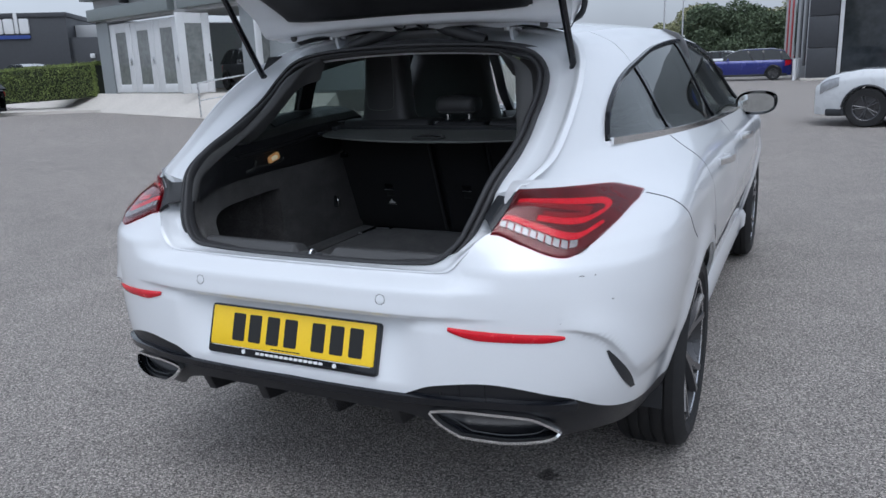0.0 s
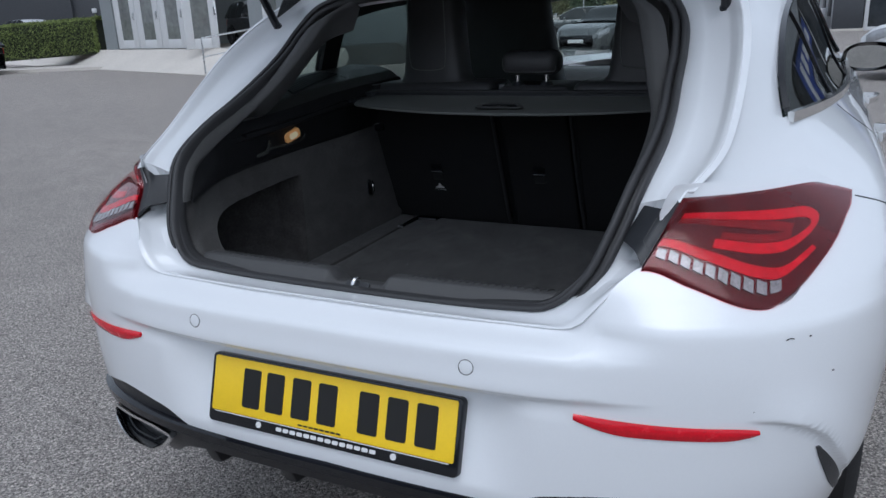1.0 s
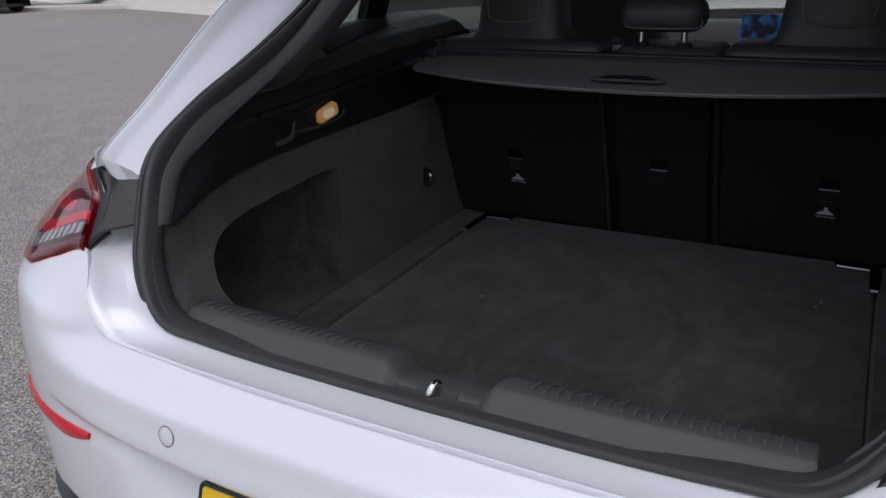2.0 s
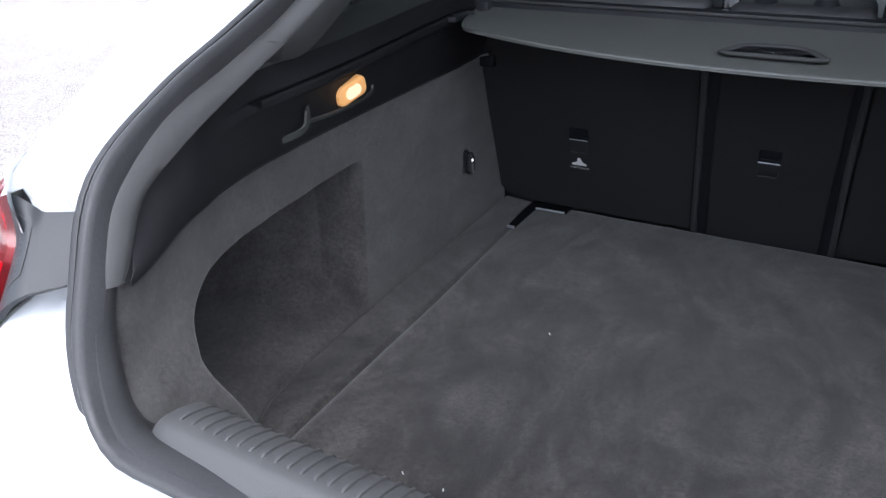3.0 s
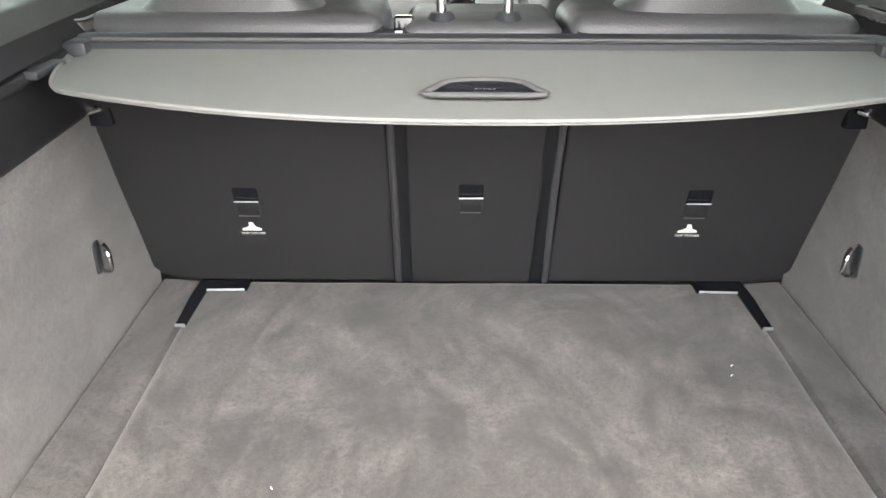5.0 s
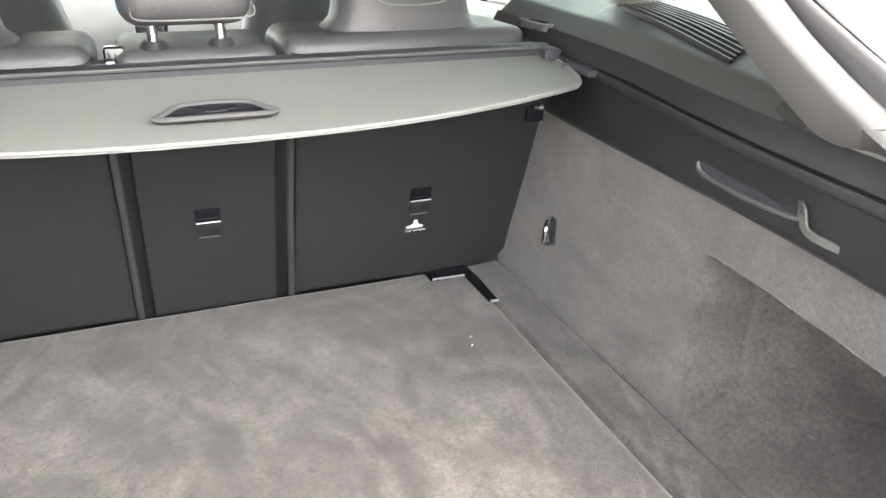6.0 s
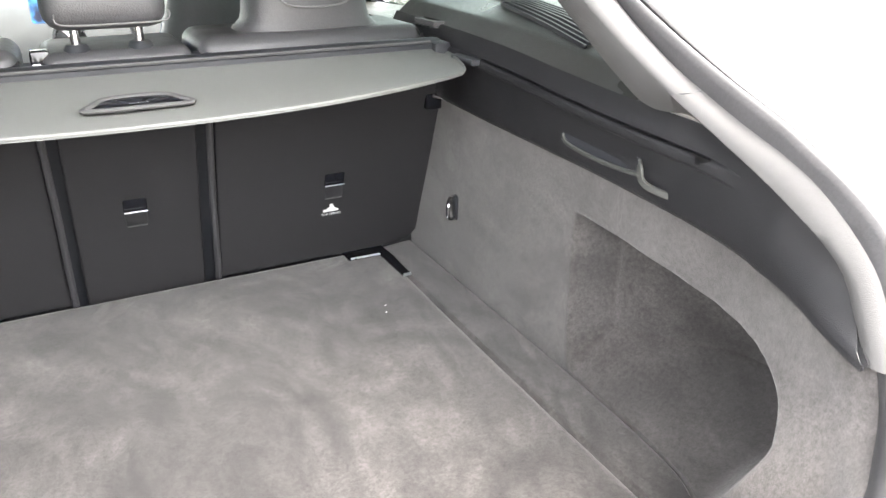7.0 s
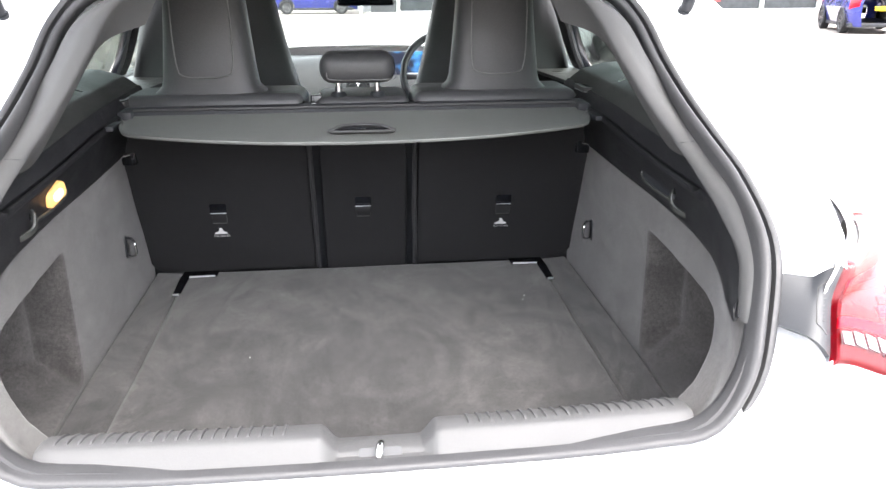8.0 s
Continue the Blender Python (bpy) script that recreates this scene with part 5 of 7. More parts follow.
    for i0, i1, nm in ((0, jo + 1, "pillar_trim_lower"), (jo, 60, "pillar_trim_upper")):
        rows = []
        for i in range(i0, i1):
            a, b = inner[i], outer[i]
            mid = a.lerp(b, 0.5) + Vector((-0.003, -0.003, 0.0))
            up = ss((a.y - 0.44) / 0.10)
            fall = a + Vector((0.034, 0.012 + 0.02 * (1 - up), -0.012 - 0.045 * up))
            g = 0.0
            rows.append([mirrored(p + Vector((0, g, 0)), s) for p in (fall, a, a.lerp(mid, 0.5) + Vector((-0.0012, -0.002, 0)), mid, mid.lerp(b, 0.5) + Vector((-0.001, -0.002, 0)), b, b + Vector((0.012 + 0.014 * up, -0.002 + 0.012 * up, 0.006 - 0.014 * up)))])
        part("pillar_trim", orient(mesh_grid(rows), (s * 1.2, 1.0, 1.2)), GREY_TRIM, car, "grey textured pillar trim", sharp=60)
    jt = [mirrored(p, s) for p in (inner[jo], inner[jo].lerp(outer[jo], 0.5) + Vector((-0.0032, -0.0032, 0.0)), outer[jo])]
    part("trim_joint", tube(spline(jt, 8), 0.0008, 6), BLACK_SATIN, car)
    # interior shell beside the seats
    door_in = grid(lambda u, v: Vector((s * (side_x(1.25 + 2.1 * u, 0.45 + 0.57 * v) - 0.055 - 0.03 * (1 - v)), 1.25 + 2.1 * u, 0.45 + 0.57 * v)), 40, 12)
    part("door_lining", thicken(door_in, 0.004), DARK_TRIM, car)
    part("belt_ledge", thicken(grid(lambda u, v: Vector((s * (0.60 + 0.17 * v), 1.05 + 2.1 * u, 1.045 - 0.05 * u)), 20, 4), 0.01), SHELF, car)
    part("roof_rail_lining", thicken(grid(lambda u, v: Vector((s * (side_x(0.72 + 2.1 * u, WIN_TOP(0.72 + 2.1 * u)) - 0.03 - 0.10 * v), 0.72 + 2.1 * u, WIN_TOP(0.72 + 2.1 * u) - 0.008 + (EDGE_Z(0.72 + 2.1 * u) - 0.02 - WIN_TOP(0.72 + 2.1 * u)) * v)), 40, 6), 0.004), DARK_TRIM, car)
    for py, lean in ((1.13, -0.06), (2.0, -0.1)):
        pl = grid(lambda u, v: Vector((s * (side_x(py, 1.03 + 0.30 * v) - 0.045), py - 0.045 + 0.09 * u + lean * (v - 0.2), 1.03 + 0.30 * v)), 4, 12)
        part("inner_pillar", thicken(pl, 0.01), DARK_TRIM, car)
    # seat belt guide on the shelf
    bg = part("belt_guide", slab(rounded(0.085, 0.042, 0.010), 0.012, plane_at((s * 0.522, 1.13, 1.074), (0, 1, 0), (s, 0, 0)), 0.003), GREY_TRIM, car, "grey belt guide surround")
    part("guide_edge", tube([(s * 0.522 + a, 1.13 + b, 1.0765) for a, b in rounded(0.040, 0.083, 0.010)], 0.0014, 6, True), STEEL, bg, "bright edge of the belt guide")
    part("guide_slot", slab(rounded(0.060, 0.020, 0.006), 0.010, plane_at((s * 0.522, 1.13, 1.076), (0, 1, 0), (s, 0, 0))), BLACK_GLOSS, bg)

# carpet edge tucked behind the seal
def inward(p, a, b):
    o = Vector((p.x, 0, p.z - 1.05))
    o = o.normalized() if o.length > 0 else o
    return Vector((p.x - o.x * a, p.y + b, p.z - o.z * a))


def reach(p):
    """How far the lining runs forward behind the seal; only beside the opening."""
    return 0.03 * ss((p.z - 0.82) / 0.04) * ss((1.15 - p.z) / 0.05)


part("seal_backing", mesh_grid([[inward(p, a - 0.022 * (1 - ss((p.z - 0.788) / 0.014)), b + c * reach(p)) for p in SEAL_LOOP] for a, b, c in ((0.004, 0.004, 0), (0.013, 0.006, 0), (0.013, 0.018, 0), (0.008, 0.030, 0), (-0.006, 0.042, 0), (-0.03, 0.06, 0))], close_v=True), RUBBER, car)

# luggage lamp
lm = plane_at((-0.4975, 0.652, 0.986), (0.20, 0.93, 0.28), (0.0, -0.30, 0.93))
lamp = part("luggage_lamp", slab(rounded(0.054, 0.028, 0.010, 8), 0.018, lm, 0.004, 3), LAMP, car, "glowing amber luggage lamp")
part("lamp_core", slab(rounded(0.028, 0.016, 0.0075, 8), 0.004, lm @ pose(0.0, 0.0, 0.0015)), LAMP_HOT, lamp)

# floor
def floor_pt(u, v):
    x, y = -0.56 + 1.12 * u, 0.185 + 1.09 * v
    return Vector((x, y, FLOOR_Z - 0.020 + 0.0012 * noise.noise(Vector((x * 7, y * 7, 0)))))


boot_floor = part("boot_floor", thicken(grid(floor_pt, 60, 60), 0.01), CARPET_DIM, car, "grey carpeted boot floor")


def board(u, v):
    x, y = -0.438 + 0.876 * u, 0.205 + 1.055 * v
    e = min(min(u, 1 - u) * 0.874, min(v, 1 - v) * 1.045)
    r = 0.006 * (1 - ss(e / 0.008))
    return Vector((x + 0.018 * v * v * (1 if x > 0 else -1) * abs(2 * u - 1), y, FLOOR_Z + 0.003 - r + 0.0016 * noise.noise(Vector((x * 6 + 5, y * 6, 2)))))


for s in (-1, 1):
    def strip_pt(u, v):
        y = 0.20 + 1.058 * v
        xi = 0.4405 + 0.018 * ((y - 0.205) / 1.055) ** 2 if y > 0.205 else 0.4405
        w = max(WXL(y) - 0.004, xi + 0.012) - xi
        e = min(u, 1 - u) * w
        return Vector((s * (xi + w * u), y, FLOOR_Z + 0.002 - 0.008 * (1 - ss(e / 0.006)) + 0.004 * ss(u)))
    part("floor_edge", thicken(grid(strip_pt, 30, 60, flip=s < 0), 0.004), CARPET_DIM, boot_floor, "carpeted floor edge strip")
part("floor_board", thicken(grid(board, 150, 170), 0.012), CARPET_DIM, boot_floor, "brushed grey carpet floor panel", sharp=60)
for s in (-1, 1):
    # cut-out as a flat sheet, the shade inside it put into its black
    slot = [(0.374, 1.262), (0.374, 1.221), (0.440, 1.219), (0.4405, 1.108), (0.457, 1.106), (0.462, 1.20), (0.460, 1.262)]
    part("floor_slot_shade", slab([(s * a, b) for a, b in slot], 0.004, pose(0, 0, FLOOR_Z + 0.0055)), BLACK_GLOSS, boot_floor, "flat black sheet for the dark inside of a floor cut-out")
    part("slot_edge", tube([(s * 0.378, 1.219, FLOOR_Z + 0.007), (s * 0.440, 1.217, FLOOR_Z + 0.007)], 0.0020, 6), STEEL, boot_floor)
    part("slot_stop", tube([(s * 0.442, 1.105, FLOOR_Z + 0.006), (s * 0.456, 1.105, FLOOR_Z + 0.006)], 0.0028, 6), STEEL, boot_floor)
# small specks of lint
random.seed(4)
for k in range(7):
    x, y = random.uniform(-0.42, 0.42), random.uniform(0.3, 1.15)
    part("lint", tube([(x, y, FLOOR_Z + 0.006), (x + random.uniform(-0.006, 0.006), y + 0.003, FLOOR_Z + 0.0065)], 0.0006, 4), PRINT, boot_floor)

# sill cover with ribs and the latch striker
def sill_section(h):
    return [(0.120, 0.775), (0.1235, 0.797), (0.1460, 0.8155 + h), (0.1490, 0.8180 + h), (0.1530, 0.8190 + h), (0.160, 0.8190 + h), (0.176, 0.8165 + h), (0.192, 0.8110 + h), (0.201, 0.8060 + h), (0.2055, 0.797 + h), (0.2075, 0.780), (0.210, 0.60)]


def sill_h(x):
    a = abs(x - 0.002)
    return -0.021 * (1 - ss((a - 0.048) / 0.022))


xs = [-0.381] + list(np.linspace(-0.378, -0.11, 14)) + list(np.linspace(-0.10, 0.10, 50)) + list(np.linspace(0.11, 0.378, 14)) + [0.381]
rows = []
for x in xs:
    e = 0.002 if abs(x) > 0.380 else 0
    bow = 0.010 * (x / 0.37) ** 2
    rows.append([Vector((x, y + bow, z - e)) for y, z in sill_section(sill_h(x))])
sill = part("sill_cover", orient(mesh_grid(rows), (0, 0.15, 0.6)), SILL, car, "grey plastic boot sill cover with ribs", sharp=30)
for e in (0, -1):
    bm = bmesh.new()
    bm.faces.new([bm.verts.new(p) for p in rows[e]])
    part("sill_end", bm, SILL, sill)
rib = sweep([(0, 0.1600, -0.0016), (0, 0.163, 0.0000), (0, 0.168, 0.0), (0, 0.176, -0.0016), (0, 0.192, -0.0070), (0, 0.2015, -0.0122), (0, 0.2060, -0.021)], [(-0.0022, -0.003), (0.0022, -0.003), (0.0013, 0.0012), (-0.0013, 0.0012)])
rib_mesh = finish(rib, SILL, name="rib")
for s in (-1, 1):
    for k in range(20):
        x = s * (0.108 + 0.0134 * k)
        r = new("rib", rib_mesh)
        r.parent = sill
        r.location = Vector((x, 0.010 * (x / 0.37) ** 2, 0.8190)) - ORIGIN[car.name]
st = part("latch_striker", tube(spline([(0.0, 0.132, 0.780), (0.0, 0.133, 0.801), (0.002, 0.141, 0.810), (0.004, 0.150, 0.804), (0.005, 0.153, 0.780)], 24), 0.0046, 10), CHROME, car, "chrome latch striker loop")
part("striker_plate", slab(rounded(0.05, 0.02, 0.004), 0.003, plane_at((0.002, 0.143, 0.795), (1, 0, 0), (0, 0.7, 0.7))), BLACK_SATIN, st)

# rear seat backs seen from the boot
SM = plane_at((0, 1.2595, FLOOR_Z + 0.003), (1, 0, 0), (0, -0.40, 1))
for nm, out in (("l", [(-0.126, 0.0), (-0.126, 0.46), (-0.566, 0.46), (-0.560, 0.10), (-0.540, 0.035), (-0.520, 0.010), (-0.492, 0.0)]), ("m", [(-0.103, -0.016), (0.104, -0.016), (0.101, 0.46), (-0.100, 0.46)]), ("r", [(0.128, 0.0), (0.490, 0.0), (0.520, 0.010), (0.540, 0.035), (0.560, 0.10), (0.566, 0.46), (0.128, 0.46)])):
    lift = 0.010 if nm == "m" else 0.0
    sb = part("seat_backrest", slab(out, 0.05, SM @ pose(0, 0, -lift), 0.006, 3), SEATBACK, car, "black felt-backed rear seat back")
    cx = {"l": -0.348, "m": -0.004, "r": 0.342}[nm]
    LM = SM @ pose(cx, 0.191, 0.0 - lift)
    pk = part("anchor_pocket", slab(rounded(0.038, 0.030, 0.004), 0.010, LM @ pose(0, 0.009, 0.0010), 0.001), BLACK_GLOSS, sb, "black anchor pocket")
    part("anchor_flap", slab(rounded(0.035, 0.026, 0.003), 0.008, LM @ pose(0, -0.018, 0.0032, -6), 0.0015), DARK_TRIM, pk, "dark flap below the anchor")
    part("flap_edge", tube([LM @ Vector((-0.016, -0.0315, 0.0045)), LM @ Vector((0.016, -0.0315, 0.0045))], 0.0011, 6), GREY_TRIM, pk)
    part("anchor_bar", tube([LM @ Vector((-0.0185, 0.000, 0.0055)), LM @ Vector((0.0185, 0.000, 0.0055))], 0.0010, 8), ANCHOR, pk, "bright steel anchor bar")
    if nm != "m":
        TM = SM @ pose(cx + (-0.002 if cx < 0 else -0.001), 0.128, 0.0012)
        part("tether_sign", slab([(-0.016, -0.004), (0.014, -0.004), (0.014, 0.000), (0.006, 0.004), (0.002, 0.014), (-0.004, 0.014), (-0.004, 0.006), (-0.010, 0.002), (-0.016, 0.0)], 0.0008, TM), PRINT, sb, "white child seat anchor sign")
        tx = bpy.data.curves.new("tether_text", "FONT")
        tx.body, tx.size, tx.align_x = "TOP TETHER", 0.0068, "CENTER"
        tob = bpy.data.objects.new("tether_text", tx)
        me = bpy.data.meshes.new_from_object(tob)
        bpy.data.objects.remove(tob)
        tbm = bmesh.new()
        tbm.from_mesh(me)
        bmesh.ops.transform(tbm, matrix=TM @ pose(0, -0.012, 0.0006), verts=tbm.verts)
        part("tether_text", tbm, PRINT, sb)
for a, b, w in ((-0.1225, -0.1205, 0.0058), (0.1245, 0.1195, 0.0058)):
    part("seat_piping", tube([SM @ Vector((a, 0.004, 0.002)), SM @ Vector((a, 0.03, 0.006)), SM @ Vector((b, 0.2, 0.007)), SM @ Vector((b, 0.44, 0.004))], w, 8), mat("grey_piping", (0.040, 0.040, 0.043), 0.6, 0, 0.1), car, "grey edge strip between the seat backs")
# added dark slab: stands for shade in the seat gaps and stops light leaks
part("seat_gap_shade", slab(rounded(1.20, 0.52, 0.01), 0.02, SM @ pose(0, 0.195, -0.030)), BLACK_SATIN, car)
for s in (-1, 1):
    o = Vector((s * 0.520, 1.124, 0.948))
    q = part("seat_lock", slab(rounded(0.036, 0.040, 0.006), 0.02, plane_at(o, (1, 0, 0), (0, 0, 1)), 0.003), BLACK_GLOSS, car, "black seat lock with steel pin")
    part("lock_pin", tube([o + Vector((-0.006 * s, -0.002, 0.006)), o + Vector((0.018 * s, -0.012, 0.000))], 0.0035, 8), CHROME, q)

# luggage cover
def cov_edge(x):
    a = min(abs(x) / 0.488, 1.0)
    return 0.801 + 0.101 * a ** 2.3 + 0.11 * max(0, (a - 0.90) / 0.10) ** 2.2


def cov(u, v):
    x = -0.488 + 0.976 * u
    e = cov_edge(x)
    y = e + (1.042 - e) * v
    z = 1.033 + 0.019 * ((y - 0.78) / 0.26) - 0.006 * math.sin(math.pi * v) - 0.003 * math.cos(x * 3.3) * (1 - v)
    return Vector((x, y, z))


cover = part("luggage_cover", thicken(grid(cov, 90, 30), 0.005), COVER, car, "grey retractable luggage cover")
part("cover_hem", tube(spline([cov(u, 0.0) + Vector((0, 0, -0.001)) for u in np.linspace(0.005, 0.995, 60)], 110), 0.0024, 8), COVER, cover)
hl = spline([(-0.061, 0.869, 1.039), (-0.054, 0.884, 1.042), (-0.038, 0.905, 1.044), (-0.002, 0.909, 1.045), (0.034, 0.905, 1.044), (0.050, 0.884, 1.042), (0.057, 0.869, 1.039), (-0.002, 0.866, 1.039)], 60, closed=True)
hd = part("pull_handle", sweep(hl, ring(0.0042, 10, 1.2, 0.7), (0, 0, 1), True), GREY_TRIM, cover, "dark grey pull handle")
hc = sum((Vector(p) for p in hl), Vector()) / 60
# near-flat sheet whose black stands for the shade in the handle's hollow
part("handle_hollow_shade", mesh_grid([[p + (hc - p) * k + Vector((0, 0, 0.0004 - 0.0014 * k)) for p in hl] for k in (0.04, 0.5, 0.98)], close_v=True), BLACK_GLOSS, hd, "near-flat black sheet for the shaded hollow of the handle")
txc = bpy.data.curves.new("press_text", "FONT")
txc.body, txc.size, txc.align_x = "PRESS", 0.009, "CENTER"
tob = bpy.data.objects.new("press_text", txc)
pme = bpy.data.meshes.new_from_object(tob)
bpy.data.objects.remove(tob)
pbm = bmesh.new()
pbm.from_mesh(pme)
bmesh.ops.transform(pbm, matrix=pose(-0.002, 0.882, 1.0418, 8, 0, 180), verts=pbm.verts)
part("press_text", pbm, PRINT, hd)
cas = part("cover_cassette", sweep([(-0.49, 1.060, 1.048), (0, 1.060, 1.048), (0.49, 1.060, 1.048)], [(-0.022, -0.02), (0.022, -0.02), (0.024, 0.010), (0.010, 0.018), (-0.016, 0.016), (-0.024, 0.006)]), BLACK_SATIN, car, "black roller cassette of the luggage cover")
part("cassette_lip", tube([(-0.47, 1.040, 1.062), (0.47, 1.040, 1.062)], 0.0025, 6), GREY_TRIM, cas)
for s in (-1, 1):
    part("cover_end_cap", box((s * 0.485 - 0.015, 1.02, 1.036), (s * 0.485 + 0.015, 1.083, 1.062), 0.006), BLACK_SATIN, cas)
    part("cover_pin", box((s * 0.492 - 0.014, 0.915, 1.040), (s * 0.492 + 0.014, 0.985, 1.050), 0.003), BLACK_SATIN, cas)


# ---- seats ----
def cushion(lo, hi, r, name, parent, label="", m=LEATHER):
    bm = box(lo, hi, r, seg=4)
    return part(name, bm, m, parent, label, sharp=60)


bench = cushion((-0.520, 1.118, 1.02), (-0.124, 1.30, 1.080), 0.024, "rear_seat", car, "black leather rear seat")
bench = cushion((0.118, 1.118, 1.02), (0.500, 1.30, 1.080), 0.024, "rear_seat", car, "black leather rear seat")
mid = cushion((-0.100, 1.114, 1.02), (0.110, 1.30, 1.072), 0.020, "rear_middle_seat", car, "black leather middle seat back")


def headrest(parent, cx, y, z0, z1, w0, w1, dep, n=24, taper=0.040, flare_at=0.26):
    """A tall integrated head restraint: a tapering rounded slab that flares into the seat."""
    rows = []
    for k in range(n):
        q = k / (n - 1)
        z = z0 + (z1 - z0) * q
        w = w1 + taper * (1 - q) ** 1.4 + (w0 - w1 - taper) * (1 - ss(q / flare_at)) ** 1.6
        top = math.sqrt(max(0.0, 1 - max(0, (q - 0.86) / 0.14) ** 2.2))
        w, d = w * (0.55 + 0.45 * top), dep * (0.25 + 0.75 * top)
        yy = y + 0.02 * q - 0.10 * (z - z0) * 0.3
        rows.append([Vector((cx + w * math.copysign(abs(math.cos(a)) ** 0.55, math.cos(a)), yy + d * math.copysign(abs(math.sin(a)) ** 0.55, math.sin(a)), z)) for a in np.linspace(0, 2 * math.pi, 32, endpoint=False)])
    bm = mesh_grid(rows, close_v=True)
    bm.faces.new(list(bm.verts)[-32:])
    return orient(bm, (cx, y, (z0 + z1) / 2))


STITCH = mat("grey_stitching", (0.16, 0.16, 0.16), 0.7, 0, 0.2, 300, 600)
for cx in (-0.334, 0.312):
    h = part("head_restraint", headrest(bench, cx, 1.198, 1.05, 1.385, 0.165, 0.080, 0.060, 24, 0.030, 0.17), LEATHER, car, "black leather integrated head restraint", sharp=70)
    u_line = [(cx - 0.060, 1.128, 1.33), (cx - 0.062, 1.128, 1.20), (cx - 0.058, 1.130, 1.135), (cx - 0.045, 1.131, 1.120), (cx, 1.131, 1.116), (cx + 0.045, 1.131, 1.120), (cx + 0.058, 1.130, 1.135), (cx + 0.062, 1.128, 1.20), (cx + 0.060, 1.128, 1.33)]
    part("seam", tube(spline(u_line, 60), 0.0016, 5), STITCH, h, "grey stitched seam")
mh = cushion((-0.088, 1.095, 1.101), (0.078, 1.195, 1.168), 0.028, "middle_head_restraint", car, "black leather head restraint on chrome posts")
part("seam", tube(spline([(-0.072, 1.0985, 1.126), (-0.066, 1.0975, 1.112), (0, 1.0965, 1.110), (0.072, 1.0975, 1.112), (0.078, 1.0985, 1.126)], 30), 0.0014, 5), STITCH, mh)
for x in (-0.049, 0.038):
    part("post", tube([(x, 1.142, 1.06), (x, 1.142, 1.11)], 0.007, 12), CHROME, mh, "chrome post")
    part("post_collar", lathe([(0.0, 0.012), (0.014, 0.010), (0.020, 0.0)], (x, 1.142, 1.070), "z", 20), BLACK_SATIN, mh)
bk = part("belt_buckle", box((-0.112, 1.13, 1.02), (-0.086, 1.16, 1.075), 0.004), BLACK_GLOSS, car, "black belt buckle between seats")
part("buckle_bars", box((-0.110, 1.125, 1.052), (-0.088, 1.131, 1.058), 0.001), STEEL, bk)
for cx in (-0.478, 0.476):
    fs = part("front_seat", headrest(car, cx, 2.10, 0.62, 1.40, 0.35, 0.195, 0.075, 40, 0.20, 0.20), LEATHER, car, "black leather front sports seat", sharp=70)
    part("seat_cushion", box((cx - 0.23, 2.16, 0.42), (cx + 0.23, 2.66, 0.60), 0.05, seg=4), LEATHER, fs)
part("headliner", thicken(grid(lambda u, v: roof_pt(u, v) + Vector((0, 0, -0.035)), 20, 20), 0.004), HEADLINER, car)
part("rear_header_trim", thicken(grid(lambda u, v: Vector(((2 * u - 1) * 0.40, 0.715 + 0.30 * v, 1.335 + 0.04 * v - 0.03 * (2 * u - 1) ** 4)), 20, 8), 0.006), DARK_TRIM, car)
part("cabin_floor", box((-0.72, 1.3, 0.34), (0.72, 3.5, 0.37)), DARK_TRIM, car)
dash = part("dashboard", grid(lambda u, v: Vector((-0.74 + 1.48 * u, 3.02 + 0.62 * v, 0.74 + 0.235 * math.sin(math.pi * 0.5 * min(1, v * 2.2)) - 0.02 * v)), 30, 16), DARK_TRIM, car, "dark dashboard")
SCR = bpy.data.materials.new("display")
SCR.use_nodes = True
_nt = SCR.node_tree
_b = _nt.nodes["Principled BSDF"]
_tc, _no, _rp = _nt.nodes.new("ShaderNodeTexCoord"), _nt.nodes.new("ShaderNodeTexNoise"), _nt.nodes.new("ShaderNodeValToRGB")
_no.inputs["Scale"].default_value = 14.0
_rp.color_ramp.elements[0].position, _rp.color_ramp.elements[0].color = 0.46, (0.01, 0.012, 0.02, 1)
_rp.color_ramp.elements[1].position, _rp.color_ramp.elements[1].color = 0.70, (0.03, 0.13, 0.30, 1)
_nt.links.new(_tc.outputs["Object"], _no.inputs["Vector"])
_nt.links.new(_no.outputs["Fac"], _rp.inputs["Fac"])
_nt.links.new(_rp.outputs["Color"], _b.inputs["Emission Color"])
_b.inputs["Base Color"].default_value = (0.01, 0.01, 0.012, 1)
_b.inputs["Roughness"].default_value = 0.1
_b.inputs["Emission Strength"].default_value = 0.5
part("display", slab(rounded(0.62, 0.105, 0.012), 0.02, plane_at((0.20, 3.00, 0.966), (1, 0, 0), (0, 0.2, 1)), 0.004), SCR, dash, "wide glowing dashboard display")
wc = Vector((0.38, 2.78, 0.93))
sw_pts = [wc + Vector((0.182 * math.cos(a), 0.075 * math.sin(a), 0.172 * math.sin(a))) for a in np.linspace(0, 2 * math.pi, 48, endpoint=False)]
sw = part("steering_wheel", tube(sw_pts, 0.016, 10, True), LEATHER, car, "black steering wheel with silver spokes")
for d in (-1, 1):
    part("wheel_spoke", tube([wc, wc + Vector((d * 0.17, 0, 0.0))], 0.014, 8), STEEL, sw)
part("wheel_hub", lathe([(0.0, -0.03), (0.06, -0.02), (0.075, 0.02)], wc, "y", 24), BLACK_SATIN, sw)
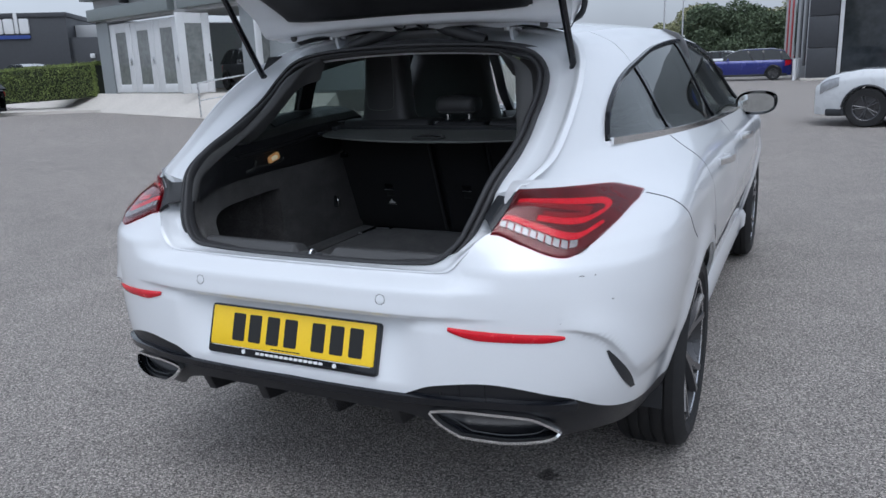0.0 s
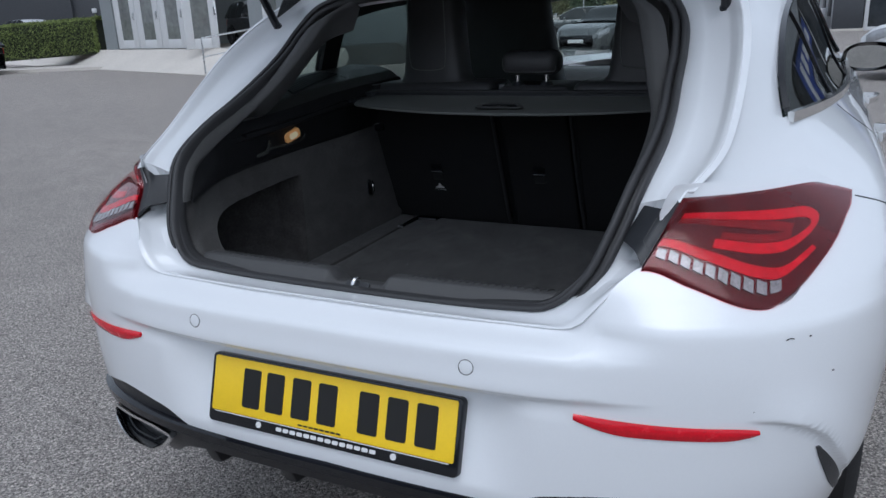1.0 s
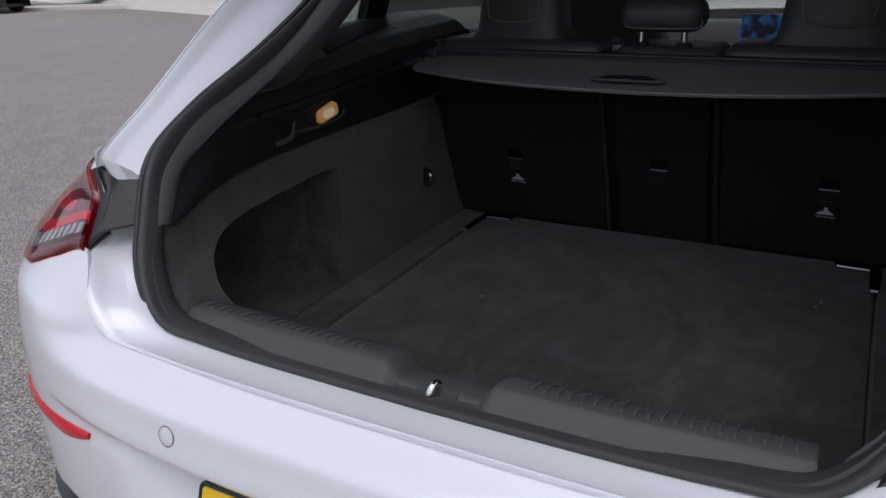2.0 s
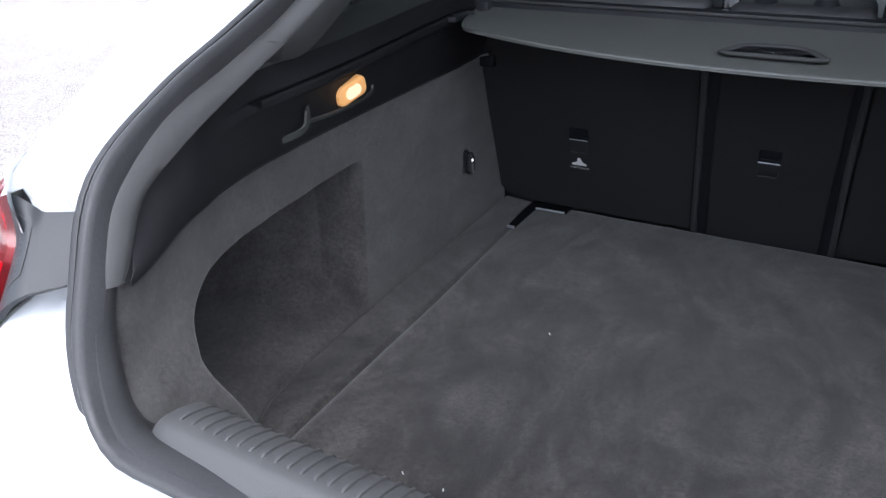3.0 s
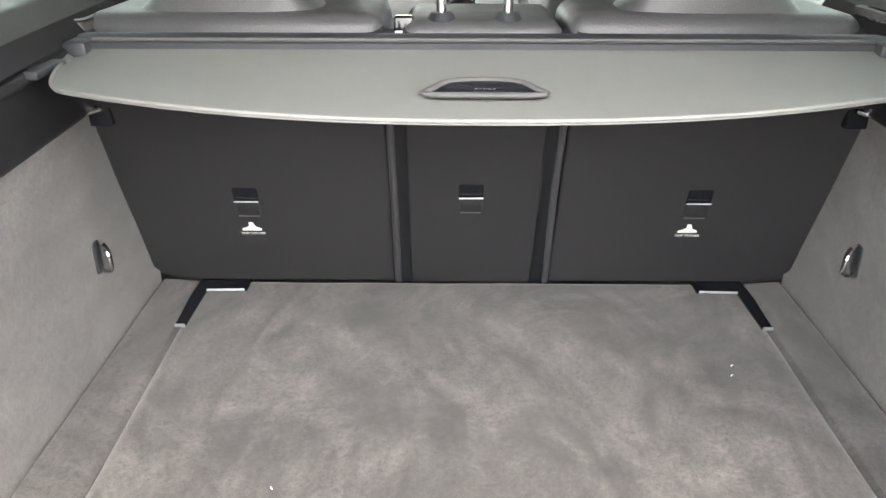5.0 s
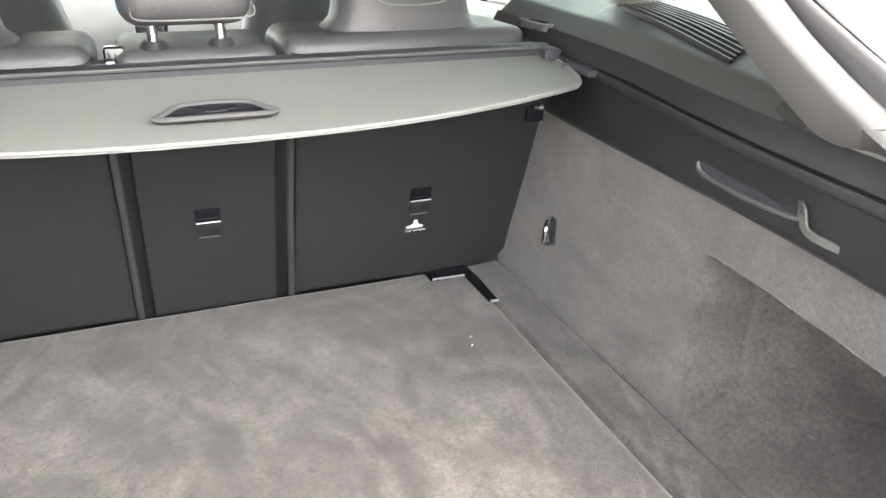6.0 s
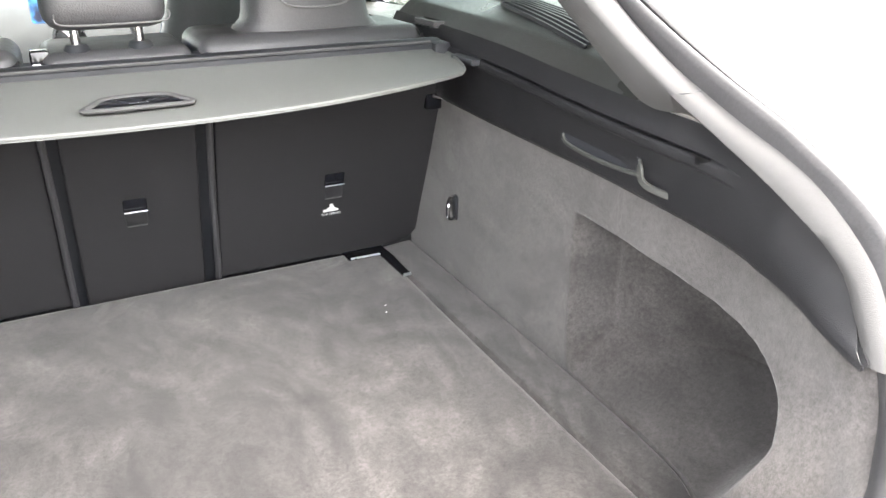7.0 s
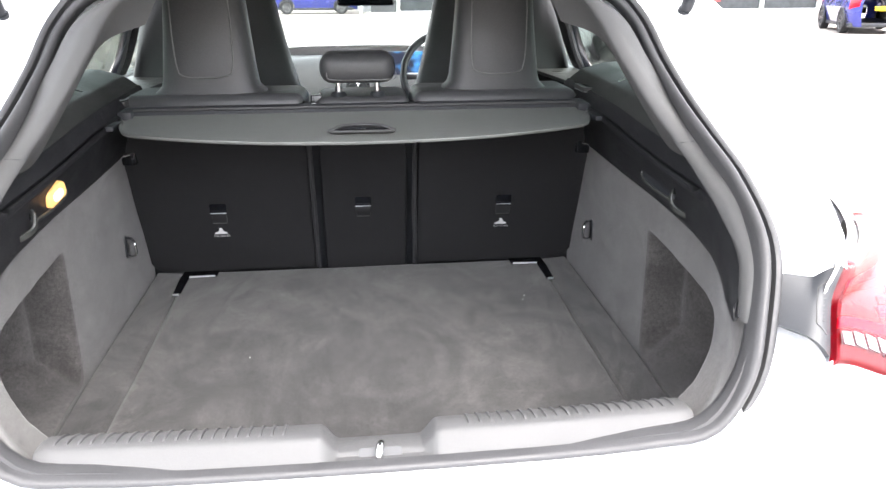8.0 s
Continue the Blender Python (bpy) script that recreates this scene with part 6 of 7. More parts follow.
for vx in (-0.57, 0.0, 0.62):
    part("air_vent", lathe([(0.050, 0.0), (0.055, -0.012), (0.046, -0.014), (0.040, 0.0), (0.012, -0.004), (0.0, -0.006)], (vx, 3.01, 0.945 if vx else 0.86), "y", 24), CHROME, dash, "round chrome air vent")
part("interior_mirror", box((-0.075, 2.74, 1.225), (0.165, 2.775, 1.290), 0.014, seg=3), BLACK_GLOSS, car, "black interior mirror")


# ---- surroundings ----
SHUTTER = mat("shutter_box_paint", (0.20, 0.225, 0.225), 0.55, 0, 0.05, 0.6, 10)
CONCRETE = mat("pale_concrete", (0.58, 0.545, 0.50), 0.9, 0, 0.10, 0.6, 12.0, bump=0.3, bump_scale=40)
GREY_WALL = mat("grey_cladding", (0.24, 0.26, 0.27), 0.6, 0, 0.06, 0.5, 10)
DARK_WALL = mat("dark_cladding", (0.045, 0.048, 0.055), 0.5, 0, 0.10, 0.4, 8)
WHITE_FRAME = mat("white_frame", (0.62, 0.63, 0.64), 0.5, 0, 0.05, 1, 20)
PALE_WALL = mat("pale_wall", (0.42, 0.43, 0.44), 0.7, 0, 0.06, 0.5, 10)
DARK_ROOM = mat("dark_room", (0.05, 0.052, 0.055), 0.7, 0, 0.2, 0.7, 6)
SHOP_GLASS = mat("shop_glass", (0.03, 0.035, 0.04), 0.06, 0, 0.3, 0.5, 4, rvar=0.03)
BLUE_PAINT = mat("blue_paint", (0.012, 0.022, 0.20), 0.25, 0.2, 0.05, 2, 40, coat=1.0)
GREY_PAINT = mat("grey_paint", (0.10, 0.11, 0.115), 0.3, 0.3, 0.05, 2, 40, coat=1.0)
BLACK_PAINT = mat("black_paint", (0.01, 0.01, 0.012), 0.2, 0, 0.05, 2, 40, coat=1.0)
CAR_GLASS = mat("dark_car_glass", (0.02, 0.024, 0.026), 0.05, 0, 0.1, 2, 10, rvar=0.02)
LAMP_GLASS = mat("headlamp", (0.35, 0.36, 0.38), 0.1, 0.3, 0.2, 12, 40, coat=1.0)
BARK = mat("bark", (0.07, 0.055, 0.04), 0.9, 0, 0.3, 6, 40, bump=0.8, bump_scale=20)
RED_SIGN = mat("red_panel", (0.45, 0.03, 0.03), 0.5, 0, 0.08, 1, 10)
BLUE_SIGN = mat("blue_panel", (0.03, 0.06, 0.25), 0.5, 0, 0.08, 1, 10)


def leaf_mat(name, col):
    m = mat(name, col, 0.7, 0, 0.35, 0.9, 6.0)
    nt = m.node_tree
    b = nt.nodes["Principled BSDF"]
    ge = nt.nodes.new("ShaderNodeNewGeometry")
    mr = nt.nodes.new("ShaderNodeMapRange")
    mr.inputs["To Min"].default_value, mr.inputs["To Max"].default_value = 0.55, 1.5
    nt.links.new(ge.outputs["Random Per Island"], mr.inputs["Value"])
    mx = nt.nodes.new("ShaderNodeMix")
    mx.data_type, mx.blend_type = "RGBA", "MULTIPLY"
    mx.inputs["Factor"].default_value = 1.0
    nt.links.new(b.inputs["Base Color"].links[0].from_socket, mx.inputs[6])
    nt.links.new(mr.outputs["Result"], mx.inputs[7])
    nt.links.new(mx.outputs[2], b.inputs["Base Color"])
    return m


LEAF = leaf_mat("hedge_leaf", (0.17, 0.215, 0.06))
LEAF_DARK = leaf_mat("tree_leaf_dark", (0.085, 0.115, 0.065))
LEAF_PALE = leaf_mat("tree_leaf_pale", (0.27, 0.275, 0.15))


def leaves(centres, size, rng):
    """Small crossed leaf quads at many places, as one mesh."""
    n = len(centres)
    c = np.array(centres)
    a = rng.normal(size=(n, 3))
    a /= np.linalg.norm(a, axis=1)[:, None]
    b = np.cross(a, rng.normal(size=(n, 3)))
    b /= np.linalg.norm(b, axis=1)[:, None]
    sz = size * rng.uniform(0.6, 1.3, (n, 1))
    v = np.stack([c - a * sz, c - b * sz * 0.55, c + a * sz, c + b * sz * 0.55], 1).reshape(-1, 3)
    me = bpy.data.meshes.new("leaves")
    me.from_pydata(v.tolist(), [], [(4 * i, 4 * i + 1, 4 * i + 2, 4 * i + 3) for i in range(n)])
    return me


def tree(x, y, h, r, m, seed, n=13000, leaf=0.15):
    rng = np.random.default_rng(seed)
    t = thing("tree", "broad tree with dense autumn-green crown" if m is LEAF_DARK else "tree with yellowing green crown", "tree", (x, y, 0), "trees beyond the car park")
    trunk = [Vector((x + 0.10 * math.sin(k), y, h * 0.75 * k / 6)) for k in range(7)]
    rows = [[p + Vector(((0.24 - 0.03 * i) * math.cos(a), (0.24 - 0.03 * i) * math.sin(a), 0)) for a in np.linspace(0, 6.283, 9, endpoint=False)] for i, p in enumerate(trunk)]
    bm = mesh_grid(rows, close_v=True)
    cl = []
    for k in range(16):
        a, e = rng.uniform(0, 6.283), rng.uniform(0.0, 0.95)
        q = Vector((x + r * 0.75 * math.cos(a) * (1.15 - 0.6 * e), y + r * 0.75 * math.sin(a) * (1.15 - 0.6 * e), h * (0.16 + 0.74 * e)))
        cl.append((q, r * rng.uniform(0.35, 0.58)))
        s0 = Vector((x, y, h * (0.2 + 0.4 * e)))
        tube([s0, s0.lerp(q, 0.5) + Vector((0, 0, 0.2)), q], 0.06, 5, bm=bm)
    part("trunk", bm, BARK, t)
    cs = []
    for q, rr in cl:
        k = n // 16
        d = rng.normal(size=(k, 3))
        d /= np.linalg.norm(d, axis=1)[:, None]
        d *= (rng.uniform(0.3, 1.0, (k, 1)) ** 0.5) * rr * np.array([1, 1, 0.8])
        cs += (np.array(q) + d).tolist()
    me = leaves(cs, leaf, rng)
    me.materials.append(m)
    ob = new("crown", me)
    ob.parent = t
    ob.location = -Vector((x, y, 0))
    return t


k = 0
for x, y, h, r, m in ((-20, 94, 4.2, 3.2, LEAF_PALE), (-15.0, 90, 5.2, 3.0, LEAF_PALE), (-11.6, 86, 6.4, 3.2, LEAF_PALE), (-9.0, 84, 6.2, 2.9, LEAF_DARK), (-6.2, 84, 6.6, 3.3, LEAF_DARK), (-3.3, 86, 6.0, 3.0, LEAF_DARK), (-1.6, 90, 7.4, 3.4, LEAF_PALE), (1.8, 92, 7.6, 3.4, LEAF_PALE), (-25, 96, 4.5, 3.6, LEAF_DARK), (-32, 98, 4.4, 3.6, LEAF_PALE)):
    tree(x, y, h, r, m, 10 + k)
    k += 1
for x, y, h, r, m in ((-24, -34, 8, 3.6, LEAF_DARK), (-12, -38, 9, 4.0, LEAF_DARK), (2, -40, 8.5, 3.8, LEAF_PALE), (14, -37, 9, 4.0, LEAF_DARK), (26, -30, 8, 3.6, LEAF_DARK)):
    tree(x, y, h, r, m, 40 + k)
    k += 1


def lamp_post(x, y, h):
    t = thing("street_lamp", "slim grey lamp post with flat lantern", "lamp post", (x, y, 0), "lamp posts of the car park")
    part("pole", lathe([(0.10, 0.0), (0.09, 0.4), (0.06, 0.5), (0.045, h)], (x, y, 0), "z", 12), PALE_WALL, t)
    part("lantern", box((x - 0.45, y - 0.12, h - 0.02), (x + 0.1, y + 0.12, h + 0.08), 0.03), PALE_WALL, t)


for x, y, h in ((-9.0, 58, 8.5), (-8.0, 60, 8.0), (-10.4, 66, 7.0), (-19.5, 70, 9.0)):
    lamp_post(x, y, h)


# generic parked cars
def parked_car(label, at, turn, paint, length=4.3, height=1.48, kind="hatch", width=1.8, bonnet_up=False, group="parked cars"):
    t = thing("parked_car", label, "car", (0, 0, 0), group)
    L, H, W = length, height, width / 2
    wb0, wb1, R = 0.19 * L, 0.80 * L, 0.325
    roof = {"hatch": ([0, 0.03, 0.10, 0.24, 0.40, 0.55, 0.66, 0.80, 0.95, 1.0], [0.62, 0.72, 0.94, 1.0, 1.0, 0.985, 0.86, 0.66, 0.56, 0.45]), "suv": ([0, 0.02, 0.06, 0.2, 0.45, 0.6, 0.7, 0.82, 0.96, 1.0], [0.60, 0.78, 0.96, 1.0, 1.0, 0.97, 0.82, 0.66, 0.58, 0.42]), "saloon": ([0, 0.04, 0.13, 0.3, 0.45, 0.55, 0.68, 0.8, 0.95, 1.0], [0.55, 0.68, 0.72, 0.97, 1.0, 0.97, 0.72, 0.66, 0.55, 0.4])}[kind]
    top = pchip(*roof)
    belt = 0.64 * H

    def body(u, v):
        """v from sill to sill over the top of the lower body."""
        y = L * u
        e = min(u, 1 - u)
        w = W * (1 - max(0, 1 - e / 0.14) ** 2.4 * 0.34)
        zt = min(belt, top(u) * H)
        k = abs(2 * v - 1)
        sgn = 1 if v > 0.5 else -1
        if k > 0.35:
            q = (k - 0.35) / 0.65
            z = 0.20 + (zt - 0.20) * (1 - q)
            wx = w * (0.985 - 0.05 * abs(2 * q - 0.9) ** 2 - 0.06 * (1 - min(1, (1 - q) + 0.0)) - 0.05 * max(0, 1 - q * 6))
        else:
            z = zt + 0.02 * (1 - (k / 0.35) ** 2)
            wx = w * (0.93 * k / 0.35)
        return Vector((sgn * wx, y, z))

    bmb = grid(body, 150, 90, keep=lambda u, v: not (abs(2 * v - 1) > 0.45 and any(math.hypot(L * u - a, body(u, v).z - R) < R + 0.045 for a in (wb0, wb1))))
    M = pose(*at, 0, 0, turn) @ Matrix.Translation((0, -L / 2, 0))

    def put(bm, name, m, parent=t, lab=""):
        bmesh.ops.transform(bm, matrix=M, verts=bm.verts)
        return part(name, bm, m, parent, lab)

    b = put(orient(bmb, (0, L / 2, 0.4)), "body", paint)

    def cabin(u, v):
        y = L * (0.02 + 0.70 * u)
        zt = max(top(0.02 + 0.70 * u) * H, belt)
        k = abs(2 * v - 1)
        sgn = 1 if v > 0.5 else -1
        if k > 0.5:
            q = (k - 0.5) / 0.5
            z = belt - 0.01 + (zt - belt - 0.03) * (1 - q)
            wx = W * (0.90 - 0.20 * (z - belt) / (H - belt + 1e-6))
        else:
            z = zt - 0.03 + 0.03 * (1 - (k / 0.5) ** 2.5)
            wx = W * (0.90 - 0.20 * (zt - 0.03 - belt) / (H - belt + 1e-6)) * (k / 0.5)
        return Vector((sgn * wx, y, z))
    put(orient(grid(cabin, 50, 24), (0, L * 0.4, 0.9)), "glazing", CAR_GLASS)
    rails = grid(lambda u, v: cabin(0.08 + 0.64 * u, 0.23 + 0.54 * v) + Vector((0, 0, 0.008)), 30, 16)
    put(thicken(orient(rails, (0, L * 0.4, 0.9)), 0.01), "roof", paint)
    for s in (-1, 1):
        for u in (0.14, 0.40, 0.60):
            rows = [[cabin(u + d + 0.10 * (q - 0.5) * (1 if u > 0.5 else 0.2), 0.5 + s * (0.5 - 0.27 * q)) + Vector((s * 0.008, 0, 0)) for d in (-0.016, 0.016)] for q in np.linspace(0, 1, 6)]
            put(thicken(orient(mesh_grid(rows), (0, L * 0.4, 0.9)), 0.008), "pillar", BLACK_GLOSS)
        for wy in (wb0, wb1):
            c = Vector((s * (W - 0.11), wy, R))
            ty = put(lathe([(0.215, -0.1), (R - 0.02, -0.105), (R, -0.08), (R, 0.08), (R - 0.02, 0.105), (0.215, 0.1)], c, "x", 32), "wheel", TYRE)
            put(lathe([(0.215, s * 0.1), (0.20, s * 0.09), (0.19, s * 0.03), (0.0, s * 0.03)], c, "x", 32), "rim", RIM, ty)
            ring_pts = [(s * (W - 0.012), wy + (R + 0.04) * math.cos(a), R + (R + 0.04) * math.sin(a)) for a in np.linspace(-0.35, math.pi + 0.35, 40)]
            put(tube(ring_pts, 0.020, 6), "arch_lip", BLACK_SATIN)
            sp = bmesh.new()
            for q in range(10):
                a = 6.283 * (q // 2) / 5 + 0.16 * (q % 2 * 2 - 1)
                tube([c + Vector((s * 0.07, 0, 0)), c + Vector((s * 0.09, 0.205 * math.cos(a), 0.205 * math.sin(a)))], 0.012, 6, bm=sp)
            put(sp, "spoke_star", RIM, ty)
        for nm, ua, ub, ka, kb, m2 in (("headlamp", 0.905, 0.978, 0.40, 0.60, LAMP_GLASS), ("tail_lamp", 0.012, 0.075, 0.38, 0.62, RED_REFL)):
            lg = grid(lambda u, v: body(ua + (ub - ua) * u, 0.5 + s * 0.5 * (ka + (kb - ka) * v * (0.7 + 0.3 * u))) * 1.0 + Vector((s * 0.008, 0.008 if ua > 0.5 else -0.008, 0.004)), 8, 8)
            put(thicken(orient(lg, (0, L / 2, 0.4)), 0.01), nm, m2)
        put(box((s * (W + 0.10) - 0.09, L * 0.655, belt - 0.02), (s * (W + 0.10) + 0.09, L * 0.655 + 0.10, belt + 0.11), 0.03), "mirror", paint)
    put(box((-0.55, L - 0.06, 0.42), (0.55, L + 0.012, 0.62), 0.03), "grille", BLACK_GLOSS)
    put(box((-0.26, L + 0.005, 0.40), (0.26, L + 0.022, 0.50), 0.004), "front_plate", PRINT)
    put(box((-0.26, -0.025, 0.62), (0.26, 0.03, 0.73), 0.004), "rear_plate", YELLOW)
    put(box((-W * 0.9, 0.2, 0.18), (W * 0.9, L - 0.2, 0.30), 0.03), "underbody", BLACK_SATIN)
    if bonnet_up:
        put(thicken(grid(lambda u, v: Vector(((2 * u - 1) * 0.68, L * 0.72 + 0.35 * v - 0.1 * v * v, belt + 1.0 * v)), 8, 8), 0.03), "bonnet", paint)
    return t


parked_car("dark blue estate car with black alloy wheels", (-1.95, 39.2, 0), 94, BLUE_PAINT, 4.25, 1.46, "hatch")
parked_car("white hatchback with dark alloy wheels, front wheel turned", (3.36, 13.86, 0), 82, mat("white_paint_second", (0.66, 0.68, 0.70), 0.3, 0, 0.02, coat=1.0), 4.15, 1.48, "hatch")
parked_car("dark grey saloon car parked nose forward", (-5.2, 23.4, 0), 165, GREY_PAINT, 4.6, 1.43, "saloon")
parked_car("grey hatchback parked beyond", (-9.8, 35.5, 0), 105, GREY_PAINT, 4.3, 1.48, "hatch")
parked_car("bright blue hatchback seen from behind", (14.7, 21.0, 0), -20, BLUE_PAINT, 4.0, 1.50, "hatch")
parked_car("white estate car far off", (-5.9, 60, 0), 80, WHITE, 4.4, 1.5, "hatch")
parked_car("white car far off near the trees", (-3.9, 66, 0), 90, WHITE, 4.4, 1.5, "hatch")
parked_car("silver hatchback behind the hedge", (-41.5, 30.0, 0.62), 75, mat("silver_paint", (0.5, 0.51, 0.52), 0.3, 0.4, 0.03, coat=1.0), 4.3, 1.55, "hatch")
parked_car("white car beside the hedge", (-30.6, 26.0, 0.45), 60, WHITE, 4.2, 1.48, "hatch")
parked_car("dark car at the kerb", (-27.0, 15.9, 0), 105, BLACK_PAINT, 4.3, 1.46, "hatch")

# ---- workshop with folding doors, on a raised apron ----
WO, WA, WN = Vector((-23.2, 20.1, 0.64)), Vector((0.9545, -0.298, 0)), Vector((-0.298, -0.9545, 0))
WM = Matrix((WA, -WN, Vector((0, 0, 1)))).transposed().to_4x4()
WM.translation = WO


def wbox(lo, hi, bevel=0.0):
    """A box in the workshop's own axes: along the front, into the building, up."""
    return box(lo, hi, bevel, m=WM)


shop = thing("workshop_building", "grey clad workshop with white glazed folding doors and open bay", "building", tuple(WO))
part("wall", wbox((-0.6, 0, -0.64), (0.35, 6, 2.66)), GREY_WALL, shop)
part("fascia", wbox((-0.75, -0.26, 2.68), (5.45, 0.3, 3.10), 0.02), SHUTTER, shop, "grey-green shutter box over the doors")
part("fascia", wbox((6.05, -0.26, 2.68), (12.3, 0.3, 3.10), 0.02), SHUTTER, shop, "grey-green shutter box over the open bay")
part("lintel", wbox((-0.6, 0.0, 2.60), (12, 0.4, 3.45)), PALE_WALL, shop)
part("upper_fascia", wbox((-0.9, -0.4, 3.42), (12, 6.5, 4.6), 0.02), SHUTTER, shop)
part("wall_lamp", wbox((2.1, -0.3, 3.16), (2.35, 0.0, 3.36), 0.04), BLACK_SATIN, shop, "small dark wall lamp")
part("ceiling", wbox((0.3, 0.4, 2.95), (12, 7.2, 3.1)), PALE_WALL, shop)
part("back_wall", wbox((0.3, 7.0, -0.64), (12, 7.2, 3.1)), PALE_WALL, shop)
part("end_wall", wbox((11.8, 0, -0.64), (12, 7, 3.1)), GREY_WALL, shop)
part("inner_floor", wbox((0.3, 0.0, -0.64), (12, 7, -0.01)), CONCRETE, shop)
part("pier", wbox((9.2, 0, 0), (9.9, 0.5, 2.6)), GREY_WALL, shop)
part("wall", wbox((9.9, 0, -0.3), (12, 0.3, 2.6)), GREY_WALL, shop)
SHADE_GLASS = mat("workshop_glass", (0.17, 0.18, 0.175), 0.08, 0, 0.3, 1.2, 6, rvar=0.03)


def leaf_door(a0, a1, d0=0.0, d1=0.0):
    """A white glazed door leaf between two points in plan."""
    A, B = WM @ Vector((a0, d0, 0)), WM @ Vector((a1, d1, 0))
    ax = (B - A).normalized()
    w = (B - A).length
    m = Matrix((ax, Vector((0, 0, 1)).cross(ax), Vector((0, 0, 1)))).transposed().to_4x4()
    m.translation = A
    bm = bmesh.new()
    for lo, hi in (((0.01, 0, 0.02), (0.26 * w, 0.06, 2.5)), ((0.76 * w, 0, 0.02), (0.99 * w, 0.06, 2.5)), ((0.26 * w, 0, 0.02), (0.76 * w, 0.06, 0.32)), ((0.26 * w, 0, 2.18), (0.76 * w, 0.06, 2.5))):
        box(lo, hi, 0.01, bm, m)
    d = part("door_leaf", bm, WHITE_FRAME, shop, "white glazed door leaf")
    part("pane", box((0.26 * w, 0.02, 0.32), (0.76 * w, 0.04, 2.18), 0, None, m), SHADE_GLASS, d)
    part("handle", box((0.90 * w, -0.05, 1.0), (0.94 * w, 0.0, 1.25), 0.005, None, m), STEEL, d)


leaf_door(0.36, 2.03, 0.05, 0.05)
leaf_door(2.03, 3.72, 0.05, 0.05)
leaf_door(3.72, 5.42, 0.05, 0.05)
leaf_door(6.95, 7.0, -0.85, 0.30)
leaf_door(10.6, 10.65, -0.45, 0.35)
for k in range(3):
    part("strip_light", wbox((7.4 + 2.2 * k, 3.0, 2.28), (8.7 + 2.2 * k, 3.15, 2.36)), glow("strip_light_glow", (1, 1, 1), 60.0), shop, "lit ceiling strip light")
parked_car("black car with its bonnet raised in the workshop", tuple(WM @ Vector((6.6, 2.4, 0))), -122, BLACK_PAINT, 4.3, 1.45, "hatch", bonnet_up=True, group="cars in the workshop")
parked_car("white sport utility car in the workshop", tuple(WM @ Vector((10.3, 3.0, 0))), -17, WHITE, 4.5, 1.68, "suv", group="cars in the workshop")

# sloping concrete apron with a steel handrail
def apron(u, v):
    f = Vector((-36.5, 24.3, 0.012)).lerp(Vector((-9.5, 13.6, 0.012)), u)
    b = (WM @ Vector((-3.5, -0.02, 0))).lerp(WM @ Vector((13.5, -0.02, 0)), u)
    b.z = 0.635
    return f.lerp(b, v)


ap = new("apron", finish(thicken(orient(grid(apron, 24, 10), (-20, 19, -3)), 0.3), CONCRETE))
tagged(ap, "pale concrete apron sloping up to the workshop", "paving", kind="structure")
rail = thing("handrail", "galvanised steel handrail beside the ramp", "handrail", (-14.86, 15.79, 0))
f0, f1 = Vector((-14.86, 15.79, 0)), Vector((-13.0, 18.6, 0.45))
for q in (0.0, 0.5, 1.0):
    p = f0.lerp(f1, q)
    part("post", tube([p, p + Vector((0, 0, 1.0))], 0.024, 8), STEEL, rail)
part("top_rail", tube([f0 + Vector((0, 0, 1.0)), f1 + Vector((0, 0, 1.0))], 0.024, 8), STEEL, rail)
part("middle_rail", tube([f0 + Vector((0, 0, 0.5)), f1 + Vector((0, 0, 0.5))], 0.018, 8), STEEL, rail)

# clipped hedge
rng = np.random.default_rng(5)
ha, hb = Vector((-35.5, 15.8, 0.0)), Vector((-24.6, 20.9, 0.5))
hedge = thing("hedge", "clipped green hedge along the verge", "hedge", tuple(ha))
hd_, hn_ = (hb - ha).normalized(), Vector((-(hb - ha).y, (hb - ha).x, 0)).normalized()
# dark core: the shade deep between the leaves is put into its colour
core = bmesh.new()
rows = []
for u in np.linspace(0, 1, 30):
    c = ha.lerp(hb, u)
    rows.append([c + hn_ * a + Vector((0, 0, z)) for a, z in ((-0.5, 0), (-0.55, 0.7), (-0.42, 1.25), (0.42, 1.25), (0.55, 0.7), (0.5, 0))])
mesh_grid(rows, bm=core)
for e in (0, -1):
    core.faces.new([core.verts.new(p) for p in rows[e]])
part("hedge_shade_core", core, mat("hedge_shade", (0.02, 0.028, 0.012), 0.9, 0, 0.3, 3, 20), hedge)
cs = []
for k in range(42000):
    u = rng.uniform()
    c = ha.lerp(hb, u)
    if rng.uniform() < 0.07:
        u = 1.0 + rng.normal() * 0.003
        c = ha.lerp(hb, u)
    a, z = (rng.uniform(-0.5, 0.5), 1.30) if rng.uniform() < 0.35 else (rng.choice([-0.58, 0.58]), rng.uniform(0.05, 1.3))
    p = c + hn_ * (a + rng.normal() * 0.03) + Vector((0, 0, z + rng.normal() * 0.035)) + hd_ * rng.normal() * 0.02
    cs.append(tuple(p))
me = leaves(cs, 0.032, rng)
me.materials.append(LEAF)
fol = new("foliage", me)
fol.parent = hedge
fol.location = -ha
tagged(fol, kind="stuff")
verge = new("verge", finish(box((-1, -1, 0), (1, 1, 1)), CONCRETE))
verge.matrix_world = Matrix.Translation((-30, 17.2, -0.02)) @ pose(0, 0, 0, 0, 0, 25) @ Matrix.Diagonal((8, 1.6, 0.12, 1))
tagged(verge, "pale concrete kerbed verge below the hedge", "verge", kind="structure")

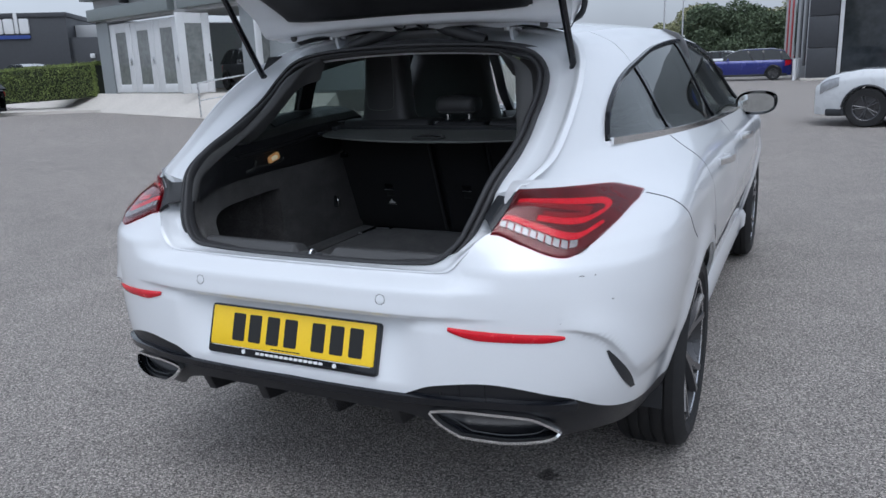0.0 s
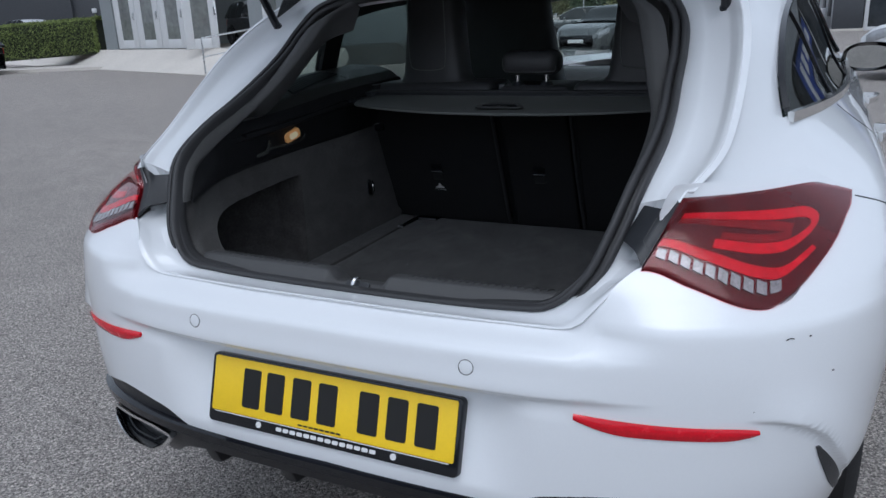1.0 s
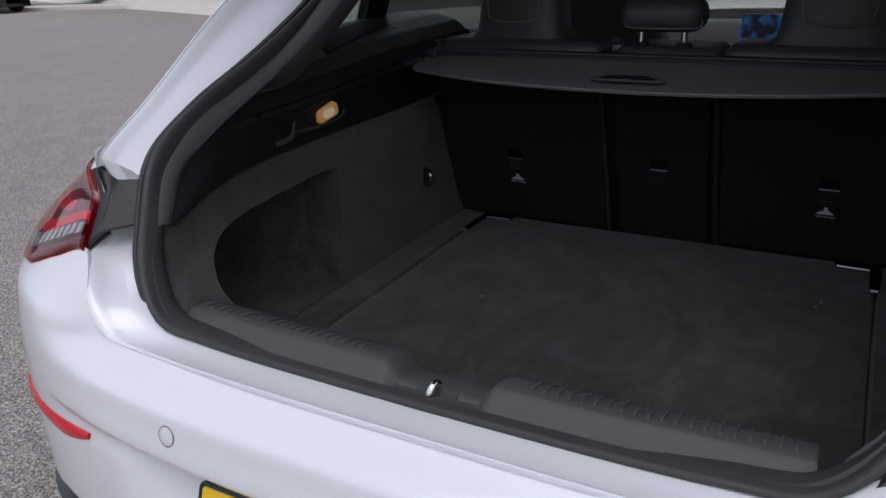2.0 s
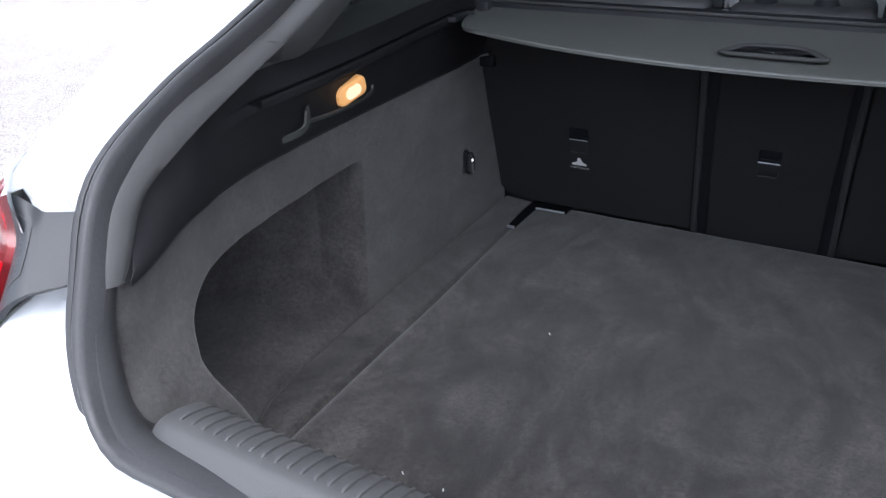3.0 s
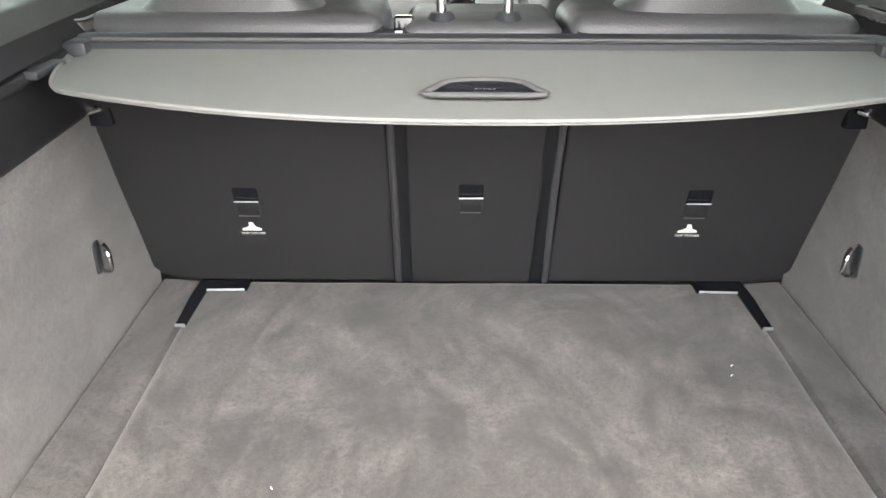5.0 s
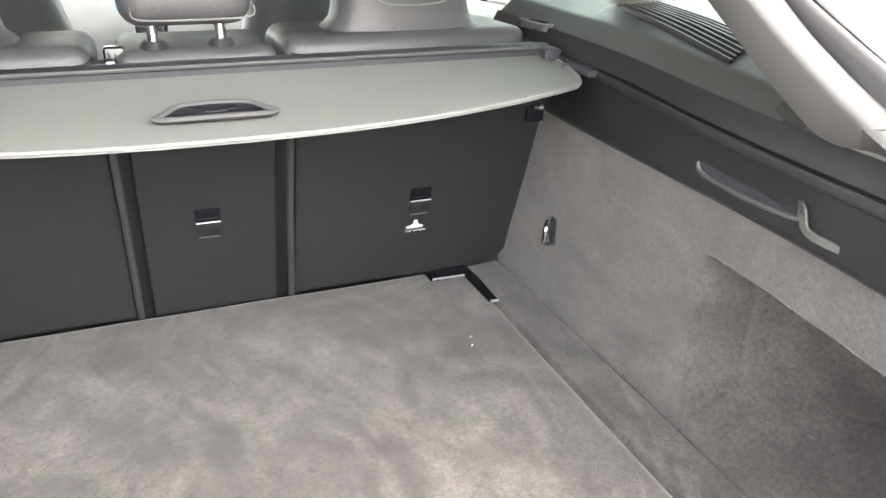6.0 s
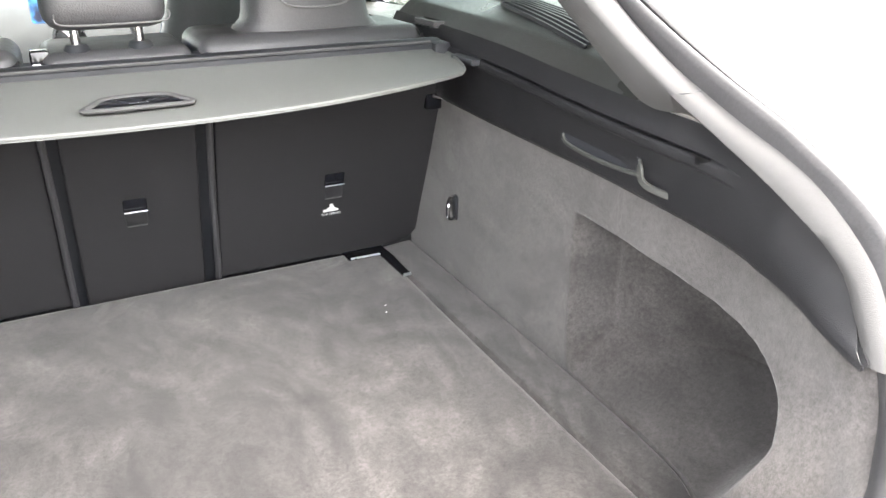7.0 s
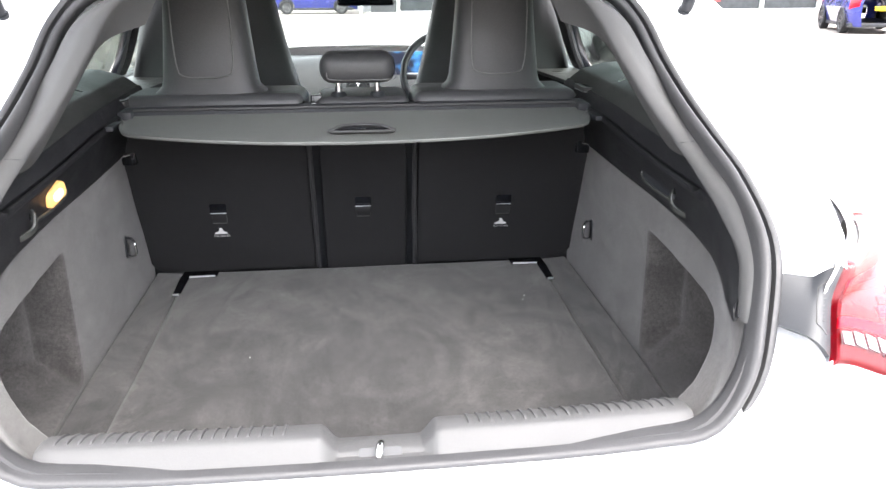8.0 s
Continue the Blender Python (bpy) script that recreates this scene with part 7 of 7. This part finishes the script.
# dark showroom far off with a white sign of plain shapes
far = thing("dark_showroom", "dark grey clad showroom with white sign shapes", "building", (-52, 40, 0))
DM = Matrix((Vector((0.80, 0.60, 0)), Vector((-0.60, 0.80, 0)), Vector((0, 0, 1)))).transposed().to_4x4()
DM.translation = Vector((-44.8, 36.2, 0))
part("wall", box((-40, 0, 0), (0, 14, 5.5), 0.02, None, DM), DARK_WALL, far)
part("parapet", box((-40, -0.1, 5.3), (0.1, 14, 5.6), 0.02, None, DM), DARK_WALL, far)
part("lower_wing", box((0.0, 0.3, 0), (14, 14, 3.95), 0.02, None, DM), DARK_WALL, far)
part("wing_roof", box((0.05, 2.0, 3.95), (14, 14, 4.85), 0.02, None, DM), PALE_WALL, far, "pale sheet metal roof edge")
part("wing_lamp", box((1.2, 0.1, 2.55), (1.5, 0.32, 2.85), 0.05, None, DM), WHITE_FRAME, far)
part("wing_window", box((4.6, 0.24, 0.8), (8.2, 0.34, 2.2), 0.0, None, DM), SHOP_GLASS, far)
for x, w, h in ((-2.62, 0.60, 0.98), (-3.10, 0.24, 1.38), (-3.58, 0.62, 0.98), (-4.25, 0.60, 0.98), (-4.95, 0.62, 0.98)):
    part("sign_shape", slab(rounded(w, h, 0.11), 0.15, DM @ plane_at((x, -0.18, 4.25 + h / 2), (1, 0, 0), (0, 0, 1)), 0.03), WHITE_FRAME, far, "white sign shape")
part("sign_bar", slab(rounded(3.8, 0.24, 0.1), 0.1, DM @ plane_at((-4.2, -0.15, 4.05), (1, 0, 0), (0, 0, 1))), BLUE_SIGN, far)

# showroom on the other side with dark panels and large panes
show = thing("glass_showroom", "dark panelled showroom with white framed shop windows", "building", (10, 40, 0))
part("body", box((1.6, 37.4, 0), (40, 55, 7.0)), DARK_ROOM, show)
SW = Matrix.Translation((0.86, 37.45, 0)) @ pose(0, 0, 0, 0, 0, 4.9)
part("side_wall", box((0.0, 0.0, 0), (0.4, 19.5, 6.4), 0.02, None, SW), PALE_WALL, show, "pale side wall running back from the corner")
for y0, y1, m in ((1.2, 2.4, DARK_WALL), (4.2, 5.4, DARK_WALL), (8.0, 9.0, SHOP_GLASS), (11.5, 12.6, RED_SIGN), (15.5, 16.6, RED_SIGN)):
    part("wall_panel", box((-0.05, y0, 0.6), (0.0, y1, 6.2), 0.01, None, SW), m, show, "red wall panel" if m is RED_SIGN else "dark wall panel")
for j in range(5):
    part("panel", box((0.82, 36.9, 0.05 + 1.35 * j), (1.98, 37.4, 1.38 + 1.35 * j), 0.015), DARK_WALL, show, "dark cladding panel")
part("plinth", box((0.6, 36.8, 0), (2.05, 37.5, 0.10), 0.01), CONCRETE, show)
part("canopy", box((2.0, 36.2, 4.2), (40, 37.6, 7.2), 0.03), GREY_WALL, show)
x = 2.02
while x < 36:
    part("mullion", box((x, 36.95, 0), (x + 0.16, 37.3, 4.2), 0.01), WHITE_FRAME, show, "white window mullion")
    part("shop_pane", box((x + 0.16, 37.12, 0.15), (x + 3.0, 37.16, 4.15)), SHOP_GLASS, show)
    part("pane_sill", box((x + 0.16, 37.0, 0.0), (x + 3.0, 37.3, 0.15), 0.01), WHITE_FRAME, show)
    x += 3.0
sign = part("sign_panel", box((5.6, 36.86, 2.3), (11.2, 36.94, 3.9), 0.02), BLUE_SIGN, show, "dark blue sign panel with white shapes")
for k in range(5):
    part("sign_shape", box((6.1 + 0.95 * k, 36.80, 2.65), (6.7 + 0.95 * k, 36.86, 3.45), 0.02), WHITE_FRAME, sign)
part("banner", box((17.2, 36.98, 0.5), (17.9, 37.08, 3.6)), RED_SIGN, show, "red banner in the window")
part("banner", box((23.0, 36.98, 0.5), (23.8, 37.08, 3.6)), RED_SIGN, show, "red banner in the window")
for x, y in ((0.35, 37.2), (0.35, 39.0), (0.45, 41.0)):
    t = thing("bollard", "white post beside the showroom", "bollard", (x, y, 0), "bollards")
    part("post", lathe([(0.07, 0), (0.07, 0.9), (0.05, 0.95), (0.0, 0.96)], (x, y, 0), "z", 12), WHITE_FRAME, t)
